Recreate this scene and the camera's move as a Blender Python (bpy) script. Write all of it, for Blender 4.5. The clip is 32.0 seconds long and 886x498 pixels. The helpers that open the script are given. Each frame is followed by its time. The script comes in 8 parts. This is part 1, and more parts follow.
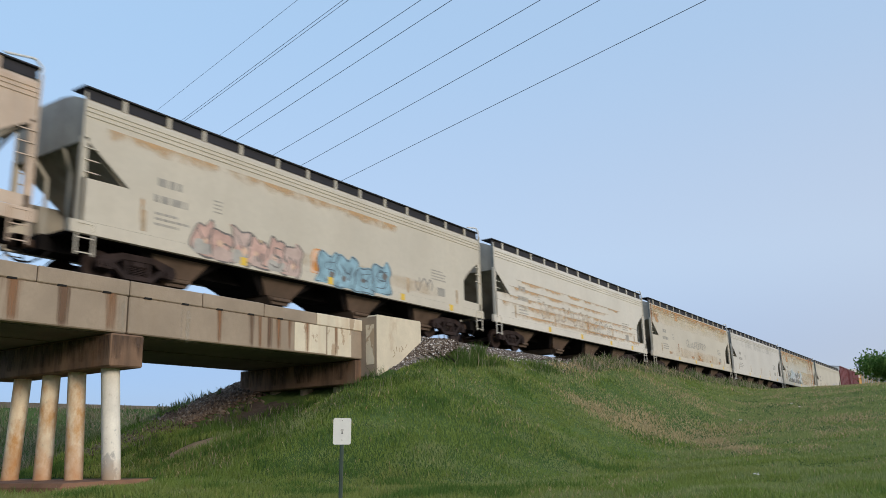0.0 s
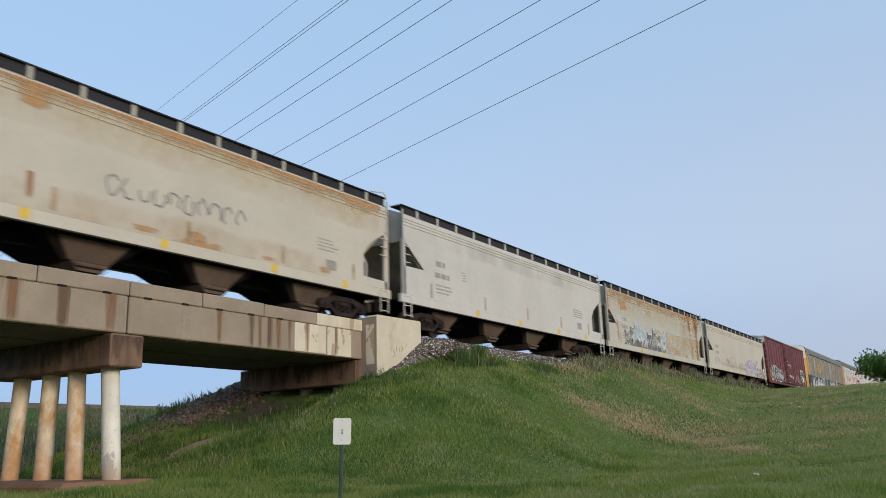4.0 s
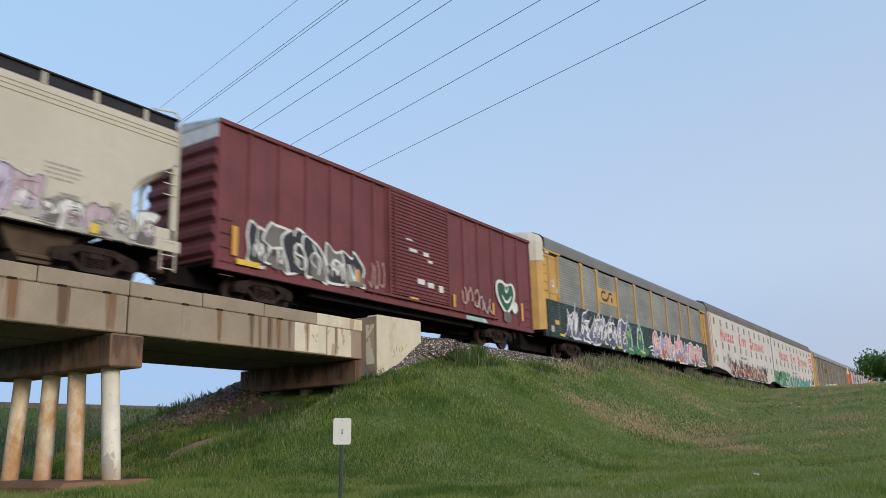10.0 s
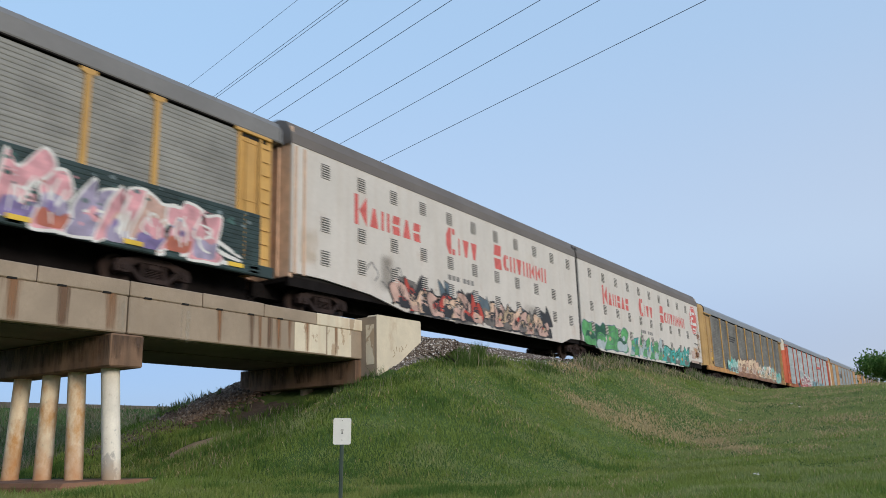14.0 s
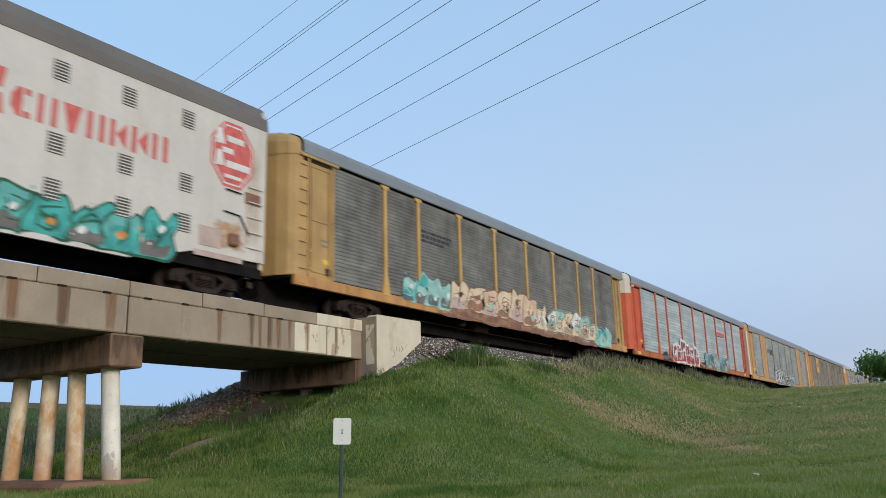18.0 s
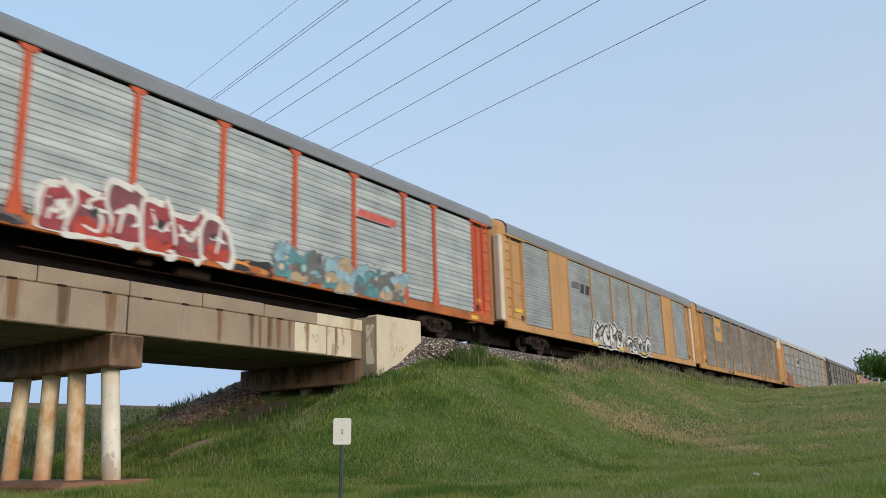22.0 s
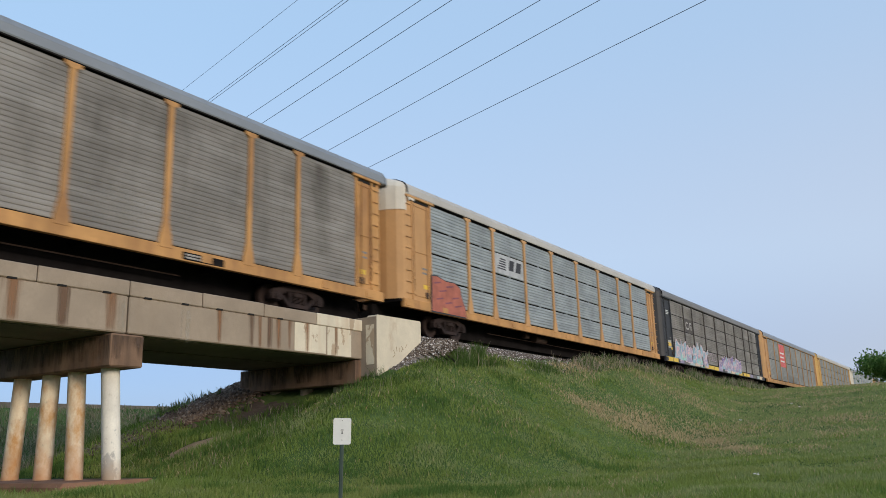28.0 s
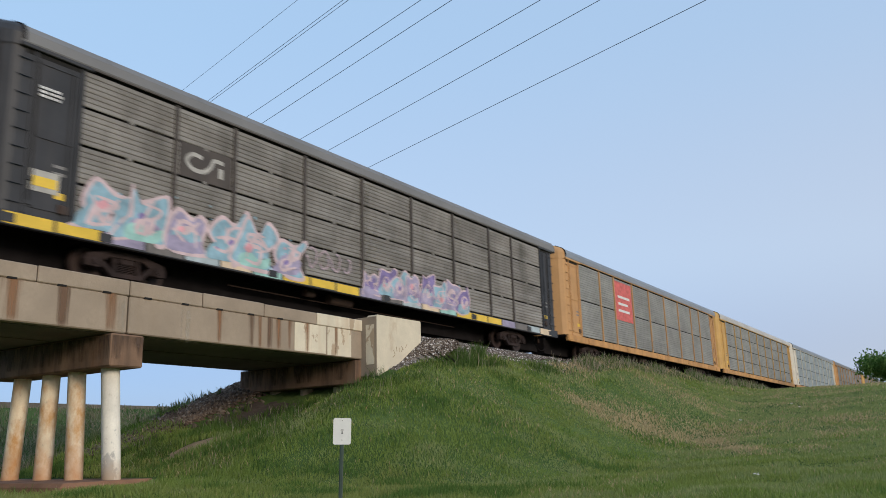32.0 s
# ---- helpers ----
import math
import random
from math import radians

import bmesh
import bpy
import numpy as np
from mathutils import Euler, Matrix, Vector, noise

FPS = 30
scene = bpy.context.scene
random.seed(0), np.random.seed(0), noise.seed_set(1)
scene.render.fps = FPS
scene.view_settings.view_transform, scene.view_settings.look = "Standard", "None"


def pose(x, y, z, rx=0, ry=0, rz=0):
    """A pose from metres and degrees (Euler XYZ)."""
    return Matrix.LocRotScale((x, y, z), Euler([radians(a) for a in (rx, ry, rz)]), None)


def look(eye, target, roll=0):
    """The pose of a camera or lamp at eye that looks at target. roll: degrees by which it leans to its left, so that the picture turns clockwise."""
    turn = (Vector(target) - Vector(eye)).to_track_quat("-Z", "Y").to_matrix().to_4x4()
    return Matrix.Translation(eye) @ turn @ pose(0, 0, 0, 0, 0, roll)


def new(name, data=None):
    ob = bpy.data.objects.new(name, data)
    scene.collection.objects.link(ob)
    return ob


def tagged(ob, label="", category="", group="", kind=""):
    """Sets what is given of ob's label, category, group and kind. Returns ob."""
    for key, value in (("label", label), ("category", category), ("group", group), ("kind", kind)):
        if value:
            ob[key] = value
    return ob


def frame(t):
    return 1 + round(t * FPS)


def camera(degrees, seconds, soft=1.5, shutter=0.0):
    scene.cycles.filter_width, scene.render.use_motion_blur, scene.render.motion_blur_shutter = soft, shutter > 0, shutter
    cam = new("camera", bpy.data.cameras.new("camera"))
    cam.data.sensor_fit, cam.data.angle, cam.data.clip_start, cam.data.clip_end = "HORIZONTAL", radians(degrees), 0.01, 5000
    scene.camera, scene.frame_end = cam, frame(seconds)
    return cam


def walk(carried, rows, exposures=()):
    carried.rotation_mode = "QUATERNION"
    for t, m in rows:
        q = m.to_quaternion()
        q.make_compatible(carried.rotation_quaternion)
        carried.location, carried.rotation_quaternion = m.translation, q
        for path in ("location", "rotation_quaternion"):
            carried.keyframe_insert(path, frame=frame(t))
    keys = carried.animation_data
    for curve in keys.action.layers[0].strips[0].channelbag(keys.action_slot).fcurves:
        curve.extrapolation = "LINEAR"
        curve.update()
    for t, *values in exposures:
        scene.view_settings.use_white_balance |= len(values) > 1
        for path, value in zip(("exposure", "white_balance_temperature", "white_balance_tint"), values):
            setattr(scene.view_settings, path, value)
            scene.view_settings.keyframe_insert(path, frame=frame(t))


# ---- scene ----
cam = camera(56.80, 32.0, soft=0.7, shutter=0.45)
EYE = Vector((0.0, 0.0, 1.5))
YAW, PITCH = radians(56.95), radians(13.47)
FORE = Vector((math.sin(YAW) * math.cos(PITCH), math.cos(YAW) * math.cos(PITCH), math.sin(PITCH)))
STAND = look(EYE, EYE + FORE * 10, -1.71)
walk(cam, [(0.0, STAND), (32.0, STAND)], exposures=[(0.0, 1.0, 6500, 10), (3.0, 0.95, 6500, 10), (9.0, 0.99, 6500, 10), (14.0, 1.0, 6400, 9.5), (18.0, 1.0, 6300, 7.5), (20.5, 1.02, 6480, 10), (22.5, 1.07, 7000, 10), (24.0, 1.03, 6700, 10), (25.5, 1.04, 6580, 9.5), (28.0, 1.02, 6500, 10), (32.0, 1.0, 6500, 10)])

# ---- world and sun ----
SUN_AZ = 195.0          # degrees from north (+y) towards east (+x)
SUN_EL = 12.0
world = bpy.data.worlds.new("evening_sky")
scene.world = world
world.use_nodes = True
_n = world.node_tree.nodes
_sky = _n.new("ShaderNodeTexSky")
_sky.sky_type = 'NISHITA'
_sky.sun_disc = False
_sky.sun_elevation = radians(SUN_EL)
_sky.sun_rotation = radians(SUN_AZ)
_sky.air_density, _sky.dust_density, _sky.ozone_density = 1.0, 0.4, 3.0
_hs = _n.new("ShaderNodeHueSaturation")
_hs.inputs["Saturation"].default_value = 0.8
_mx = _n.new("ShaderNodeMix")
_mx.data_type = 'RGBA'
_mx.inputs["Factor"].default_value = 0.84
world.node_tree.links.new(_sky.outputs[0], _hs.inputs["Color"])
world.node_tree.links.new(_hs.outputs[0], [s for s in _mx.inputs if s.name == "A" and s.type == 'RGBA'][0])
# the dusk sky: clear blue above, duller and more violet down at the horizon
_tc = _n.new("ShaderNodeTexCoord")
_xyz = _n.new("ShaderNodeSeparateXYZ")
_ramps = []
for _stops in (((0.0, (0.42, 0.45, 0.64)), (0.07, (0.48, 0.525, 0.70)), (0.22, (0.58, 0.68, 0.855)), (0.5, (0.49, 0.68, 0.94))),
               ((0.0, (0.15, 0.27, 0.62)), (0.08, (0.235, 0.395, 0.78)), (0.22, (0.475, 0.655, 0.92)), (0.5, (0.44, 0.675, 0.97)))):
    _ramp = _n.new("ShaderNodeValToRGB")
    _ramp.color_ramp.interpolation = 'EASE'
    for _p, _c in _stops:
        _el = _ramp.color_ramp.elements[0] if _p == 0.0 else _ramp.color_ramp.elements[-1] if _p == 0.5 else _ramp.color_ramp.elements.new(_p)
        _el.position, _el.color = _p, (*_c, 1)
    _ramps.append(_ramp)
_turn = _n.new("ShaderNodeMapRange")
_turn.inputs["From Min"].default_value, _turn.inputs["From Max"].default_value = 0.05, 0.85
_both = _n.new("ShaderNodeMix")
_both.data_type = 'RGBA'
_gain = _n.new("ShaderNodeVectorMath")
_gain.operation = 'SCALE'
_gain.inputs["Scale"].default_value = 3.0
world.node_tree.links.new(_tc.outputs["Generated"], _xyz.inputs[0])
world.node_tree.links.new(_xyz.outputs["Y"], _turn.inputs["Value"])
world.node_tree.links.new(_turn.outputs[0], _both.inputs["Factor"])
for _ramp, _k in zip(_ramps, ("A", "B")):
    world.node_tree.links.new(_xyz.outputs["Z"], _ramp.inputs[0])
    world.node_tree.links.new(_ramp.outputs[0], [s for s in _both.inputs if s.name == _k and s.type == 'RGBA'][0])
world.node_tree.links.new([o for o in _both.outputs if o.type == 'RGBA'][0], _gain.inputs[0])
world.node_tree.links.new(_gain.outputs[0], [s for s in _mx.inputs if s.name == "B" and s.type == 'RGBA'][0])
world.node_tree.links.new([o for o in _mx.outputs if o.type == 'RGBA'][0], _n["Background"].inputs[0])
_n["Background"].inputs[1].default_value = 0.15
sun = new("sun", bpy.data.lights.new("sun", 'SUN'))
sun.data.energy, sun.data.angle, sun.data.color = 1.0, radians(14), (1.0, 0.87, 0.72)
_a, _e = radians(SUN_AZ), radians(max(SUN_EL, 14))
sun.matrix_world = look((0, 0, 60), Vector((0, 0, 60)) - Vector((math.sin(_a) * math.cos(_e), math.cos(_a) * math.cos(_e), math.sin(_e))))

# ---- plan ----
ZR = 5.56               # top of rail
YC = 18.51              # middle of the track
HW = 1.50               # half width of the cars
G_NEAR, G_FAR = 15.9, 20.9   # faces of the bridge
ABUT = 19.75            # face of the abutment

# ---- materials ----
def mat(name, col, rough=0.7, metal=0.0, var=0.12, scale=1.5, streak=0.0, streak_size=(3.0, 3.0, 0.30), streak_col=(0.10, 0.08, 0.06), rust=0.0,
        rust_col=(0.28, 0.11, 0.04), rust_scale=0.8, bump=0.15, bscale=40.0, spot=0.0, spot_col=(0.05, 0.045, 0.04), per_piece=0.0, splash=None, flake=False, shifted=False, spec=0.5):
    m = bpy.data.materials.new(name)
    m.use_nodes = True
    nt = m.node_tree
    N, L = nt.nodes, nt.links
    b = N["Principled BSDF"]
    tc = N.new("ShaderNodeTexCoord")
    place = tc.outputs["Object"]
    if shifted:
        own, along, moved = N.new("ShaderNodeObjectInfo"), N.new("ShaderNodeCombineXYZ"), N.new("ShaderNodeVectorMath")
        gain = N.new("ShaderNodeMath")
        gain.operation = 'MULTIPLY'
        gain.inputs[1].default_value = 90.0
        L.new(own.outputs["Random"], gain.inputs[0])
        L.new(gain.outputs[0], along.inputs["X"])
        L.new(place, moved.inputs[0])
        L.new(along.outputs[0], moved.inputs[1])
        place = moved.outputs[0]

    def noise_tex(sc, stretch=(1, 1, 1), detail=5.0, rgh=0.55):
        mp = N.new("ShaderNodeMapping")
        mp.inputs["Scale"].default_value = stretch
        L.new(place, mp.inputs[0])
        n = N.new("ShaderNodeTexNoise")
        n.inputs["Scale"].default_value, n.inputs["Detail"].default_value, n.inputs["Roughness"].default_value = sc, detail, rgh
        L.new(mp.outputs[0], n.inputs["Vector"])
        return n.outputs["Fac"]

    def ramp(f, lo, hi):
        r = N.new("ShaderNodeMapRange")
        r.inputs["From Min"].default_value, r.inputs["From Max"].default_value = lo, hi
        L.new(f, r.inputs["Value"])
        return r.outputs[0]

    def mix(f, a, c, amount=1.0):
        x = N.new("ShaderNodeMix")
        x.data_type = 'RGBA'
        if amount < 1.0:
            mu = N.new("ShaderNodeMath")
            mu.operation = 'MULTIPLY'
            L.new(f, mu.inputs[0])
            mu.inputs[1].default_value = amount
            f = mu.outputs[0]
        L.new(f, x.inputs["Factor"])
        for k, v in (("A", a), ("B", c)):
            sock = [s for s in x.inputs if s.name == k and s.type == 'RGBA'][0]
            if isinstance(v, tuple):
                sock.default_value = (*v, 1)
            else:
                L.new(v, sock)
        return [o for o in x.outputs if o.type == 'RGBA'][0]

    dark = tuple(c * (1 - var * 1.6) for c in col)
    light = tuple(min(0.95, c * (1 + var)) for c in col)
    c = mix(ramp(noise_tex(scale), 0.3, 0.7), dark, light)
    fine = noise_tex(scale * 14, detail=3.0)
    c = mix(ramp(fine, 0.35, 0.75), c, tuple(v * 0.8 for v in col), 0.35)
    if streak:
        c = mix(ramp(noise_tex(1.0, streak_size), 0.48, 0.75), c, streak_col, streak)
    if rust:
        lo = 0.62 - 0.16 * rust
        c = mix(ramp(noise_tex(rust_scale, (1.0, 1.0, 0.55), 8.0, 0.65), lo, lo + 0.025 if flake else 0.78 - 0.12 * rust), c, rust_col, min(1.0, 0.55 + 0.4 * rust))
    if spot:
        c = mix(ramp(noise_tex(scale * 5, detail=6.0), 0.62, 0.72), c, spot_col, spot)
    if splash:
        sp = N.new("ShaderNodeSeparateXYZ")
        L.new(tc.outputs["Object"], sp.inputs[0])
        ad = N.new("ShaderNodeMath")
        ad.operation = 'MULTIPLY_ADD'
        L.new(noise_tex(2.2, detail=6.0), ad.inputs[0])
        ad.inputs[1].default_value = -(splash[1] - splash[0]) * 1.6
        L.new(sp.outputs["Z"], ad.inputs[2])
        c = mix(ramp(ad.outputs[0], splash[1] - (splash[1] - splash[0]) * 0.8, splash[0] - (splash[1] - splash[0]) * 0.8), c, splash[2], 0.85)
    if per_piece:
        oi = N.new("ShaderNodeObjectInfo")
        hs = N.new("ShaderNodeHueSaturation")
        mr = N.new("ShaderNodeMapRange")
        mr.inputs["To Min"].default_value, mr.inputs["To Max"].default_value = 1 - per_piece, 1 + per_piece
        L.new(oi.outputs["Random"], mr.inputs["Value"])
        L.new(mr.outputs[0], hs.inputs["Value"])
        L.new(c, hs.inputs["Color"])
        c = hs.outputs[0]
    L.new(c, b.inputs["Base Color"])
    b.inputs["Roughness"].default_value, b.inputs["Metallic"].default_value, b.inputs["Specular IOR Level"].default_value = rough, metal, spec
    if bump:
        bp = N.new("ShaderNodeBump")
        bp.inputs["Strength"].default_value, bp.inputs["Distance"].default_value = bump, 0.02
        L.new(noise_tex(bscale, detail=4.0), bp.inputs["Height"])
        L.new(bp.outputs[0], b.inputs["Normal"])
    return m


def island_mat(name, cols, rough=0.8, sheen=0.0, patch=None, patch_scale=0.12, leafy=0.0):
    """Foliage, stones: colour by piece, with broad patches."""
    m = bpy.data.materials.new(name)
    m.use_nodes = True
    N, L = m.node_tree.nodes, m.node_tree.links
    b = N["Principled BSDF"]
    g = N.new("ShaderNodeNewGeometry")
    r = N.new("ShaderNodeValToRGB")
    r.color_ramp.elements[0].color = (*cols[0], 1)
    r.color_ramp.elements[1].color = (*cols[-1], 1)
    for i, c in enumerate(cols[1:-1]):
        r.color_ramp.elements.new((i + 1) / (len(cols) - 1)).color = (*c, 1)
    L.new(g.outputs["Random Per Island"], r.inputs[0])
    out = r.outputs[0]
    if patch:
        tc = N.new("ShaderNodeTexCoord")
        n = N.new("ShaderNodeTexNoise")
        n.inputs["Scale"].default_value, n.inputs["Detail"].default_value = patch_scale, 4
        L.new(tc.outputs["Object"], n.inputs["Vector"])
        mr = N.new("ShaderNodeMapRange")
        mr.inputs["From Min"].default_value, mr.inputs["From Max"].default_value = 0.45, 0.68
        L.new(n.outputs["Fac"], mr.inputs["Value"])
        x = N.new("ShaderNodeMix")
        x.data_type = 'RGBA'
        L.new(mr.outputs[0], x.inputs["Factor"])
        L.new(out, [s for s in x.inputs if s.name == "A" and s.type == 'RGBA'][0])
        [s for s in x.inputs if s.name == "B" and s.type == 'RGBA'][0].default_value = (*patch, 1)
        out = [o for o in x.outputs if o.type == 'RGBA'][0]
    L.new(out, b.inputs["Base Color"])
    b.inputs["Roughness"].default_value = rough
    b.inputs["Specular IOR Level"].default_value = 0.15
    if leafy:
        tr = N.new("ShaderNodeBsdfTranslucent")
        L.new(out, tr.inputs["Color"])
        ms = N.new("ShaderNodeMixShader")
        ms.inputs[0].default_value = leafy
        L.new(b.outputs[0], ms.inputs[1])
        L.new(tr.outputs[0], ms.inputs[2])
        L.new(ms.outputs[0], N["Material Output"].inputs[0])
    return m


def soft_stain(name, col, lo=0.42, hi=0.62, strong=0.9, stretch=(7.0, 7.0, 0.6), scale=1.0, fade=True):
    """A run-off stain whose edges fade out, for a plain patch laid on a surface."""
    m = bpy.data.materials.new(name)
    m.use_nodes = True
    N, L = m.node_tree.nodes, m.node_tree.links
    b = N["Principled BSDF"]
    tc = N.new("ShaderNodeTexCoord")
    mp = N.new("ShaderNodeMapping")
    mp.inputs["Scale"].default_value = stretch
    L.new(tc.outputs["Object"], mp.inputs[0])
    n = N.new("ShaderNodeTexNoise")
    n.inputs["Scale"].default_value, n.inputs["Detail"].default_value = scale, 6
    L.new(mp.outputs[0], n.inputs["Vector"])
    mr = N.new("ShaderNodeMapRange")
    mr.inputs["From Min"].default_value, mr.inputs["From Max"].default_value, mr.inputs["To Max"].default_value = lo, hi, strong
    L.new(n.outputs["Fac"], mr.inputs["Value"])
    out = mr.outputs[0]
    if fade:
        sp = N.new("ShaderNodeSeparateXYZ")
        L.new(tc.outputs["Generated"], sp.inputs[0])

        def hump(sock, width):
            a = N.new("ShaderNodeMath")
            a.operation = 'PINGPONG'
            a.inputs[1].default_value = 0.5
            L.new(sock, a.inputs[0])
            r = N.new("ShaderNodeMapRange")
            r.interpolation_type = 'SMOOTHSTEP'
            r.inputs["From Max"].default_value = width
            L.new(a.outputs[0], r.inputs["Value"])
            return r.outputs[0]

        for f in (hump(sp.outputs["X"], 0.45), hump(sp.outputs["Z"], 0.25)):
            mu = N.new("ShaderNodeMath")
            mu.operation = 'MULTIPLY'
            L.new(out, mu.inputs[0])
            L.new(f, mu.inputs[1])
            out = mu.outputs[0]
    L.new(out, b.inputs["Alpha"])
    b.inputs["Base Color"].default_value = (*col, 1)
    b.inputs["Roughness"].default_value = 0.85
    return m


def drip(name, col, deep, stretch=(3.0, 3.0, 0.45), lo=0.50, hi=0.66, pull=0.5, strong=0.95, fine=7.0, side=0.12, head=0.05):
    """Run-off or rust that starts dense at the top of its patch and breaks into streaks further down."""
    m = bpy.data.materials.new(name)
    m.use_nodes = True
    N, L = m.node_tree.nodes, m.node_tree.links
    b = N["Principled BSDF"]
    tc = N.new("ShaderNodeTexCoord")

    def noise_tex(k):
        mp = N.new("ShaderNodeMapping")
        mp.inputs["Scale"].default_value = tuple(v * k for v in stretch)
        L.new(tc.outputs["Object"], mp.inputs[0])
        n = N.new("ShaderNodeTexNoise")
        n.inputs["Scale"].default_value, n.inputs["Detail"].default_value, n.inputs["Roughness"].default_value = 1.0, 5.0, 0.5
        L.new(mp.outputs[0], n.inputs["Vector"])
        return n.outputs["Fac"]

    def calc(op, x, y, z=None):
        k = N.new("ShaderNodeMath")
        k.operation = op
        for i, v in enumerate((x, y, z)):
            if v is None:
                continue
            if isinstance(v, (int, float)):
                k.inputs[i].default_value = v
            else:
                L.new(v, k.inputs[i])
        return k.outputs[0]

    def step(v, a, c, top=1.0):
        r = N.new("ShaderNodeMapRange")
        r.interpolation_type = 'SMOOTHSTEP'
        r.inputs["From Min"].default_value, r.inputs["From Max"].default_value, r.inputs["To Max"].default_value = a, c, top
        L.new(v, r.inputs["Value"])
        return r.outputs[0]

    sp = N.new("ShaderNodeSeparateXYZ")
    L.new(tc.outputs["Generated"], sp.inputs[0])
    v = calc('MULTIPLY_ADD', noise_tex(fine), 0.3, calc('MULTIPLY', noise_tex(1.0), 0.7))
    v = calc('MULTIPLY_ADD', calc('SUBTRACT', sp.outputs["Z"], 0.5), pull, v)
    rim = calc('MULTIPLY', step(sp.outputs["Z"], 0.0, 0.25), step(calc('SUBTRACT', 1.0, sp.outputs["Z"]), 0.0, head))
    if side:
        rim = calc('MULTIPLY', rim, step(calc('PINGPONG', sp.outputs["X"], 0.5), 0.0, side))
    v = calc('MULTIPLY_ADD', calc('SUBTRACT', rim, 1.0), 0.42, v)
    a = calc('MULTIPLY', step(v, lo, hi, strong), step(rim, 0.0, 0.2))
    L.new(a, b.inputs["Alpha"])
    x = N.new("ShaderNodeMix")
    x.data_type = 'RGBA'
    L.new(step(v, hi - 0.03, hi + 0.14), x.inputs["Factor"])
    [q for q in x.inputs if q.name == "A" and q.type == 'RGBA'][0].default_value = (*col, 1)
    [q for q in x.inputs if q.name == "B" and q.type == 'RGBA'][0].default_value = (*deep, 1)
    L.new([o for o in x.outputs if o.type == 'RGBA'][0], b.inputs["Base Color"])
    b.inputs["Roughness"].default_value = 0.85
    return m


CONCRETE = mat("weathered_concrete", (0.335, 0.265, 0.195), 0.88, var=0.12, scale=0.9, streak=0.30, streak_size=(2.2, 2.2, 0.25), streak_col=(0.27, 0.20, 0.13), spot=0.22, spot_col=(0.20, 0.17, 0.13), bump=0.3, bscale=25)
CONCRETE_BROWN = mat("rust_washed_concrete", (0.215, 0.13, 0.08), 0.9, var=0.25, scale=1.2, streak=0.9, streak_col=(0.055, 0.034, 0.024), rust=0.5, rust_col=(0.25, 0.11, 0.045), rust_scale=0.9, bump=0.3, bscale=22)
CONCRETE_DARK = mat("dark_concrete", (0.17, 0.145, 0.115), 0.92, var=0.2, scale=0.8, bump=0.3)
CREAM_PATCH = mat("cream_cover_paint", (0.66, 0.58, 0.44), 0.8, var=0.08, scale=1.4, rust=0.25, rust_col=(0.40, 0.27, 0.16), rust_scale=1.6, bump=0.12)
PEELING = mat("peeling_cream_paint", (0.70, 0.62, 0.47), 0.8, var=0.08, scale=1.4, streak=0.4, streak_col=(0.48, 0.27, 0.13), rust=0.35, rust_col=(0.34, 0.22, 0.13), rust_scale=2.6, bump=0.2, flake=True)
PILE_PAINT = mat("flaking_pile_paint", (0.84, 0.72, 0.54), 0.85, var=0.12, scale=1.8, streak=0.75, streak_size=(2.6, 2.6, 0.8), streak_col=(0.56, 0.33, 0.15), rust=1.1, rust_col=(0.58, 0.32, 0.13), rust_scale=2.4, spot=0.35, spot_col=(0.33, 0.27, 0.21), bump=0.4, bscale=14, splash=(0.8, 1.9, (0.50, 0.23, 0.09)))
PILE_WHITE = mat("whitewashed_pile", (0.84, 0.78, 0.66), 0.85, var=0.10, scale=1.6, streak=0.45, streak_size=(2.2, 2.2, 0.8), streak_col=(0.46, 0.42, 0.36), rust=0.55, rust_col=(0.36, 0.34, 0.31), flake=True, rust_scale=1.0, spot=0.35, spot_col=(0.44, 0.36, 0.26), bump=0.4, bscale=14, splash=(0.8, 1.5, (0.42, 0.28, 0.16)))
CLAY = mat("red_clay", (0.27, 0.135, 0.075), 0.95, var=0.25, scale=1.5, bump=0.5, bscale=12)
DIRT = mat("pale_dirt", (0.38, 0.27, 0.165), 0.95, var=0.25, scale=1.5, bump=0.5, bscale=12)
STAIN_RUST = drip("rust_stain", (0.27, 0.135, 0.065), (0.19, 0.09, 0.045), (5.0, 5.0, 0.25), 0.10, 0.74, 0.14, 0.9, 4.0, 0.5)
STAIN_DARK = drip("dark_water_stain", (0.16, 0.092, 0.055), (0.10, 0.06, 0.038), (5.0, 5.0, 0.25), 0.06, 0.70, 0.14, 0.95, 4.0, 0.5)
STAIN_CAP = drip("dark_streaks_on_the_cap", (0.10, 0.062, 0.042), (0.055, 0.035, 0.026), (2.2, 2.2, 0.3), 0.40, 0.66, 0.22, 0.85, 4.0, 0.0)
STAIN_PALE = soft_stain("pale_lime_stain", (0.45, 0.40, 0.32), 0.42, 0.65, 0.7)
RUST_TOP = drip("rust_below_the_roof", (0.50, 0.27, 0.11), (0.30, 0.115, 0.04), (1.1, 1.1, 0.4), 0.42, 0.86, 0.62, 0.9, 4.0, 0.03)
RUST_LINE = drip("rust_along_a_seam", (0.58, 0.36, 0.17), (0.42, 0.19, 0.07), (0.8, 0.8, 1.2), 0.40, 0.80, 0.35, 0.8, 4.0, 0.05)
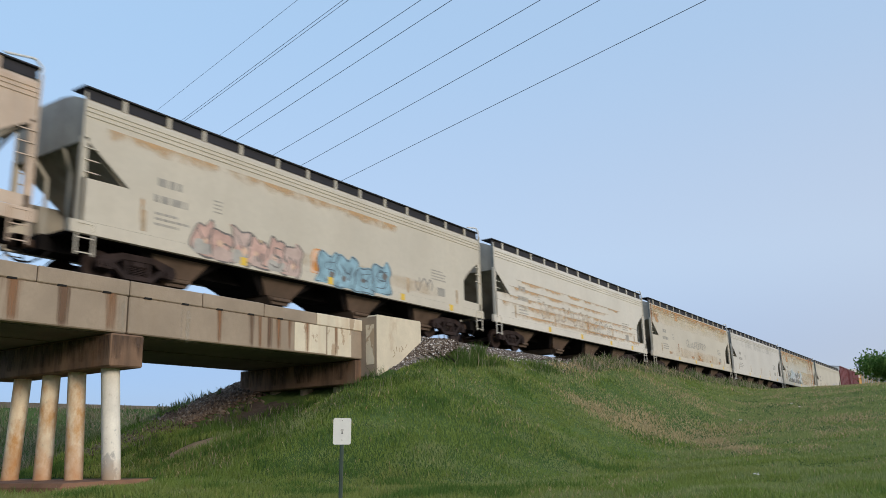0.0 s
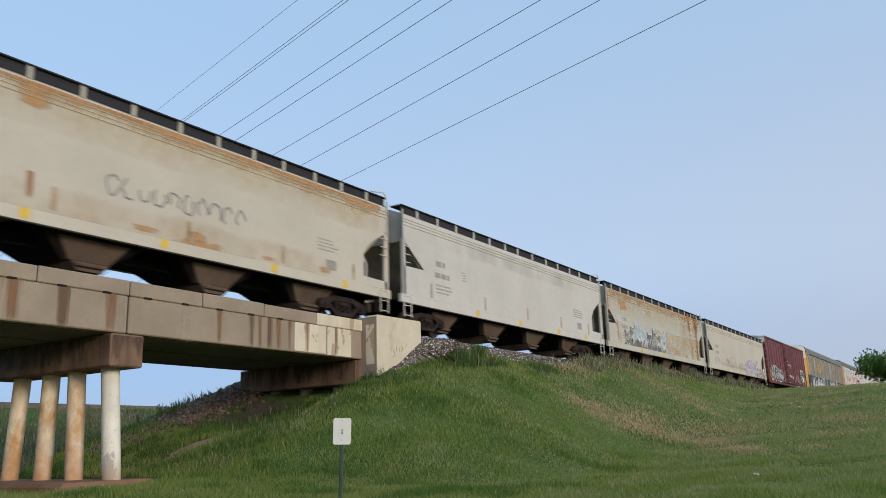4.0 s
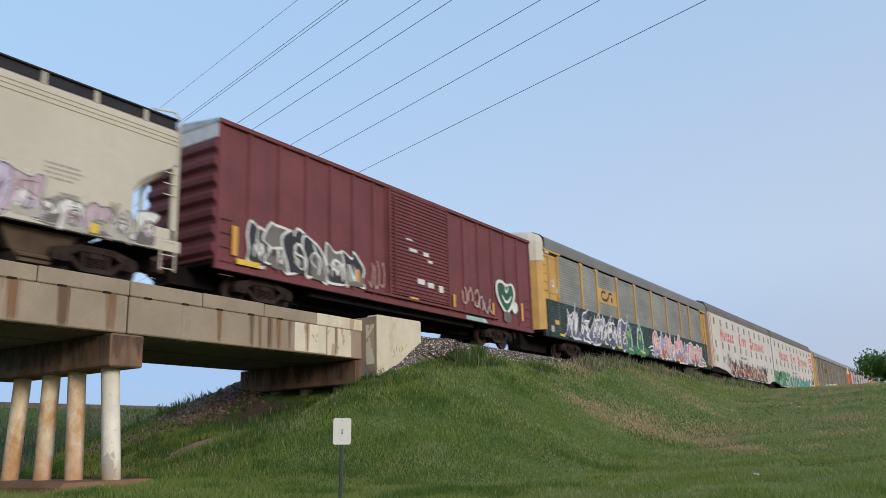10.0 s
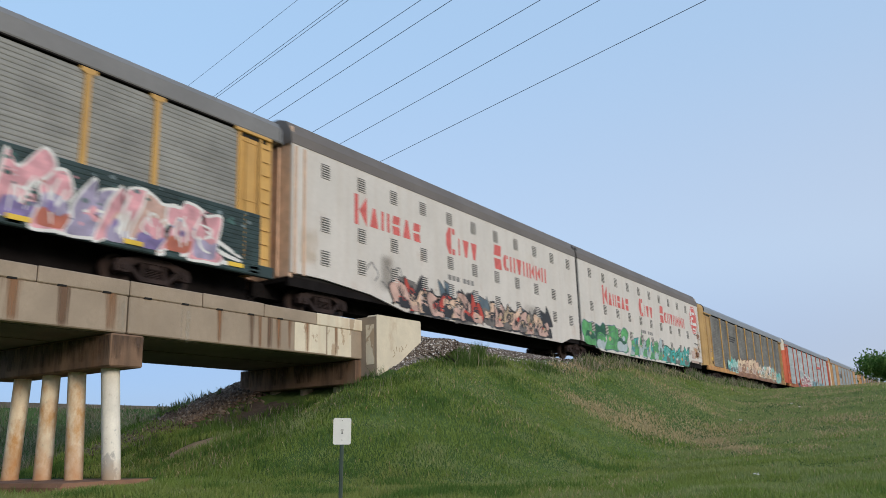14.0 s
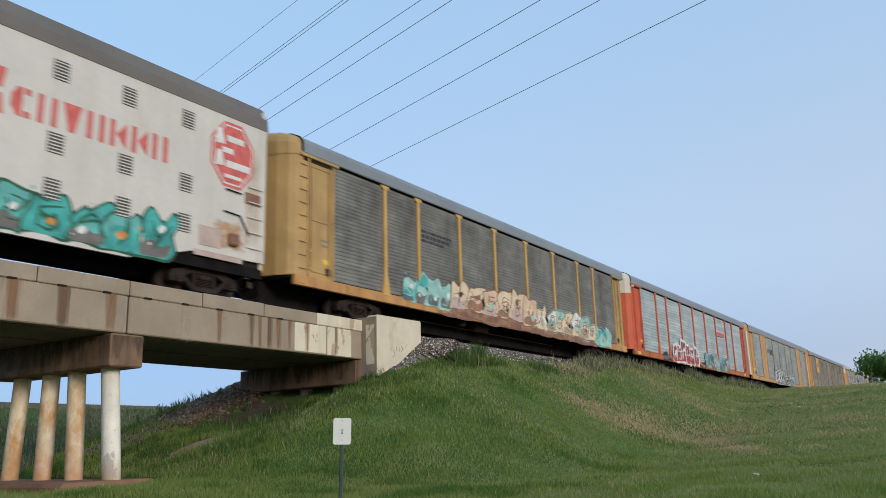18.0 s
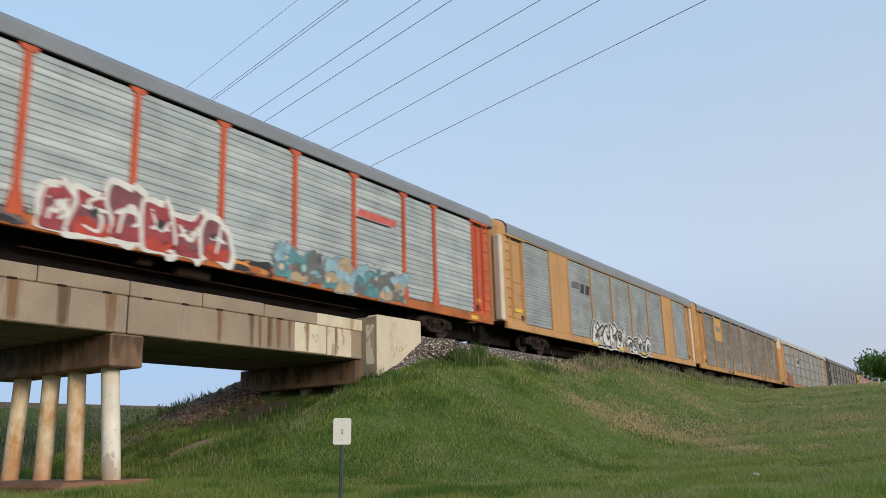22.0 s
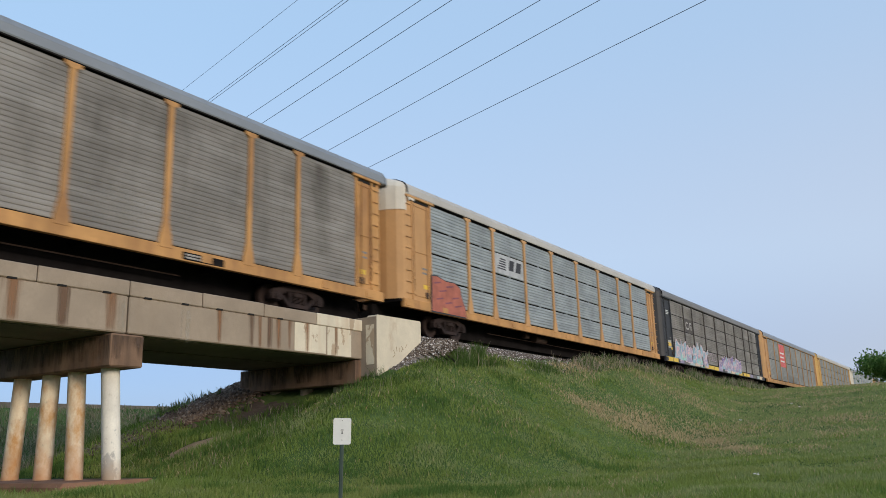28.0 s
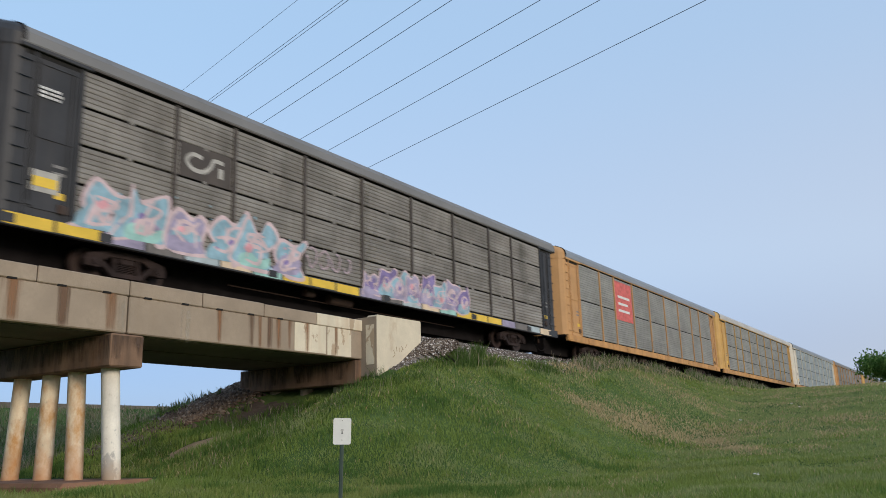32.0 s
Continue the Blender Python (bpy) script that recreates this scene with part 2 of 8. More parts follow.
RUST_COLUMN = drip("heavy_rust_column", (0.36, 0.13, 0.042), (0.15, 0.042, 0.018), (2.4, 2.4, 0.6), 0.24, 0.60, 0.10, 0.95, 4.0, 0.5)
RUST_WASH = drip("broad_rust_wash", (0.56, 0.35, 0.17), (0.44, 0.22, 0.09), (0.9, 0.9, 1.2), 0.24, 0.74, 0.0, 0.75, 5.0, 0.35, 0.5)
RUST_BLOT = drip("orange_rust_blot", (0.54, 0.29, 0.12), (0.36, 0.13, 0.045), (2.0, 2.0, 2.2), 0.28, 0.64, 0.05, 0.9, 3.0, 0.45, 0.35)
RUST_FILM = drip("thin_rust_film", (0.58, 0.39, 0.21), (0.48, 0.28, 0.13), (0.45, 0.45, 0.6), 0.22, 0.86, 0.0, 0.62, 5.0, 0.35, 0.4)
RUST_VEIL = drip("warm_rust_veil", (0.64, 0.51, 0.32), (0.60, 0.42, 0.23), (0.5, 0.5, 0.5), 0.16, 0.95, 0.55, 0.6, 4.0, 0.02)
RUST_STREAKS = drip("broken_rust_smears", (0.58, 0.38, 0.19), (0.46, 0.24, 0.10), (0.7, 0.7, 3.0), 0.40, 0.80, 0.0, 0.75, 5.0, 0.3, 0.4)
PANEL_GRIME = drip("grime_running_down_panels", (0.10, 0.085, 0.07), (0.055, 0.045, 0.04), (1.0, 1.0, 0.3), 0.42, 0.90, 0.10, 0.5, 5.0, 0.05)
RUST_EDGE = soft_stain("rusty_edge_wash", (0.50, 0.26, 0.10), 0.36, 0.62, 0.9, (0.9, 0.9, 2.2))
PANEL_FILM = soft_stain("faint_grey_film", (0.36, 0.34, 0.31), 0.40, 0.72, 0.35, (0.7, 0.7, 0.3))
GRIME = soft_stain("grime_wash", (0.13, 0.105, 0.08), 0.40, 0.70, 0.6, (1.2, 1.2, 0.4))
WHITE_SMEAR = soft_stain("white_spray_smear", (0.70, 0.67, 0.60), 0.40, 0.58, 0.9, (3.5, 3.5, 4.5))
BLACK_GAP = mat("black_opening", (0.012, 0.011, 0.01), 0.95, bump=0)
STEEL_RAIL = mat("rail_steel", (0.16, 0.105, 0.075), 0.55, 0.3, var=0.2, bump=0.1)
RAIL_TOP = mat("bright_rail_head", (0.55, 0.55, 0.55), 0.25, 0.9, var=0.05, bump=0)
TIE = mat("creosoted_timber", (0.06, 0.045, 0.035), 0.9, var=0.25, bump=0.4)
TRUCK = mat("dirty_bogie_steel", (0.034, 0.023, 0.021), 0.8, spec=0.2, var=0.3, scale=3, rust=0.3, rust_col=(0.075, 0.038, 0.025), bump=0.3)
WHEEL = mat("wheel_steel", (0.045, 0.03, 0.026), 0.6, 0.1, spec=0.25, var=0.25, scale=3, bump=0.1)
UNDER = mat("black_underframe", (0.014, 0.012, 0.012), 0.9, spec=0.08, var=0.3, bump=0.2)
COUPLER = mat("rusty_coupler", (0.07, 0.042, 0.03), 0.75, 0.3, var=0.3, bump=0.2)
WIRE = mat("dark_conductor", (0.06, 0.07, 0.09), 0.5, 0.4, bump=0)
SIGN_WHITE = mat("white_sign_enamel", (0.72, 0.71, 0.66), 0.5, var=0.05, spot=0.15, spot_col=(0.45, 0.4, 0.33), bump=0.05)
POST_GREEN = mat("dark_green_post", (0.035, 0.06, 0.045), 0.6, 0.2, var=0.2, bump=0.1)
BLACK_PAINT = mat("black_stencil", (0.035, 0.035, 0.04), 0.7, bump=0)
FADED_PAINT = mat("faded_grey_stencil", (0.34, 0.32, 0.28), 0.7, var=0.15, scale=6, bump=0)
GREY_PAINT = mat("grey_stencil", (0.22, 0.21, 0.20), 0.7, bump=0)
YELLOW_PAINT = mat("yellow_reflector", (0.75, 0.50, 0.05), 0.5, bump=0)
RED_LOGO = mat("faded_red_lettering", (0.62, 0.13, 0.115), 0.7, var=0.2, scale=4, bump=0)
PINK = mat("spray_pink", (0.66, 0.33, 0.36), 0.7, var=0.25, scale=3, bump=0)
ROSE = mat("spray_rose", (0.55, 0.36, 0.30), 0.7, var=0.2, scale=3, bump=0)
CRIMSON = mat("spray_crimson", (0.33, 0.055, 0.065), 0.7, var=0.3, scale=4, bump=0)
BLUE = mat("spray_pale_blue", (0.26, 0.42, 0.50), 0.7, var=0.25, scale=3, bump=0)
TEAL = mat("spray_teal", (0.06, 0.36, 0.33), 0.7, var=0.3, scale=3, bump=0)
AQUA = mat("spray_aqua", (0.32, 0.55, 0.50), 0.7, var=0.2, scale=3, bump=0)
GREEN = mat("spray_green", (0.10, 0.34, 0.12), 0.7, var=0.3, scale=3, bump=0)
DKGREEN = mat("spray_dark_green", (0.02, 0.10, 0.055), 0.7, var=0.3, scale=3, bump=0)
PURPLE = mat("spray_purple", (0.22, 0.17, 0.36), 0.7, var=0.3, scale=3, bump=0)
LILAC = mat("spray_lilac", (0.52, 0.46, 0.58), 0.7, var=0.2, scale=3, bump=0)
ORANGE = mat("spray_orange", (0.62, 0.26, 0.06), 0.7, var=0.25, scale=3, bump=0)
PEACH = mat("spray_peach", (0.66, 0.46, 0.33), 0.7, var=0.15, scale=3, bump=0)
SILVER = mat("spray_silver", (0.50, 0.50, 0.49), 0.5, 0.2, var=0.2, scale=3, bump=0)
CHALK = mat("spray_white", (0.70, 0.69, 0.66), 0.7, var=0.1, scale=3, bump=0)
INK = mat("spray_black", (0.03, 0.03, 0.035), 0.7, bump=0)
BRICK_RED = mat("spray_brick_red", (0.42, 0.13, 0.085), 0.7, var=0.2, scale=3, bump=0)
SMOKE = mat("spray_grey", (0.16, 0.145, 0.135), 0.7, var=0.2, scale=3, bump=0)
SLATE = mat("spray_slate", (0.10, 0.14, 0.17), 0.7, var=0.2, scale=3, bump=0)
SHELL = mat("spray_shell", (0.50, 0.38, 0.33), 0.7, var=0.15, scale=3, bump=0)
PALE_GREY = mat("spray_pale_grey", (0.42, 0.40, 0.36), 0.7, var=0.15, scale=3, bump=0)
PINK_GREY = mat("spray_dusty_pink", (0.50, 0.38, 0.42), 0.7, var=0.15, scale=3, bump=0)
MIST = mat("spray_mist_blue", (0.40, 0.47, 0.49), 0.7, var=0.15, scale=3, bump=0)
DUSK = mat("spray_dusk", (0.145, 0.15, 0.145), 0.7, var=0.2, scale=3, bump=0)
OLIVE = mat("spray_olive", (0.20, 0.20, 0.135), 0.7, var=0.2, scale=3, bump=0)
CREAM_SPRAY = mat("spray_cream", (0.70, 0.55, 0.38), 0.7, var=0.12, scale=3, bump=0)
EARTH = mat("spray_earth", (0.23, 0.115, 0.07), 0.7, var=0.2, scale=3, bump=0)
LIME = mat("spray_lime", (0.26, 0.40, 0.13), 0.7, var=0.2, scale=3, bump=0)
LOW_LILAC = mat("spray_dull_lilac", (0.34, 0.30, 0.42), 0.7, var=0.25, scale=3, bump=0)
FROST = mat("spray_frost_green", (0.42, 0.54, 0.48), 0.7, var=0.2, scale=3, bump=0)
FLECK = mat("spray_fleck", (0.16, 0.21, 0.22), 0.7, var=0.3, scale=3, bump=0)
TEAL_DULL = mat("spray_dull_teal", (0.05, 0.11, 0.10), 0.7, var=0.3, scale=3, bump=0)
AQUA_DEEP = mat("spray_deep_aqua", (0.13, 0.42, 0.39), 0.7, var=0.2, scale=3, bump=0)
BROWN_SPRAY = mat("spray_brown", (0.33, 0.175, 0.105), 0.7, var=0.2, scale=3, bump=0)
PLUM = mat("spray_plum", (0.22, 0.075, 0.095), 0.7, var=0.2, scale=3, bump=0)
SCARLET = mat("spray_scarlet", (0.48, 0.06, 0.04), 0.7, var=0.2, scale=3, bump=0)
PINK_PALE = mat("spray_pale_pink", (0.60, 0.46, 0.47), 0.7, var=0.15, scale=3, bump=0)
PURPLE_DEEP = mat("spray_deep_purple", (0.13, 0.105, 0.20), 0.7, var=0.3, scale=3, bump=0)
BOTTLE = mat("spray_bottle_green", (0.05, 0.19, 0.085), 0.7, var=0.4, scale=4, spot=0.3, spot_col=(0.10, 0.30, 0.14), bump=0)
ORANGE_TAN = mat("orange_reflector", (0.66, 0.34, 0.06), 0.6, var=0.1, bump=0)
FADED_BROWN = mat("spray_faded_brown", (0.30, 0.25, 0.195), 0.7, var=0.25, scale=3, bump=0)
PETROL = mat("spray_petrol", (0.09, 0.25, 0.28), 0.7, var=0.25, scale=3, bump=0)
SAND = mat("spray_tan", (0.45, 0.34, 0.22), 0.7, var=0.2, scale=3, bump=0)


# ---- mesh helpers ----
class Mesh:
    """Vertices, faces and a material number for each face."""

    def __init__(self):
        self.v, self.f, self.m = [], [], []

    def poly(self, pts, mi=0):
        k = len(self.v)
        self.v += [tuple(p) for p in pts]
        self.f.append(tuple(range(k, k + len(pts))))
        self.m.append(mi)
        return self

    def box(self, x0, x1, y0, y1, z0, z1, mi=0):
        k = len(self.v)
        self.v += [(x, y, z) for z in (z0, z1) for x, y in ((x0, y0), (x1, y0), (x1, y1), (x0, y1))]
        for q in ((3, 2, 1, 0), (4, 5, 6, 7), (0, 1, 5, 4), (1, 2, 6, 5), (2, 3, 7, 6), (3, 0, 4, 7)):
            self.f.append(tuple(k + i for i in q))
            self.m.append(mi)
        return self

    def cbox(self, x0, x1, y0, y1, z0, z1, c=0.02, mi=0):
        """A box with every edge chamfered by c."""
        k = len(self.v)
        idx = {}
        for sx in (0, 1):
            for sy in (0, 1):
                for sz in (0, 1):
                    X, Y, Z = (x0, x1)[sx], (y0, y1)[sy], (z0, z1)[sz]
                    dx, dy, dz = (c, -c)[sx], (c, -c)[sy], (c, -c)[sz]
                    for a, p in (("x", (X, Y + dy, Z + dz)), ("y", (X + dx, Y, Z + dz)), ("z", (X + dx, Y + dy, Z))):
                        idx[sx, sy, sz, a] = len(self.v)
                        self.v.append(p)
        q = []
        for s in (0, 1):
            q.append([idx[s, a, b, "x"] for a, b in ((0, 0), (0, 1), (1, 1), (1, 0))][::1 if s == 0 else -1])
            q.append([idx[a, s, b, "y"] for a, b in ((0, 0), (1, 0), (1, 1), (0, 1))][::1 if s == 0 else -1])
            q.append([idx[a, b, s, "z"] for a, b in ((0, 0), (0, 1), (1, 1), (1, 0))][::1 if s == 0 else -1])
        for a in (0, 1):
            for b in (0, 1):
                q.append([idx[a, b, 0, "x"], idx[a, b, 1, "x"], idx[a, b, 1, "y"], idx[a, b, 0, "y"]])
                q.append([idx[a, 0, b, "x"], idx[a, 1, b, "x"], idx[a, 1, b, "z"], idx[a, 0, b, "z"]])
                q.append([idx[0, a, b, "y"], idx[1, a, b, "y"], idx[1, a, b, "z"], idx[0, a, b, "z"]])
                for d in (0, 1):
                    q.append([idx[a, b, d, "x"], idx[a, b, d, "y"], idx[a, b, d, "z"]])
        for f in q:
            self.f.append(tuple(f))
            self.m.append(mi)
        return self

    def extrude(self, profile, a, b, axis="x", mi=0, caps=True, closed=True):
        """A profile of (u, v) swept from a to b: along x it lies in (y, z), along y in (x, z), along z in (x, y)."""
        k, n = len(self.v), len(profile)
        for s in (a, b):
            for u, w in profile:
                self.v.append((s, u, w) if axis == "x" else (u, s, w) if axis == "y" else (u, w, s))
        for i in range(n if closed else n - 1):
            j = (i + 1) % n
            self.f.append((k + i, k + j, k + n + j, k + n + i))
            self.m.append(mi)
        if caps and closed:
            self.f.append(tuple(k + i for i in range(n)))
            self.f.append(tuple(k + n + i for i in reversed(range(n))))
            self.m += [mi, mi]
        return self

    def rod(self, p, q, r, sides=6, mi=0, r2=None):
        p, q = Vector(p), Vector(q)
        d = (q - p).normalized()
        u = d.orthogonal().normalized()
        w = d.cross(u)
        k = len(self.v)
        for c, rr in ((p, r), (q, r if r2 is None else r2)):
            for i in range(sides):
                t = 2 * math.pi * i / sides
                self.v.append(tuple(c + (u * math.cos(t) + w * math.sin(t)) * rr))
        for i in range(sides):
            j = (i + 1) % sides
            self.f.append((k + i, k + j, k + sides + j, k + sides + i))
            self.m.append(mi)
        self.f.append(tuple(k + i for i in range(sides)))
        self.f.append(tuple(k + sides + i for i in reversed(range(sides))))
        self.m += [mi, mi]
        return self

    def data(self, name, mats, smooth=False):
        me = bpy.data.meshes.new(name)
        me.from_pydata(self.v, [], self.f)
        for m in mats:
            me.materials.append(m)
        if len(mats) > 1:
            me.polygons.foreach_set("material_index", self.m)
        bm = bmesh.new()
        bm.from_mesh(me)
        bmesh.ops.recalc_face_normals(bm, faces=bm.faces)
        bm.to_mesh(me)
        bm.free()
        if smooth:
            me.polygons.foreach_set("use_smooth", [True] * len(me.polygons))
        return me


def thing(name, label, category, group="", kind="", at=None):
    ob = new(name)
    ob.empty_display_size = 0.3
    if at is not None:
        ob.matrix_basis = at
    return tagged(ob, label, category, group, kind)


def part(name, mesh, material, parent, label="", smooth=False):
    """One mesh object under a thing or a part."""
    mats = material if isinstance(material, (list, tuple)) else [material]
    me = mesh.data(name, mats, smooth) if isinstance(mesh, Mesh) else mesh
    ob = new(name, me)
    ob.parent = parent
    return tagged(ob, label)


def single(name, mesh, material, label, category="", group="", kind="", smooth=False):
    mats = material if isinstance(material, (list, tuple)) else [material]
    ob = new(name, mesh.data(name, mats, smooth) if isinstance(mesh, Mesh) else mesh)
    return tagged(ob, label, category, group, kind)


def sheet(name, v, f, material):
    """A large mesh from arrays of vertices and of triangles or quads."""
    me = bpy.data.meshes.new(name)
    v, f = np.asarray(v, np.float32), np.asarray(f, np.int32)
    n, k = f.shape
    me.vertices.add(len(v))
    me.vertices.foreach_set("co", v.ravel())
    me.loops.add(n * k)
    me.loops.foreach_set("vertex_index", f.ravel())
    me.polygons.add(n)
    me.polygons.foreach_set("loop_start", np.arange(0, n * k, k, dtype=np.int32))
    me.polygons.foreach_set("loop_total", np.full(n, k, np.int32))
    me.update(calc_edges=True)
    me.validate()
    for m in material if isinstance(material, (list, tuple)) else [material]:
        me.materials.append(m)
    return me


# ---- ground ----
def smooth(a, lo, hi):
    t = np.clip((a - lo) / (hi - lo), 0, 1)
    return t * t * (3 - 2 * t)


RISE_X = [-4000, -40, 0, 11, 20, 28, 36, 45, 55, 62, 75, 130, 4000]
RISE_Z = [-0.4, -0.2, 0.0, 0.55, 0.65, 1.1, 1.9, 3.0, 4.25, 4.7, 4.75, 4.5, 4.2]


def ground_z(x, y):
    """Height of the ground: gentle rise, railway embankment with its end cone, and the far bank."""
    x, y = np.asarray(x, float), np.asarray(y, float)
    rise = (np.interp(x - 4, RISE_X, RISE_Z) + np.interp(x, RISE_X, RISE_Z) + np.interp(x + 4, RISE_X, RISE_Z)) / 3
    near = smooth(y, 60, 20)
    base = 0.85 + (rise - 0.85) * near + 0.32 * smooth(y, 9, 16) * near * smooth(x, 30, 12)
    fall = 0.64
    edge = 15.7 - 0.5 * smooth(x, 30, 38)
    d = np.sqrt((np.maximum(23.2 - x, 0) * fall) ** 2 + np.maximum(edge - y, 0) ** 2 + np.maximum(y - 21.5, 0) ** 2)
    crest = 4.92 + 0.34 * smooth(x, 30, 38)
    bank = crest - 0.58 * d
    west = 4.92 - 0.56 * np.sqrt(np.maximum(x + 9.0, 0) ** 2 + np.maximum(15.7 - y, 0) ** 2 + np.maximum(y - 21.5, 0) ** 2)
    far = 4.5 - 0.45 * np.maximum(np.abs(y - 52.0) - 3.2, 0)
    z = base
    for o in (bank, west, far):
        k = 0.5
        h = np.clip(0.5 + 0.5 * (o - z) / k, 0, 1)
        z = z + (o - z) * h + k * h * (1 - h)
    bumps = 0.06 * np.sin(x * 0.9 + 1.3 * np.sin(y * 0.5)) * np.sin(y * 0.8 + 0.7 * x) + 0.10 * np.sin(x * 0.23 + 2) * np.sin(y * 0.31 + 1)
    z = z - 0.5 * smooth(y, 15.3, 16.3) * smooth(y, 21.5, 19) * smooth(x, 21.2, 19.6) * smooth(x, 14.5, 17.5)
    return z + bumps * smooth(np.hypot(x, y), 2, 8) * smooth(np.abs(y - 18.5), 3.0, 4.5) * (0.3 + 0.7 * smooth(x, 42, 26))


def axis_steps(fine_lo, fine_hi, step, reach):
    a = list(np.arange(fine_lo, fine_hi + 1e-6, step))
    s = step
    while a[-1] < reach:
        s *= 1.25
        a.append(a[-1] + s)
    s = step
    while a[0] > -reach:
        s *= 1.25
        a.insert(0, a[0] - s)
    return np.array(a)


SOIL = bpy.data.materials.new("grassy_soil")
SOIL.use_nodes = True


def soil_nodes():
    N, L = SOIL.node_tree.nodes, SOIL.node_tree.links
    b = N["Principled BSDF"]
    tc = N.new("ShaderNodeTexCoord")
    cols = [((0.06, 0.105, 0.030), (0.11, 0.160, 0.050), 0.35, 6), ((0.17, 0.16, 0.07), None, 0.16, 5), ((0.07, 0.11, 0.035), None, 3.0, 8)]
    out = None
    for i, (a, c, sc, det) in enumerate(cols):
        n = N.new("ShaderNodeTexNoise")
        n.inputs["Scale"].default_value, n.inputs["Detail"].default_value = sc, det
        L.new(tc.outputs["Object"], n.inputs["Vector"])
        mr = N.new("ShaderNodeMapRange")
        lo, hi = ((0.35, 0.65), (0.56, 0.72), (0.45, 0.7))[i]
        mr.inputs["From Min"].default_value, mr.inputs["From Max"].default_value = lo, hi
        L.new(n.outputs["Fac"], mr.inputs["Value"])
        x = N.new("ShaderNodeMix")
        x.data_type = 'RGBA'
        A = [s for s in x.inputs if s.name == "A" and s.type == 'RGBA'][0]
        B = [s for s in x.inputs if s.name == "B" and s.type == 'RGBA'][0]
        L.new(mr.outputs[0], x.inputs["Factor"])
        if out is None:
            A.default_value, B.default_value = (*a, 1), (*c, 1)
        else:
            L.new(out, A)
            B.default_value = (*a, 1)
        out = [o for o in x.outputs if o.type == 'RGBA'][0]
    L.new(out, b.inputs["Base Color"])
    b.inputs["Roughness"].default_value = 1.0
    b.inputs["Specular IOR Level"].default_value = 0.05
    n = N.new("ShaderNodeTexNoise")
    n.inputs["Scale"].default_value, n.inputs["Detail"].default_value = 9.0, 6
    L.new(tc.outputs["Object"], n.inputs["Vector"])
    bp = N.new("ShaderNodeBump")
    bp.inputs["Strength"].default_value, bp.inputs["Distance"].default_value = 0.8, 0.08
    L.new(n.outputs["Fac"], bp.inputs["Height"])
    L.new(bp.outputs[0], b.inputs["Normal"])


soil_nodes()


def build_ground():
    gx, gy = axis_steps(4.0, 76.0, 0.4, 3500), axis_steps(-2.0, 62.0, 0.4, 3500)
    X, Y = np.meshgrid(gx, gy, indexing="ij")
    Z = ground_z(X, Y)
    v = np.stack([X, Y, Z], -1).reshape(-1, 3)
    nx, ny = len(gx), len(gy)
    i = (np.arange(nx - 1)[:, None] * ny + np.arange(ny - 1)[None, :]).ravel()
    f = np.stack([i, i + ny, i + ny + 1, i + 1], 1)
    me = sheet("ground", v, f, SOIL)
    me.polygons.foreach_set("use_smooth", [True] * len(me.polygons))
    tagged(new("ground", me), "green grassy ground with a railway embankment", "ground", kind="structure")


build_ground()


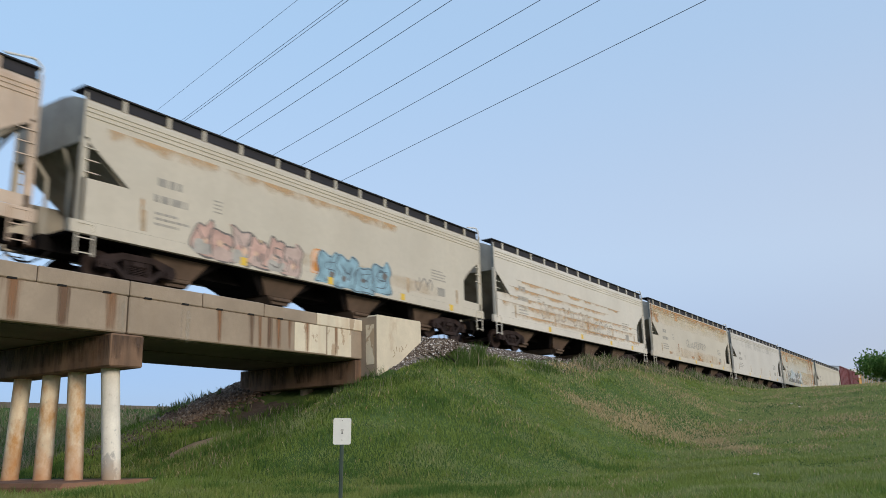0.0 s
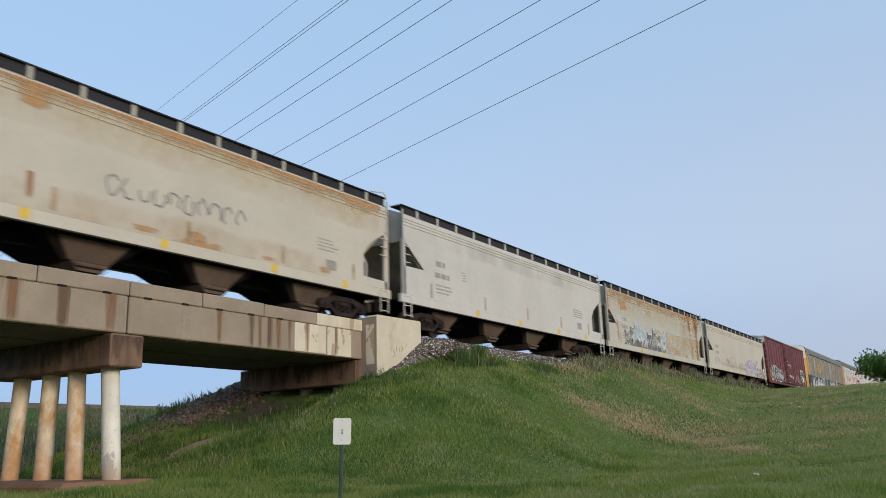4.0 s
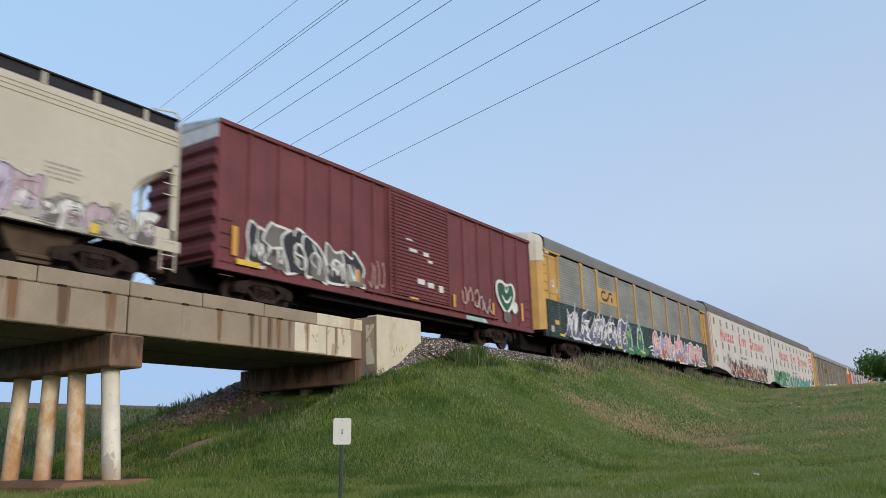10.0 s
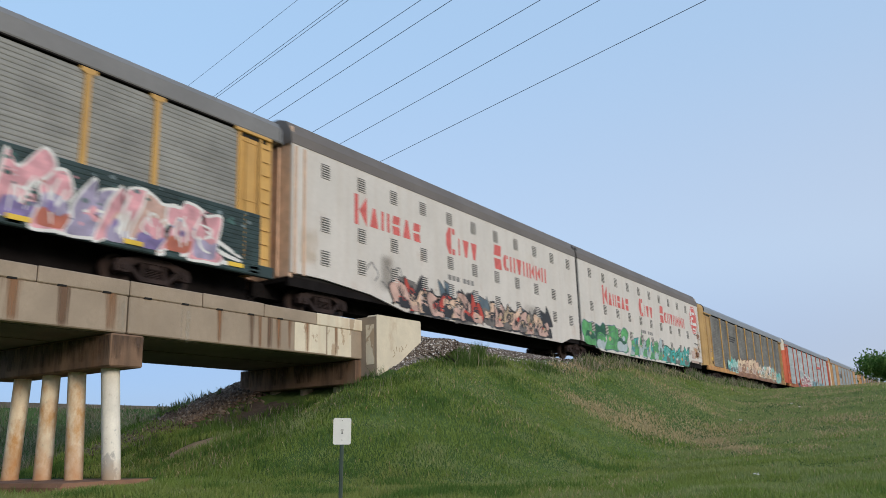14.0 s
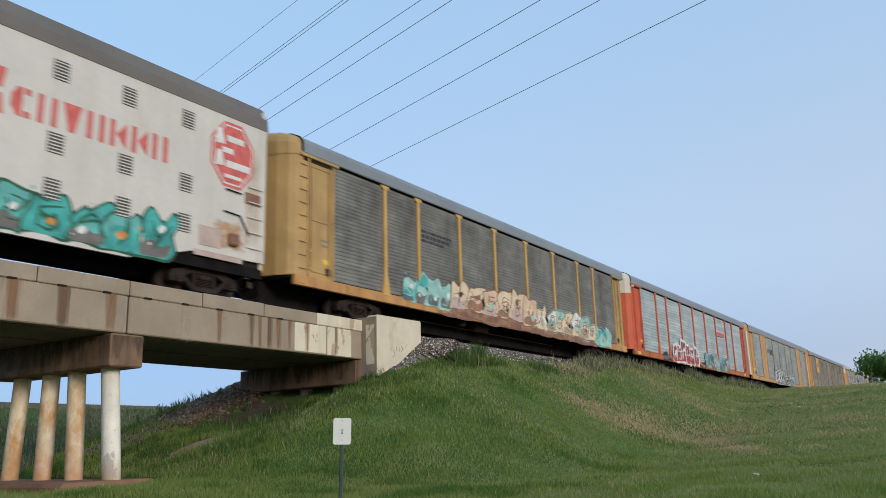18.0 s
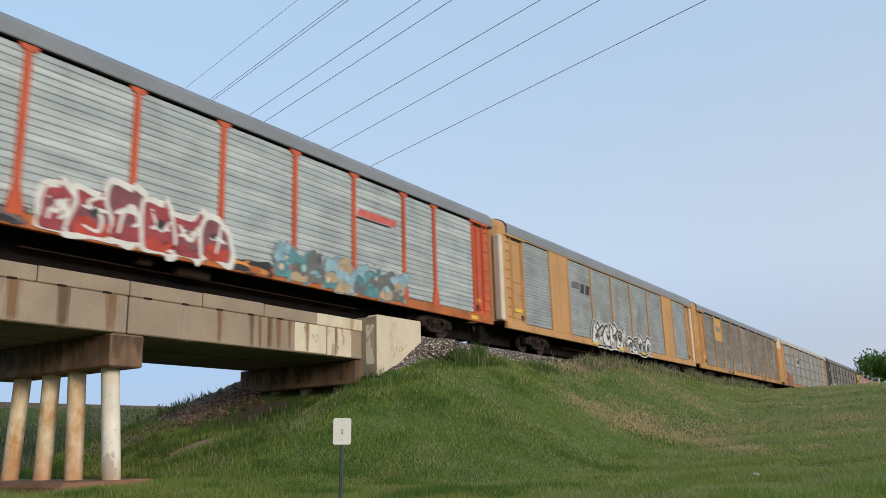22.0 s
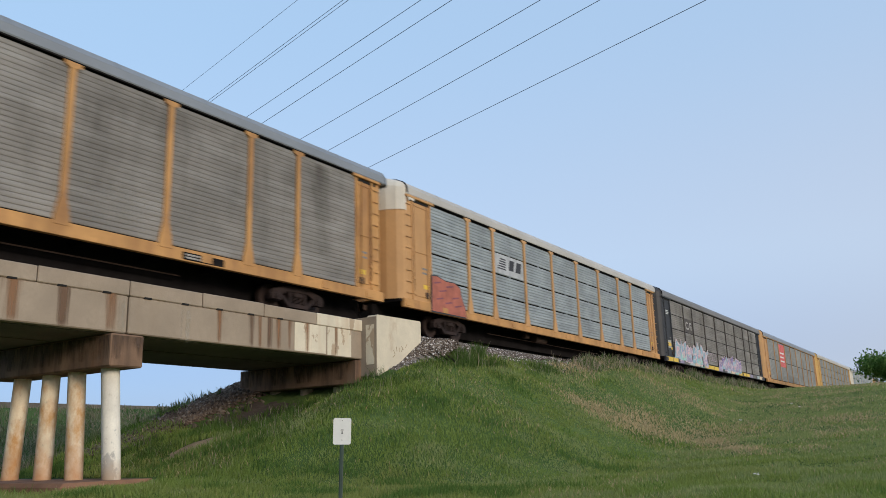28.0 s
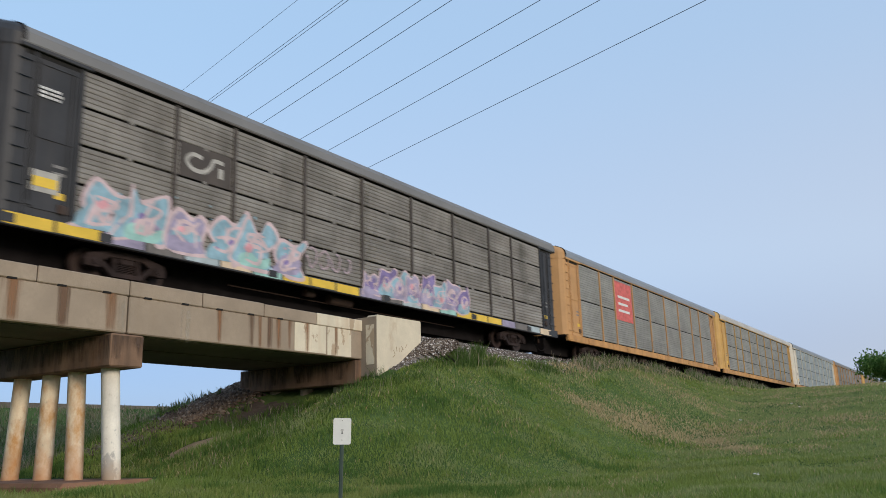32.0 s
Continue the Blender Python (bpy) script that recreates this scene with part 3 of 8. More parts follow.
# ---- bridge ----
def build_bridge():
    bridge = thing("railway_bridge", "weathered concrete railway bridge with rust-streaked girders on round piles", "bridge")
    zt, zc, zb = ZR - 0.22, ZR - 0.57, ZR - 1.42
    joints = [-6.2, 2.6, 11.40, ABUT]
    for a, b in zip(joints, joints[1:]):
        g = part("girder", Mesh().cbox(a + 0.02, b - 0.02, G_NEAR + 0.02, G_FAR, zb, zc, 0.025), CONCRETE, bridge)
        # separate plates of darker concrete along the girder's underside
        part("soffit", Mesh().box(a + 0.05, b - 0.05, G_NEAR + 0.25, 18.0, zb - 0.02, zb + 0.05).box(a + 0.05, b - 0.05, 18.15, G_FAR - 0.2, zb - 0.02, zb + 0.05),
             CONCRETE_DARK, g, "dark underside of the girder")
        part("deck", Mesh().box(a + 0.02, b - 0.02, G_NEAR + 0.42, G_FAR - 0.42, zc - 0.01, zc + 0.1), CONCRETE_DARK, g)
        # kerb blocks along both edges
        n = 4
        for i in range(n):
            p, q = a + (b - a) * i / n + 0.012, a + (b - a) * (i + 1) / n - 0.012
            part("kerb_block", Mesh().cbox(p, q, G_NEAR, G_NEAR + 0.4, zc + 0.004, zt + 0.01 * math.sin(i * 2.1), 0.02),
                 PEELING if (b == ABUT and i == 3) else CONCRETE, g)
            part("kerb_block", Mesh().cbox(p, q, G_FAR - 0.4, G_FAR, zc + 0.004, zt, 0.02), CONCRETE, g)
    # drain slots between girder and kerb, about every metre
    for x in (8.68 + 1.07 * k for k in range(-10, 8)):
        part("drain_slot", Mesh().box(x - 0.1, x + 0.1, G_NEAR - 0.004, G_NEAR + 0.05, zc - 0.012, zc + 0.028), BLACK_GAP, bridge, "dark drain slot")
    # stains below the drain slots
    for x, w, m in ((8.72, 0.50, STAIN_RUST), (9.80, 0.34, STAIN_DARK), (10.92, 0.36, STAIN_RUST), (11.22, 0.2, STAIN_PALE), (14.05, 0.26, STAIN_RUST), (15.15, 0.30, STAIN_DARK),
                    (15.45, 0.24, STAIN_RUST), (15.78, 0.26, STAIN_DARK), (16.15, 0.30, STAIN_RUST), (16.55, 0.2, STAIN_RUST), (13.0, 0.3, STAIN_PALE), (7.6, 0.4, STAIN_DARK), (5.4, 0.4, STAIN_RUST),
                    (17.25, 0.22, STAIN_RUST), (18.5, 0.18, STAIN_RUST)):
        part("water_stain", Mesh().poly([(x - w * 0.62, G_NEAR + (0.004 if x > 16.7 else 0.014), zb - 0.1), (x + w * 0.62, G_NEAR + (0.004 if x > 16.7 else 0.014), zb - 0.1), (x + w * 0.62, G_NEAR + (0.004 if x > 16.7 else 0.014), zc + 0.03), (x - w * 0.62, G_NEAR + (0.004 if x > 16.7 else 0.014), zc + 0.03)]),
             m, bridge, "rust brown run-off stain")
    # cover paint over the last stretch
    part("paint_patch", Mesh().box(16.75, 18.05, G_NEAR + 0.008, G_NEAR + 0.03, zb + 0.04, zc - 0.012), PEELING, bridge, "peeling cream cover paint")
    part("paint_patch", Mesh().box(18.12, 19.2, G_NEAR + 0.008, G_NEAR + 0.03, zb + 0.02, zc - 0.012), PEELING, bridge, "peeling cream cover paint")
    # pier bents
    for px in (2.6, 11.40):
        bent = part("pier_cap", Mesh().cbox(px - 0.42, px + 0.42, G_NEAR - 0.03, G_FAR + 0.03, ZR - 2.17, zb - 0.025, 0.03), CONCRETE_BROWN, bridge, "rust-washed concrete pier cap")
        for i, (yt, yb) in enumerate(((16.45, 16.1), (17.7, 17.5), (18.72, 18.8), (19.95, 20.2), (20.55, 20.95))[:4 if px > 5 else 5]):
            zg = float(ground_z(px, yb)) - 0.5
            me = Mesh()
            sides = 20
            k = 0
            rings = []
            for s in range(6):
                t = s / 5
                zz, yy = ZR - 2.15 + (zg - ZR + 2.15) * t, yt + (yb - yt) * t
                rings.append([(px + 0.20 * math.cos(2 * math.pi * j / sides), yy + 0.20 * math.sin(2 * math.pi * j / sides), zz) for j in range(sides)])
            me.v = [p for ring in rings for p in ring]
            for s in range(5):
                for j in range(sides):
                    i2 = (j + 1) % sides
                    me.f.append((s * sides + j, s * sides + i2, (s + 1) * sides + i2, (s + 1) * sides + j))
                    me.m.append(0)
            part("bridge_column", me, PILE_WHITE if i == 0 else PILE_PAINT, bent, "whitewashed round concrete column" if i == 0 else "cream column with flaking rusty paint", smooth=True)
        part("footing", Mesh().cbox(px - 1.5, px + 0.75, 15.6, 21.6, 0.2, float(ground_z(px, 18)) + 0.13, 0.08), CLAY, bent, "red clay stained footing")
    for x, y0, y1 in ((11.40 - 0.423, 15.95, 20.85), (ABUT - 0.253, 16.05, 20.9)):
        part("water_stain", Mesh().poly([(x, y0, ZR - 2.15), (x, y1, ZR - 2.15), (x, y1, zb - 0.04), (x, y0, zb - 0.04)]), STAIN_CAP, bridge, "dark run-off streaks on the cap")
    part("water_stain", Mesh().poly([(11.0, G_NEAR - 0.033, ZR - 2.15), (11.8, G_NEAR - 0.033, ZR - 2.15), (11.8, G_NEAR - 0.033, zb - 0.04), (11.0, G_NEAR - 0.033, zb - 0.04)]), STAIN_CAP, bridge, "dark run-off streaks on the cap")
    # abutment
    ab = part("abutment_cap", Mesh().cbox(ABUT - 0.25, ABUT + 0.75, G_NEAR + 0.08, G_FAR + 0.1, ZR - 2.17, zb - 0.025, 0.03), CONCRETE_BROWN, bridge, "brown stained abutment cap")
    part("backwall", Mesh().box(ABUT + 0.02, ABUT + 0.6, G_NEAR + 0.1, G_FAR, ZR - 1.45, ZR - 0.3), CONCRETE, ab)
    for yy in (17.0, 18.4, 19.8):
        part("short_column", Mesh().rod((ABUT + 0.25, yy, ZR - 2.18), (ABUT + 0.25, yy, ZR - 3.2), 0.24, 10), CONCRETE, ab)
    wing = Mesh()
    y0, y1 = 15.35, 15.72
    prof = [(ABUT + 0.0, ZR - 1.95), (ABUT + 0.0, ZR - 0.13), (ABUT + 0.04, ZR - 0.09), (ABUT + 2.32, ZR - 0.06), (ABUT + 2.35, ZR - 0.1), (ABUT + 2.35, ZR - 0.75), (ABUT + 0.45, ZR - 1.95)]
    wing.extrude(prof, y0, y1, "y")
    w = part("wing_wall", wing, CREAM_PATCH, bridge, "cream painted wing wall with scrawled marks")
    part("wing_return", Mesh().cbox(ABUT - 0.012, ABUT + 0.3, y0 + 0.012, G_NEAR + 0.35, ZR - 1.95, ZR - 0.14, 0.012), CONCRETE, bridge, "tan concrete end of the wing wall")
    part("paint_patch", Mesh().box(ABUT - 0.02, ABUT, y0 + 0.1, y0 + 0.42, ZR - 1.6, ZR - 0.38), PEELING, w, "peeling cream paint")
    scr = Mesh()
    rnd = random.Random(8)
    for i in range(7):
        x = ABUT + 0.80 + 0.11 * i
        z = ZR - 1.32 + 0.055 * i + rnd.uniform(-0.06, 0.06)
        scr.rod((x, y0 - 0.002, z), (x + rnd.uniform(-0.1, 0.12), y0 - 0.002, z + rnd.uniform(0.08, 0.2)), 0.012, 4)
    tagged(part("scrawl", scr, SAND, w, "faint brown scrawl"), kind="stuff")


def build_track():
    bed = Mesh()
    x1 = 420.0
    prof = [(YC - 3.1, ZR - 0.95), (YC - 2.75, ZR - 0.62), (YC - 1.75, ZR - 0.24), (YC - 1.6, ZR - 0.2), (YC + 1.6, ZR - 0.2), (YC + 2.9, ZR - 0.85)]
    bed.extrude(prof, ABUT + 0.55, x1, "x")
    GRAVEL_BED = mat("ballast_bed", (0.15, 0.12, 0.098), 0.95, var=0.35, scale=7, spot=0.8, spot_col=(0.10, 0.085, 0.075), bump=1.0, bscale=22)
    single("ballast_bed", bed, GRAVEL_BED, "grey brown crushed stone ballast under the track", "ballast", kind="structure")
    deck = Mesh().box(-60, ABUT + 0.5, G_NEAR + 0.42, G_FAR - 0.42, ZR - 0.46, ZR - 0.2)
    single("deck_ballast", deck, GRAVEL_BED, "ballast lying on the bridge deck", "ballast", kind="structure")
    wb = Mesh().extrude([(15.4, ZR - 0.95), (YC - 1.6, ZR - 0.22), (YC + 1.6, ZR - 0.22), (YC + 3, ZR - 0.95)], -160, -6.2, "x")
    single("ballast_bed", wb, GRAVEL_BED, "ballast under the track beyond the bridge", "ballast", kind="structure")
    track = thing("railway_track", "single railway track with steel rails on timber sleepers", "track", kind="structure")
    for s in (-1, 1):
        y = YC + s * 0.755
        r = Mesh().extrude([(y - 0.07, ZR - 0.17), (y + 0.07, ZR - 0.17), (y + 0.07, ZR - 0.155), (y + 0.012, ZR - 0.13), (y + 0.012, ZR - 0.04), (y + 0.036, ZR - 0.03),
                            (y + 0.036, ZR - 0.004), (y - 0.036, ZR - 0.004), (y - 0.036, ZR - 0.03), (y - 0.012, ZR - 0.04), (y - 0.012, ZR - 0.13), (y - 0.07, ZR - 0.155)], -160, x1, "x")
        rail = part("rail", r, STEEL_RAIL, track)
        part("rail_head", Mesh().box(-160, x1, y - 0.033, y + 0.033, ZR - 0.003, ZR + 0.001), RAIL_TOP, rail, "bright worn running surface")
    tie = Mesh().cbox(-0.115, 0.115, -1.3, 1.3, -0.13, 0.05, 0.015).data("sleeper", [TIE])
    for i in range(170):
        ob = part("sleeper", tie, TIE, track)
        ob.location = (4.0 + i * 0.52, YC, ZR - 0.215)


build_bridge()
build_track()


# ---- railway cars ----
# A car's own space: x runs back from its front coupling, y across (the viewed side is -y), z up from the rail.
NEAR = -HW


def wheelset_mesh():
    me = Mesh()
    for s in (-1, 1):
        y = s * 0.75
        prof = [(0.42, y - 0.07), (0.42, y + 0.07), (0.36, y + 0.05), (0.30, y + 0.02), (0.12, y + 0.02), (0.10, y + 0.09), (0.0, y + 0.09)]
        prof2 = [(0.0, y - 0.09), (0.10, y - 0.09), (0.12, y - 0.02), (0.30, y - 0.03), (0.36, y - 0.06)]
        loop = prof2 + prof
        n = 20
        for (r0, y0), (r1, y1) in zip(loop, loop[1:]):
            for j in range(n):
                a, b = 2 * math.pi * j / n, 2 * math.pi * (j + 1) / n
                me.poly([(r0 * math.cos(a), y0, r0 * math.sin(a)), (r0 * math.cos(b), y0, r0 * math.sin(b)), (r1 * math.cos(b), y1, r1 * math.sin(b)), (r1 * math.cos(a), y1, r1 * math.sin(a))])
    me.rod((0, -1.12, 0), (0, 1.12, 0), 0.08, 8)
    return me.data("wheelset", [WHEEL])


def bogie_meshes():
    side = []
    for s in (-1, 1):
        y0, y1 = s * 1.08 - 0.09, s * 1.08 + 0.09
        me = Mesh()
        me.extrude([(-1.15, 0.50), (-1.08, 0.64), (-0.45, 0.80), (0.45, 0.80), (1.08, 0.64), (1.15, 0.50), (1.12, 0.34), (0.72, 0.34), (0.70, 0.50), (0.45, 0.64), (-0.45, 0.64), (-0.70, 0.50), (-0.72, 0.34), (-1.12, 0.34)], y0, y1, "y")
        me.extrude([(-0.74, 0.44), (-0.42, 0.16), (0.42, 0.16), (0.74, 0.44), (0.66, 0.52), (0.36, 0.27), (-0.36, 0.27), (-0.66, 0.52)], y0, y1, "y")
        for x in (-0.33, 0.33):
            me.box(x - 0.05, x + 0.05, y0 + 0.02, y1 - 0.02, 0.25, 0.66)
        for k in range(5):
            for x in (-0.15, 0.0, 0.15):
                me.rod((x, s * 1.10, 0.28 + k * 0.042), (x, s * 1.10, 0.305 + k * 0.042), 0.068, 8)
        for x in (-0.9, 0.9):
            me.rod((x, s * 1.0, 0.44), (x, s * 1.22, 0.44), 0.13, 10)
            me.rod((x, s * 1.22, 0.44), (x, s * 1.25, 0.44), 0.07, 8)
        side.append(me.data("side_frame", [TRUCK]))
    bol = Mesh().cbox(-0.22, 0.22, -1.2, 1.2, 0.48, 0.63, 0.03)
    bol = bol.data("bolster", [TRUCK])
    return side, bol


WHEELSET = wheelset_mesh()
WHEELS = []
SIDE_FRAMES, BOLSTER = bogie_meshes()


def bogie(car, x):
    b = part("bogie", BOLSTER, TRUCK, car, "dark rusty three-piece bogie")
    b.location = (x, 0, 0)
    for me in SIDE_FRAMES:
        part("side_frame", me, TRUCK, b)
    for dx in (-0.9, 0.9):
        w = part("wheelset", WHEELSET, WHEEL, b)
        w.location = (dx, 0, 0.42)
        WHEELS.append((w, dx))


def coupler(car, x, d):
    me = Mesh().cbox(min(x, x + d * 0.75), max(x, x + d * 0.75), -0.09, 0.09, 0.78, 0.98, 0.02).cbox(x - 0.16, x + 0.16, -0.17, 0.17, 0.70, 1.04, 0.03)
    part("coupler", me, COUPLER, car)
    hose = Mesh()
    pts = [(x + d * 0.7, -0.35, 0.75), (x + d * 0.45, -0.38, 0.5), (x + d * 0.2, -0.36, 0.36), (x, -0.33, 0.34)]
    for p, q in zip(pts, pts[1:]):
        hose.rod(p, q, 0.025, 6)
    part("brake_hose", hose, UNDER, car)


def ladder(car, x0, x1, y, z0, z1, material, step=0.4, name="ladder", rails=True):
    me = Mesh()
    if rails:
        for x in (x0, x1):
            me.box(x - 0.02, x + 0.02, y - 0.03, y + 0.02, z0, z1)
    z = z0 + 0.15
    while z < z1:
        me.box(x0, x1, y - 0.04, y - 0.015, z - 0.012, z + 0.012)
        z += step
    tagged(part(name, me, material, car), kind="stuff")


def bars(car, items, material, y, name="stencil", label="unreadable stencilled data"):
    if name != "stencil" and name != "emblem":
        for x, z, w, h in items:
            part(name, Mesh().box(x, x + w, y - 0.004, y + 0.01, z, z + h), material, car, label)
        return
    me = Mesh()
    for x, z, w, h in items:
        me.box(x, x + w, y - 0.004, y + 0.01, z, z + h)
    tagged(part(name, me, material, car, label), kind="stuff")


def text_block(x, z, w, h, rows, rnd, gap=0.4, short=0.6):
    out = []
    for r in range(rows):
        hh = h / rows
        xx = x
        end = x + w * rnd.uniform(short, 1.0)
        while xx < end - 0.05:
            ww = min(rnd.uniform(0.5, 1.6) * hh, end - xx)
            out.append((xx, z + h - (r + 1) * hh + hh * gap / 2, ww, hh * (1 - gap)))
            xx += ww + hh * 0.35
    return out


def blob(rnd, cx, cz, rx, rz, n=18, power=2.6, wob=0.16, lean=0.0):
    ph = [rnd.uniform(0, 6.28) for _ in range(3)]
    pts = []
    for i in range(n):
        a = 2 * math.pi * i / n
        c, s = math.cos(a), math.sin(a)
        r = (abs(c) ** power + abs(s) ** power) ** (-1 / power)
        r *= 1 + wob * (0.5 * math.sin(2 * a + ph[0]) + 0.6 * math.sin(3 * a + ph[1]) + 0.4 * math.sin(5 * a + ph[2]))
        pts.append((cx + rx * r * c + lean * rz * r * s, cz + rz * r * s))
    return pts


FORMS = [
    [[(0, 0), (0.45, 1), (1, 0)], [(0.2, 0.4), (0.85, 0.35)]],
    [[(1, 0.88), (0.35, 1), (0, 0.72), (0.95, 0.38), (0.75, 0.02), (0, 0.12)]],
    [[(0, 0), (0.08, 1)], [(1, 1), (0.2, 0.5), (1, 0)]],
    [[(0.95, 0.95), (0.1, 1), (0, 0.05), (1, 0)], [(0.1, 0.52), (0.8, 0.5)]],
    [[(0.5, 1), (0.05, 0.6), (0.2, 0.05), (0.8, 0), (0.98, 0.5), (0.5, 1)]],
    [[(0, 0), (0.05, 1), (0.85, 0.9), (0.8, 0.55), (0.15, 0.48)], [(0.4, 0.48), (1, 0)]],
    [[(0, 0), (0.1, 0.95), (0.85, 0.05), (1, 1)]],
    [[(0, 1), (0.1, 0.15), (0.55, 0), (0.95, 0.2), (1, 1)]],
    [[(0, 0.95), (1, 1)], [(0.5, 0.95), (0.55, 0)]],
]


def graffiti(car, seed, x0, x1, z0, z1, cols, y=NEAR, letters=None, label="sprayed bubble lettering", wild=0.16, arc=0.0, gone=0.0, cloud=None):
    """Fat overlapping sprayed strokes that never make a readable word. cols: outline, fills ..., highlight."""
    rnd = random.Random(seed)
    h = z1 - z0
    n = round(1.35 * (letters or max(3, round((x1 - x0) / (h * 0.62)))))
    step = (x1 - x0) / n
    me = Mesh()
    nm = len(cols)
    depth = [0.003, 0.0015]

    def proud(d):
        depth[1] += 0.00005
        return depth[1]

    def lay(pts, d, mi):
        d = proud(d)
        c = (sum(p[0] for p in pts) / len(pts), sum(p[1] for p in pts) / len(pts))
        for i in range(len(pts)):
            p, q = pts[i], pts[(i + 1) % len(pts)]
            me.poly([(c[0], y - d, c[1]), (p[0], y - d, p[1]), (q[0], y - d, q[1])], mi)

    def stroke(p, q, w, d, mi, w2=None):
        d = proud(d)
        dx, dz = q[0] - p[0], q[1] - p[1]
        l = math.hypot(dx, dz) or 1
        nx, nz = -dz / l / 2, dx / l / 2
        w2 = w if w2 is None else w2
        me.poly([(p[0] + nx * w, y - d, p[1] + nz * w), (q[0] + nx * w2, y - d, q[1] + nz * w2), (q[0] - nx * w2, y - d, q[1] - nz * w2), (p[0] - nx * w, y - d, p[1] - nz * w)], mi)

    def disc(p, r, d, mi, k=9):
        d = proud(d)
        me.poly([(p[0] + r * math.cos(2 * math.pi * i / k), y - d, p[1] + r * math.sin(2 * math.pi * i / k)) for i in range(k)], mi)

    if cloud is None:
        cloud = 1 % nm
    if cloud >= 0:
        for k in range(n * 2):
            r = h * rnd.uniform(0.25, 0.42)
            lay(blob(rnd, x0 + (x1 - x0) * (k + 0.5) / (2 * n), z0 + h * rnd.uniform(0.3, 0.75), step * 0.6, r, wob=0.25), 0.0015 + 0.0001 * (k % 5), cloud)
    for k in range(n):
        if rnd.random() < gone:
            continue
        form = rnd.choice(FORMS) + ([rnd.choice(FORMS)[0]] if wild > 0.12 else [])
        mx, mz = rnd.random() < 0.5, rnd.random() < 0.3
        lw, lh = step * rnd.uniform(1.0, 1.35), h * (0.74 + 0.12 * math.sin(k * 2.3 + seed) + arc * math.sin(math.pi * (k + 0.5) / n))
        w = min(lw, lh) * rnd.uniform(0.30, 0.40)
        bx, bz = x0 + k * step, z0 + w * 0.5
        lean = rnd.uniform(-0.12, 0.2)
        lines = []
        for line in form:
            pts = []
            for u, v in line:
                u, v = (1 - u if mx else u), (1 - v if (mz or line is form[-1]) else v)
                u, v = u + rnd.uniform(-wild, wild) * 0.7, v + rnd.uniform(-wild, wild) * 0.5
                pts.append((bx + lw * u + lean * lh * v, bz + min(max(v, 0), 1.05) * (lh - w * 0.6)))
            lines.append(pts)
        d = depth[0]
        depth[0] = 0.003 if d > 0.010 else d + 0.0024
        for pts in lines:
            for p, q in zip(pts, pts[1:]):
                stroke(p, q, w * 1.45, d, 0)
            for p in pts:
                disc(p, w * 0.72, d, 0)
        f1 = 1 + (k + seed) % max(1, nm - 2)
        f2 = 1 + (k + seed + 1) % max(1, nm - 2)
        for pts in lines:
            for p, q in zip(pts, pts[1:]):
                stroke(p, q, w, d + 0.0010, f1)
                m = ((p[0] + q[0]) / 2, (p[1] + q[1]) / 2)
                lo, hi = (p, m) if p[1] < q[1] else (q, m)
                stroke(lo, hi, w * 0.92, d + 0.0016, f2, w * 0.2)
            for p in pts:
                disc(p, w * 0.5, d + 0.0012, f1 if rnd.random() < 0.6 else f2)
        for pts in lines:
            p, q = pts[0], pts[1]
            a, b = (p[0] * 0.75 + q[0] * 0.25 - w * 0.15, p[1] * 0.75 + q[1] * 0.25 + w * 0.1), (p[0] * 0.3 + q[0] * 0.7 - w * 0.15, p[1] * 0.3 + q[1] * 0.7 + w * 0.1)
            stroke(a, b, w * 0.16, d + 0.0021, nm - 1, w * 0.05)
        for _ in range(2):
            p = (bx + rnd.uniform(0, 1) * lw, z0 + rnd.uniform(0.1, 0.9) * lh)
            stroke(p, (p[0] + rnd.uniform(-0.4, 0.4) * lw, p[1] + rnd.uniform(-0.3, 0.3) * lh), w * 0.18, d + 0.0019, rnd.randrange(nm), w * 0.05)
    for _ in range(n * 3):
        px, pz = rnd.uniform(x0 - 0.2, x1 + 0.2), rnd.uniform(z0, z1)
        disc((px, pz), rnd.uniform(0.015, 0.05), 0.0125, rnd.randrange(nm), 7)
    tagged(part("graffiti", me, list(cols), car, label), kind="stuff")


def flow(pts, closed=False, k=5):
    """A smooth curve through a few points."""
    n, out = len(pts), []
    for i in range(n if closed else n - 1):
        a, b, c, d = (pts[(i + j) % n] if closed else pts[min(max(i + j, 0), n - 1)] for j in (-1, 0, 1, 2))
        for j in range(k):
            t = j / k
            out.append(tuple(0.5 * (2 * b[m] + (c[m] - a[m]) * t + (2 * a[m] - 5 * b[m] + 4 * c[m] - d[m]) * t * t + (3 * b[m] - a[m] - 3 * c[m] + d[m]) * t ** 3) for m in (0, 1)))
    return out if closed else out + [tuple(pts[-1])]


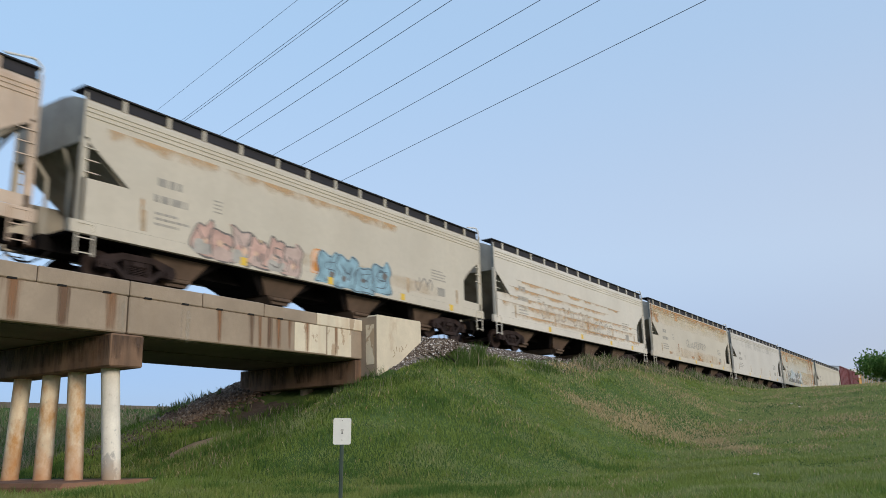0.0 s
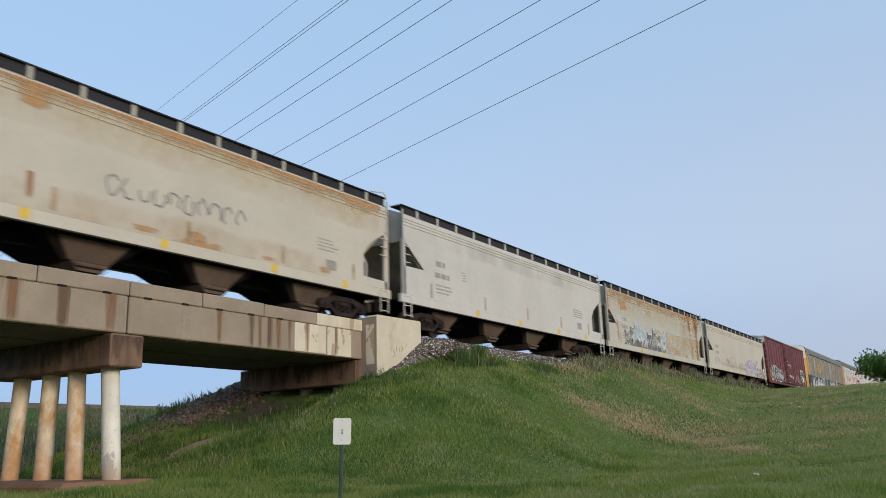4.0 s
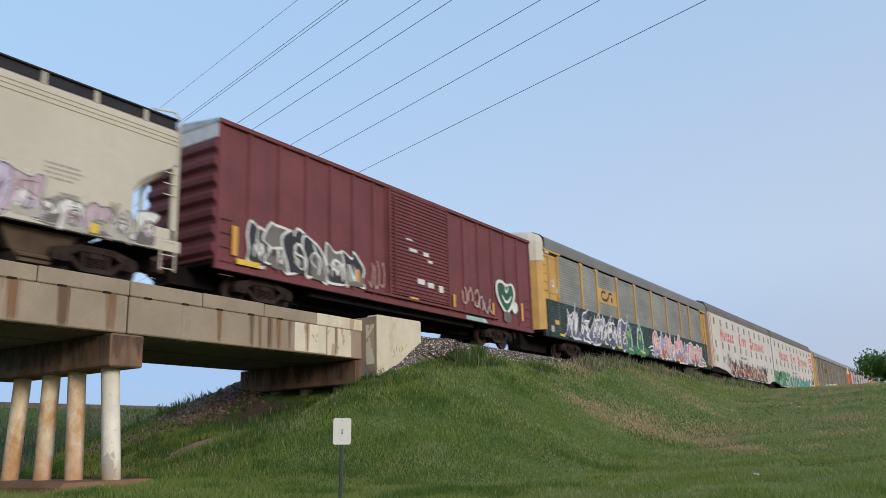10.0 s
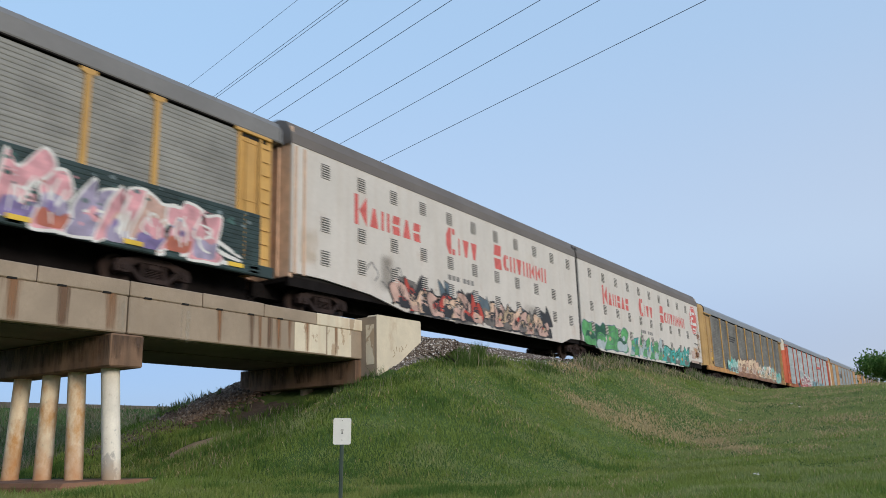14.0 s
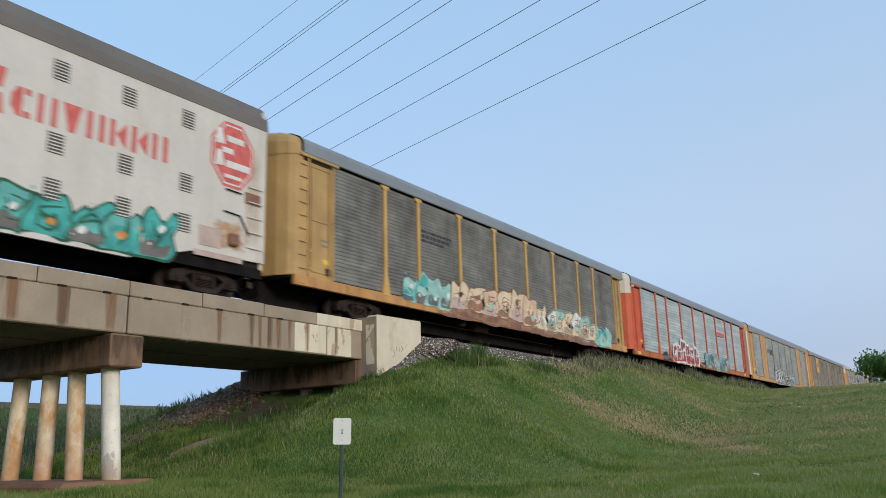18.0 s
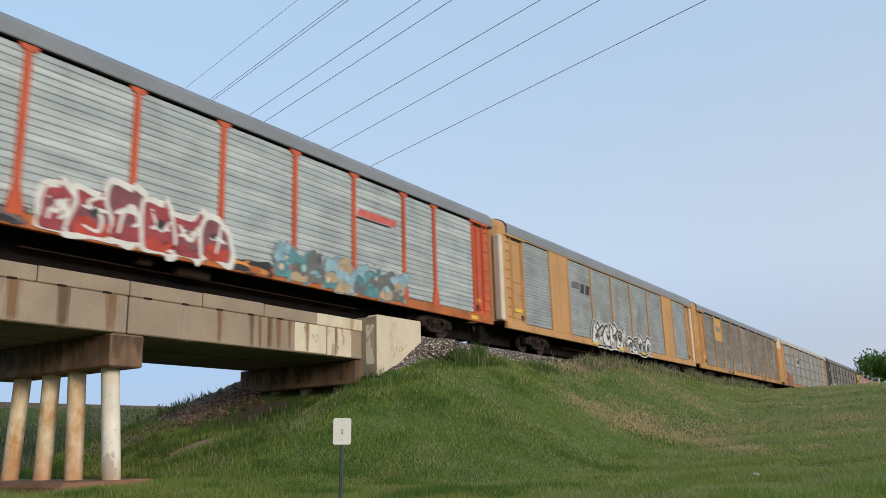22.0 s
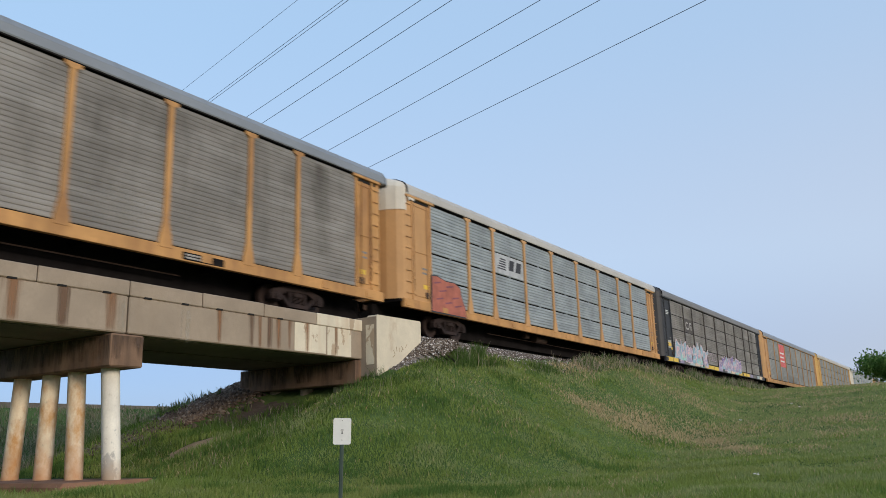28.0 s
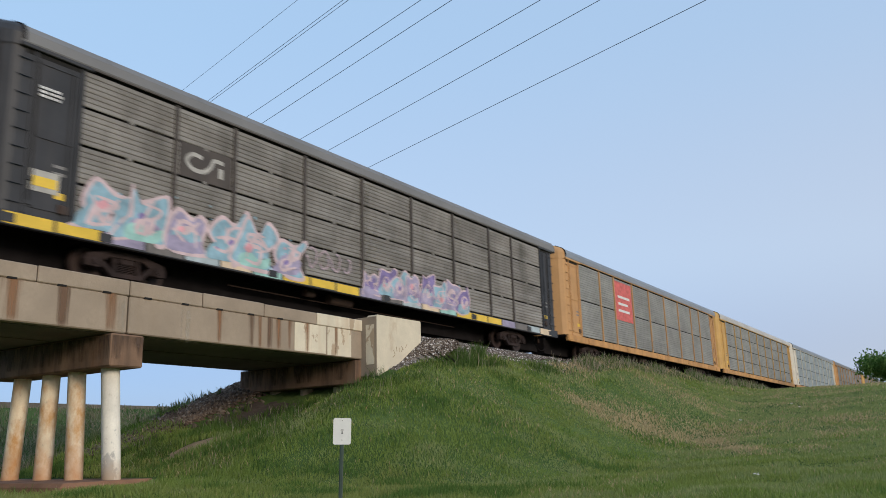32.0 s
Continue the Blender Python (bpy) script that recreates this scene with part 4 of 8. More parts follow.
class Spray:
    """Flat paint shapes, each laid a hair prouder than the one before."""

    def __init__(self, y):
        self.me, self.y = Mesh(), y - 0.002

    def area(self, pts, mi, smooth=True):
        self.y -= 0.00006
        pts = flow(pts, True, 4) if smooth else pts
        c = (sum(p[0] for p in pts) / len(pts), sum(p[1] for p in pts) / len(pts))
        for i in range(len(pts)):
            p, q = pts[i - 1], pts[i]
            self.me.poly([(c[0], self.y, c[1]), (p[0], self.y, p[1]), (q[0], self.y, q[1])], mi)

    def line(self, pts, w, mi, taper=0.35):
        self.y -= 0.00006
        pts = flow(pts)
        n, side = len(pts), []
        for i, p in enumerate(pts):
            a, b = pts[max(i - 1, 0)], pts[min(i + 1, n - 1)]
            dx, dz = b[0] - a[0], b[1] - a[1]
            l = math.hypot(dx, dz) or 1
            h = w / 2 * (taper + (1 - taper) * math.sin(math.pi * i / (n - 1)) ** 0.6)
            side.append(((p[0] - dz / l * h, p[1] + dx / l * h), (p[0] + dz / l * h, p[1] - dx / l * h)))
        for (a, b), (c, d) in zip(side, side[1:]):
            self.me.poly([(a[0], self.y, a[1]), (c[0], self.y, c[1]), (d[0], self.y, d[1]), (b[0], self.y, b[1])], mi)

    def done(self, car, cols, label):
        return tagged(part("graffiti", self.me, list(cols), car, label), kind="stuff")


def grown(pts, by):
    c = (sum(p[0] for p in pts) / len(pts), sum(p[1] for p in pts) / len(pts))
    return [(p[0] + by * (p[0] - c[0]) / (math.hypot(p[0] - c[0], p[1] - c[1]) or 1), p[1] + by * (p[1] - c[1]) / (math.hypot(p[0] - c[0], p[1] - c[1]) or 1)) for p in pts]


STROKES = [[(0.2, 0.15), (0.3, 0.6), (0.6, 0.75), (0.8, 0.45), (0.55, 0.3)], [(0.75, 0.8), (0.3, 0.75), (0.35, 0.5), (0.7, 0.4), (0.6, 0.15), (0.2, 0.2)],
           [(0.5, 0.95), (0.45, 0.5), (0.55, 0.1)], [(0.15, 0.5), (0.5, 0.6), (0.85, 0.5)], [(0.3, 0.1), (0.35, 0.55), (0.5, 0.2), (0.7, 0.6), (0.75, 0.1)], [(0.2, 0.85), (0.5, 0.45), (0.85, 0.8)]]


def piece(car, seed, x0, x1, z0, z1, edge, fills, low=(), spark=(), n=5, y=NEAR, ew=0.09, lean=0.1, jag=0.2, inner=2, label="sprayed balloon lettering", halo=None, back=None):
    """A row of swollen, overlapping sprayed shapes that spell nothing: edge paint, fill paints, paints for the lower part, small accents."""
    rnd = random.Random(seed)
    cols = [edge] + list(fills) + list(low) + list(spark) + ([halo] if halo else []) + ([back] if back else [])
    nf, nl, ns = len(fills), len(low), len(spark)
    sp = Spray(y)
    step, h = (x1 - x0) / n, z1 - z0
    bodies = []
    for k in range(n):
        lh = h * rnd.uniform(0.74, 1.0)
        lw = step * rnd.uniform(1.05, 1.3)
        cx, le = x0 + (k + 0.5) * step, lean * rnd.uniform(0.3, 1.6)
        base = z0 + h * rnd.uniform(-0.03, 0.05)
        pts = []
        for u, v in ((-0.5, 0.05), (-0.42, 0.35), (-0.52, 0.68), (-0.36, 0.97), (-0.05, 0.88), (0.18, 1.02), (0.46, 0.82), (0.38, 0.5), (0.52, 0.2), (0.36, 0.0), (0.0, 0.08)):
            u, v = u + rnd.uniform(-jag, jag) * 0.45, v + rnd.uniform(-jag, jag) * 0.4
            pts.append((cx + u * lw + le * v * lh, base + max(v, 0.0) * lh))
        bodies.append((pts, cx, lw, lh, base, le))
    if back:
        for pts, *_ in bodies:
            sp.area(grown(pts, h * 0.16), len(cols) - 1)
    if halo:
        for pts, *_ in bodies:
            sp.area(grown(pts, ew * 1.05), len(cols) - (2 if back else 1))
    for k, (pts, cx, lw, lh, base, le) in enumerate(bodies):
        sp.area(grown(pts, ew * 0.55), 0)
        sp.area(grown(pts, -ew * 0.45), 1 + k % nf)

        def at(u, v):
            return (cx + (u - 0.5) * lw * 0.85 + le * v * lh, base + (0.08 + 0.84 * v) * lh)

        if nf > 1:
            a = rnd.uniform(0.3, 0.6)
            sp.area([at(0.12, a), at(0.4, a + 0.12), at(0.88, a - 0.05), at(0.9, 0.06), at(0.5, 0.02), at(0.12, 0.08)], 1 + (k + 1) % nf)
        if nl:
            a = rnd.uniform(0.18, 0.36)
            sp.area([at(0.05, a), at(0.35, a + 0.1), at(0.65, a - 0.04), at(0.97, a + 0.06), at(0.93, 0.02), at(0.5, -0.03), at(0.08, 0.0)], 1 + nf + k % nl)
        for j in range(inner):
            st = STROKES[(rnd.randrange(len(STROKES)))]
            fl = rnd.random() < 0.5
            sp.line([at((1 - u if fl else u) + rnd.uniform(-0.07, 0.07), v + rnd.uniform(-0.07, 0.07)) for u, v in st], ew * rnd.uniform(0.7, 1.1), 0)
        if ns:
            u, v, r = rnd.uniform(0.25, 0.7), rnd.uniform(0.25, 0.7), rnd.uniform(0.08, 0.16)
            sp.area([at(u - r, v), at(u, v + r), at(u + r * 1.1, v + r * 0.2), at(u + r * 0.2, v - r * 0.9)], 1 + nf + nl + k % ns)
    for _ in range(n * 2):
        u, v, r = rnd.uniform(x0, x1), rnd.uniform(z0 + h * 0.1, z1), rnd.uniform(0.02, 0.05)
        sp.area([(u - r, v), (u, v + r), (u + r, v), (u, v - r)], rnd.randrange(len(cols)))
    return sp.done(car, cols, label)


def washes(car, items, y=NEAR):
    """Rust and grime: (x0, x1, z0, z1, material)."""
    for i, (x0, x1, z0, z1, m) in enumerate(items):
        d = 0.0016 + 0.0003 * i
        part("rust_stain", Mesh().poly([(x0, y - d, z0), (x1, y - d, z0), (x1, y - d, z1), (x0, y - d, z1)]), m, car, "weathered rust stain")


def tag_scrawl(car, seed, x0, x1, z0, z1, material, y=NEAR, w=0.05, label="thin sprayed scrawl"):
    rnd = random.Random(seed)
    me = Mesh()
    n = max(3, int((x1 - x0) / ((z1 - z0) * 0.7)))
    for k in range(n):
        cx = x0 + (x1 - x0) * (k + 0.5) / n
        rx, rz = (x1 - x0) / n * 0.5, (z1 - z0) / 2
        a0 = rnd.uniform(0, 6)
        pts = [(cx + rx * math.cos(a0 + i * 0.55) * (0.5 + 0.5 * rnd.random()), z0 + rz + rz * math.sin(a0 + i * 0.55) * (0.6 + 0.4 * rnd.random())) for i in range(rnd.randint(7, 11))]
        for p, q in zip(pts, pts[1:]):
            dx, dz = q[0] - p[0], q[1] - p[1]
            l = math.hypot(dx, dz) or 1
            ox, oz = -dz / l * w / 2, dx / l * w / 2
            d = y - 0.004 - 0.00006 * (len(me.f) + 1)
            me.poly([(p[0] + ox, d, p[1] + oz), (q[0] + ox, d, q[1] + oz), (q[0] - ox, d, q[1] - oz), (p[0] - ox, d, p[1] - oz)])
    tagged(part("graffiti", me, material, car, label), kind="stuff")


# hopper cars -------------------------------------------------
HL = 19.42
HOPPER_DIRT = mat("grimy_chute", (0.13, 0.09, 0.065), 0.85, spec=0.2, var=0.25, scale=1.5, streak=0.5, bump=0.2)
HOPPER_END = mat("dull_end_sheet", (0.33, 0.32, 0.29), 0.75, var=0.15, streak=0.4, streak_col=(0.16, 0.13, 0.10), bump=0.15)
HOPPER_SHADE = mat("shaded_dusty_end_plate", (0.36, 0.32, 0.26), 0.85, var=0.2, scale=1.2, streak=0.4, streak_col=(0.14, 0.11, 0.085), bump=0.15)
ROOF_DARK = mat("walkway_and_shadow_dark", (0.022, 0.021, 0.026), 0.8, var=0.2, bump=0.2)


def hopper_side(s, mi=0):
    """The curved side sheet with beads near the top and cut-away ends."""
    y = s * HW
    prof = [(0.0, 1.28), (0.0, 1.55), (0.0, 1.57), (0.0, 2.32), (0.0, 2.34), (0.0, 2.58), (0.0, 2.82), (0.0, 3.06), (0.0, 3.3), (0.0, 3.84), (0.025, 3.86), (0.0, 3.88), (0.0, 3.96), (0.025, 3.98), (0.0, 4.0), (0.0, 4.07), (0.025, 4.09), (0.0, 4.11), (0.0, 4.20), (-0.03, 4.26), (-0.10, 4.31)]

    def ends(z, rear=False):
        if rear:
            return 0.62 if z < 1.56 or z > 3.29 else 1.9 - 1.28 * max(0.0, (z - 2.34) / 0.96) ** 1.6
        return 1.9 if abs(z - 2.34) < 0.001 else 0.62 if z < 2.34 or z > 3.29 else 1.9 - 1.28 * (z - 2.34) / 0.96

    me = Mesh()
    fine = []
    for (d0, z0), (d1, z1) in zip(prof, prof[1:]):
        k = 1
        for i in range(k):
            fine.append((d0 + (d1 - d0) * i / k, z0 + (z1 - z0) * i / k))
    fine.append(prof[-1])
    for (d0, z0), (d1, z1) in zip(fine, fine[1:]):
        a0, a1, b0, b1 = ends(z0), ends(z1), ends(z0, True), ends(z1, True)
        me.poly([(a0, y + s * d0, z0), (HL - b0, y + s * d0, z0), (HL - b1, y + s * d1, z1), (a1, y + s * d1, z1)], mi)
    return me


def hopper(x15, label, paint, seed, marks=True, sill=None):
    car = thing("hopper_car", label, "railway car", "hopper cars of the train")
    sill = sill or paint
    rnd = random.Random(seed)
    part("side_sheet", hopper_side(-1), paint, car)
    part("side_sheet", hopper_side(1), paint, car)
    # recessed inner body: slope sheets and end walls
    inner = Mesh()
    prof = [(0.66, 4.35), (0.66, 3.32), (3.1, 1.25), (HL - 3.1, 1.25), (HL - 0.66, 3.32), (HL - 0.66, 4.35)]
    inner.extrude(prof, -HW + 0.10, HW - 0.10, "y")
    # dusty paint, toned down so its colour carries the recess's shade too
    part("body", inner, HOPPER_SHADE, car, "dusty slope sheets under the ends, coloured darker for shade")
    for s, x in ((-1, 0.60), (1, HL - 0.60)):
        part("end_wall", Mesh().box(min(x, x - s * 0.05), max(x, x - s * 0.05), -HW + 0.02, HW - 0.02, 3.24, 4.33), HOPPER_END, car, "upright upper end sheet")
        for yy in (-0.62, 0.62):
            rib = Mesh()
            rib.rod((x - s * 0.04, yy, 3.26), (x - s * 0.34, yy * 0.8, 2.75), 0.05, 6)
            rib.rod((x - s * 0.34, yy * 0.8, 2.75), (x - s * 0.34, yy * 0.8, 1.1), 0.05, 6)
            part("end_brace", rib, sill, car)
        for yy in (NEAR + 0.05, HW - 0.05):
            part("corner_post", Mesh().cbox(x - 0.09 - s * 0.05, x + 0.09 - s * 0.05, yy - 0.05, yy + 0.06, 1.0, 3.34, 0.015), sill, car)
        for yy in (NEAR + 0.02, HW - 0.02):
            lad = Mesh()
            for xx in (x + s * 0.02, x - s * 0.42):
                lad.box(xx - 0.02, xx + 0.02, yy - 0.05, yy - 0.02, 0.45, 4.45 if xx == x + s * 0.02 else 1.25)
            for i in range(6):
                zz = (0.5, 0.85, 1.2, 2.45, 2.75, 3.05)[i]
                lad.box(min(x, x - s * 0.42), max(x, x - s * 0.42), yy - 0.05, yy - 0.025, zz, zz + 0.025)
            part("ladder", lad, sill, car)
            if s < 0:
                continue
            rail = Mesh()
            run = [(x - s * 0.85, yy, 4.68), (x - s * 0.15, yy, 4.80), (x + s * 0.02, yy, 4.66), (x + s * 0.03, yy, 3.1)]
            for p, q in zip(run, run[1:]):
                rail.rod(p, q, 0.028, 6)
            part("grab_rail", rail, CHALK, car, "white bent grab rail")
        part("end_platform", Mesh().box(min(x, x - s * 1.6), max(x + s * 0.2, x - s * 1.6), -HW + 0.05, HW - 0.05, 1.06, 1.12), UNDER, car)
        coupler(car, 0.0 if s < 0 else HL, -s)
    # side sills
    for s in (-1, 1):
        y = s * HW
        me = Mesh().cbox(0.42, HL - 0.42, min(y, y - s * 0.12) - (0.012 if s < 0 else 0), max(y, y - s * 0.12) + (0.012 if s > 0 else 0), 0.97, 1.275, 0.008)
        part("side_sill", me, sill, car)
    part("centre_sill", Mesh().box(0.4, HL - 0.4, -0.32, 0.32, 0.72, 1.1), UNDER, car)
    # discharge chutes
    for i, cx in enumerate((3.9, 7.75, 11.6, 15.45)):
        ch = Mesh()
        t = [(cx - 1.75, NEAR + 0.14), (cx + 1.75, NEAR + 0.14), (cx + 1.75, HW - 0.14), (cx - 1.75, HW - 0.14)]
        b = [(cx - 0.6, -0.7), (cx + 0.6, -0.7), (cx + 0.6, 0.7), (cx - 0.6, 0.7)]
        for k in range(4):
            j = (k + 1) % 4
            ch.poly([(*t[k], 1.24), (*t[j], 1.24), (*b[j], 0.46), (*b[k], 0.46)])
        c = part("discharge_chute", ch, UNDER, car, "black sloping discharge chute")
        pk = Mesh()
        for s in (-1, 1):
            y0, y1 = s * 1.12, s * 0.1
            top = [(cx - 0.95, y0, 0.96), (cx + 0.95, y0, 0.96), (cx + 0.95, y1, 0.96), (cx - 0.95, y1, 0.96)]
            bot = [(cx - 0.55, y0 * 0.8, 0.46), (cx + 0.55, y0 * 0.8, 0.46), (cx + 0.55, y1, 0.46), (cx - 0.55, y1, 0.46)]
            for k in range(4):
                j = (k + 1) % 4
                pk.poly([top[k], top[j], bot[j], bot[k]])
        part("chute_pocket", pk, HOPPER_DIRT, c, "dirty tan chute pocket")
        gate = Mesh().extrude([(cx - 0.5, 0.44), (cx + 0.5, 0.44), (cx + 0.34, 0.22), (cx - 0.34, 0.22)], -0.95, 0.95, "y")
        gate.rod((cx - 0.4, -1.0, 0.36), (cx + 0.4, -1.0, 0.36), 0.05, 8)
        part("outlet_gate", gate, HOPPER_DIRT, c)
    # roof and running boards
    roof = Mesh().extrude([(-HW + 0.10, 4.31), (-0.9, 4.52), (-0.45, 4.60), (0.45, 4.60), (0.9, 4.52), (HW - 0.10, 4.31)], 0.62, HL - 0.62, "x")
    rf = part("roof", roof, HOPPER_END, car)
    part("hatch", Mesh().cbox(1.0, HL - 1.0, -0.35, 0.35, 4.58, 4.70, 0.03), HOPPER_END, rf, "long trough hatch cover")
    for s in (-1, 1):
        y = s * HW
        bd = Mesh().box(0.55, HL - 0.55, min(y - s * 0.02, y - s * 0.55), max(y - s * 0.02, y - s * 0.55), 4.60, 4.635)
        # upright dark strip paints the shadow beneath the board
        bd.box(0.62, HL - 0.62, min(y - s * 0.10, y - s * 0.13), max(y - s * 0.10, y - s * 0.13), 4.33, 4.60)
        part("running_board", bd, ROOF_DARK, car, "dark roof walkway with a painted shadow strip below")
        br = Mesh()
        for i in range(13):
            xx = 1.6 + i * (HL - 3.2) / 12 + rnd.uniform(-0.1, 0.1)
            br.box(xx - 0.05, xx + 0.05, min(y - s * 0.05, y - s * 0.09), max(y - s * 0.05, y - s * 0.09), 4.30, 4.60)
        tagged(part("board_bracket", br, sill, car), kind="stuff")
    bogie(car, 2.55)
    bogie(car, HL - 2.55)
    if marks:
        bars(car, text_block(2.75, 2.62, 0.75, 0.24, 1, rnd, 0.1, 0.99) + text_block(2.65, 2.18, 1.05, 0.22, 1, rnd, 0.1, 0.99), FADED_PAINT, NEAR)
        bars(car, text_block(2.7, 1.55, 1.1, 0.42, 3, rnd, 0.55), FADED_PAINT, NEAR)
        bars(car, text_block(4.6, 2.3, 0.3, 0.42, 4, rnd, 0.6, 0.95) + text_block(15.2, 2.05, 1.1, 0.45, 4, rnd, 0.55) + [(15.6, 1.5, 0.5, 0.32)], FADED_PAINT, NEAR)
        me = [(x, 1.03, 0.24, 0.23) for x in (5.6, 9.3, 13.2, 16.4)]
        bars(car, me, YELLOW_PAINT, NEAR - 0.014, "reflector", "yellow reflective square")
        bars(car, [(x, 1.35, 0.14, 0.55) for x in (2.3, 6.3, 10.1, 13.6, 16.9)], SAND, NEAR, "stain", "tan rust stain")
    return car, x15


CREAM = dict(rough=0.62, var=0.05, scale=0.5, streak=0.12, streak_size=(0.9, 0.9, 0.22), streak_col=(0.33, 0.25, 0.16), bump=0.06)
H_CREAM = mat("cream_hopper_paint", (0.575, 0.525, 0.43), **CREAM)
H_RUST = mat("weathered_blue_grey_paint", (0.52, 0.50, 0.43), 0.68, var=0.07, scale=0.5, streak=0.25, streak_size=(0.9, 0.9, 0.25), streak_col=(0.50, 0.38, 0.23), bump=0.1)
H_GREY = mat("pale_grey_hopper_paint", (0.605, 0.575, 0.52), **CREAM)
H_WHITE = mat("off_white_hopper_paint", (0.65, 0.61, 0.53), **CREAM)
H_PEACH = mat("peach_tagged_paint", (0.56, 0.44, 0.34), 0.65, var=0.1, streak=0.4, streak_col=(0.45, 0.28, 0.16), rust=0.4, rust_col=(0.5, 0.28, 0.15), bump=0.06)

GREY_SCUFF = mat("dull_scuff", (0.45, 0.37, 0.28), 0.8, var=0.35, scale=2, bump=0)
TRAIN = []
GAPS = [-158.2, -138.75, -119.2, -100.0, -80.9, -61.6, -42.4]
TRAIN.append(hopper(-177.6, "cream covered hopper car with orange graffiti", H_PEACH, 1))
h1 = hopper(GAPS[0], "cream covered hopper car with faded pink and blue graffiti", H_CREAM, 2)
piece(h1[0], 5, 3.9, 8.0, 1.0, 2.12, SMOKE, (ROSE, ROSE, SHELL), low=(PALE_GREY, SHELL), spark=(PEACH,), n=6, y=NEAR - 0.014, ew=0.06, jag=0.3, inner=1, label="faded rose balloon lettering")
piece(h1[0], 6, 8.9, 12.5, 1.0, 2.12, SLATE, (BLUE, BLUE), low=(BLUE,), spark=(SMOKE,), n=4, y=NEAR - 0.014, ew=0.05, jag=0.16, halo=BLUE, label="pale blue balloon lettering")
piece(h1[0], 7, 8.55, 8.95, 1.3, 2.3, ORANGE, (PEACH, ORANGE), n=1, ew=0.05, jag=0.3, label="orange sprayed edge")
tag_scrawl(h1[0], 9, 14.1, 15.3, 1.5, 2.1, GREY_PAINT)
washes(h1[0], [(0.8, 13.5, 3.3, 3.72, RUST_LINE), (3.0, 18.5, 1.3, 2.1, RUST_FILM), (2.2, 2.42, 1.35, 2.45, RUST_BLOT)])
TRAIN.append(h1)
h2 = hopper(GAPS[1], "off-white covered hopper car with orange rust wash and outline graffiti", H_WHITE, 3, sill=H_WHITE)
tag_scrawl(h2[0], 11, 4.8, 10.5, 1.5, 2.5, FADED_BROWN, w=0.05, label="faded brown outline lettering")
tag_scrawl(h2[0], 12, 11.0, 13.8, 1.35, 2.2, SMOKE, w=0.04, label="dark outline lettering")
WELDS = ((1.53, 2.0, 18.4, 0.22), (1.98, 0.7, 17.4, 0.30), (2.30, 0.7, 17.4, 0.28), (2.72, 1.95, 13.2, 0.28), (3.08, 2.6, 15.0, 0.2))
washes(h2[0], [(a, b, z - d, z + 0.01, RUST_LINE) for z, a, b, d in WELDS] + [(2.0, 14.5, 1.5, 2.3, RUST_FILM), (10.0, 10.6, 1.35, 2.2, RUST_BLOT), (2.0, 18.0, 1.28, 1.7, RUST_FILM)])
for i, (z, a, b, _) in enumerate(WELDS):
    part("weld_seam", Mesh().extrude([(a, z), ((a + b) / 2, z + 0.02 * (-1) ** i), (b, z - 0.01), (b, z + 0.005), ((a + b) / 2, z + 0.02 * (-1) ** i + 0.02), (a, z + 0.015)], NEAR - 0.008, NEAR + 0.006, "y"), GREY_SCUFF, h2[0], "long horizontal seam")
TRAIN.append(h2)
h3 = hopper(GAPS[2], "cream covered hopper car with rusted top edge and blue scrawl", H_CREAM, 4, sill=H_CREAM)
tag_scrawl(h3[0], 14, 7.6, 12.2, 2.0, 2.65, GREY_PAINT, w=0.05, label="faded grey lettering")
washes(h3[0], [(0.7, 18.6, 2.9, 4.24, RUST_VEIL), (0.64, 18.8, 4.08, 4.24, RUST_EDGE), (0.64, 18.8, 3.55, 4.24, RUST_TOP), (0.64, 0.95, 3.3, 4.2, RUST_COLUMN), (0.7, 1.9, 3.32, 4.1, RUST_WASH), (3.4, 4.8, 1.28, 1.55, RUST_BLOT), (5.6, 5.95, 1.4, 2.15, RUST_COLUMN),
               (8.0, 9.6, 1.3, 1.55, RUST_BLOT), (9.6, 11.2, 1.3, 1.75, RUST_BLOT), (12.5, 13.6, 1.3, 1.5, RUST_BLOT), (15.0, 16.2, 1.3, 1.6, RUST_BLOT), (2.0, 18.6, 0.9, 2.3, RUST_FILM), (0.66, 0.95, 2.6, 4.4, RUST_COLUMN), (0.9, 2.6, 3.0, 4.0, RUST_BLOT), (4.8, 6.6, 3.5, 4.4, RUST_BLOT), (9.0, 12.2, 0.9, 1.6, RUST_BLOT)])
TRAIN.append(h3)
h4 = hopper(GAPS[3], "plain pale grey covered hopper car", H_GREY, 5)
washes(h4[0], [(0.7, 18.6, 3.3, 4.2, PANEL_FILM)])
TRAIN.append(h4)
h5 = hopper(GAPS[4], "rust-stained cream covered hopper car with blue and white graffiti", H_RUST, 6, sill=H_RUST)
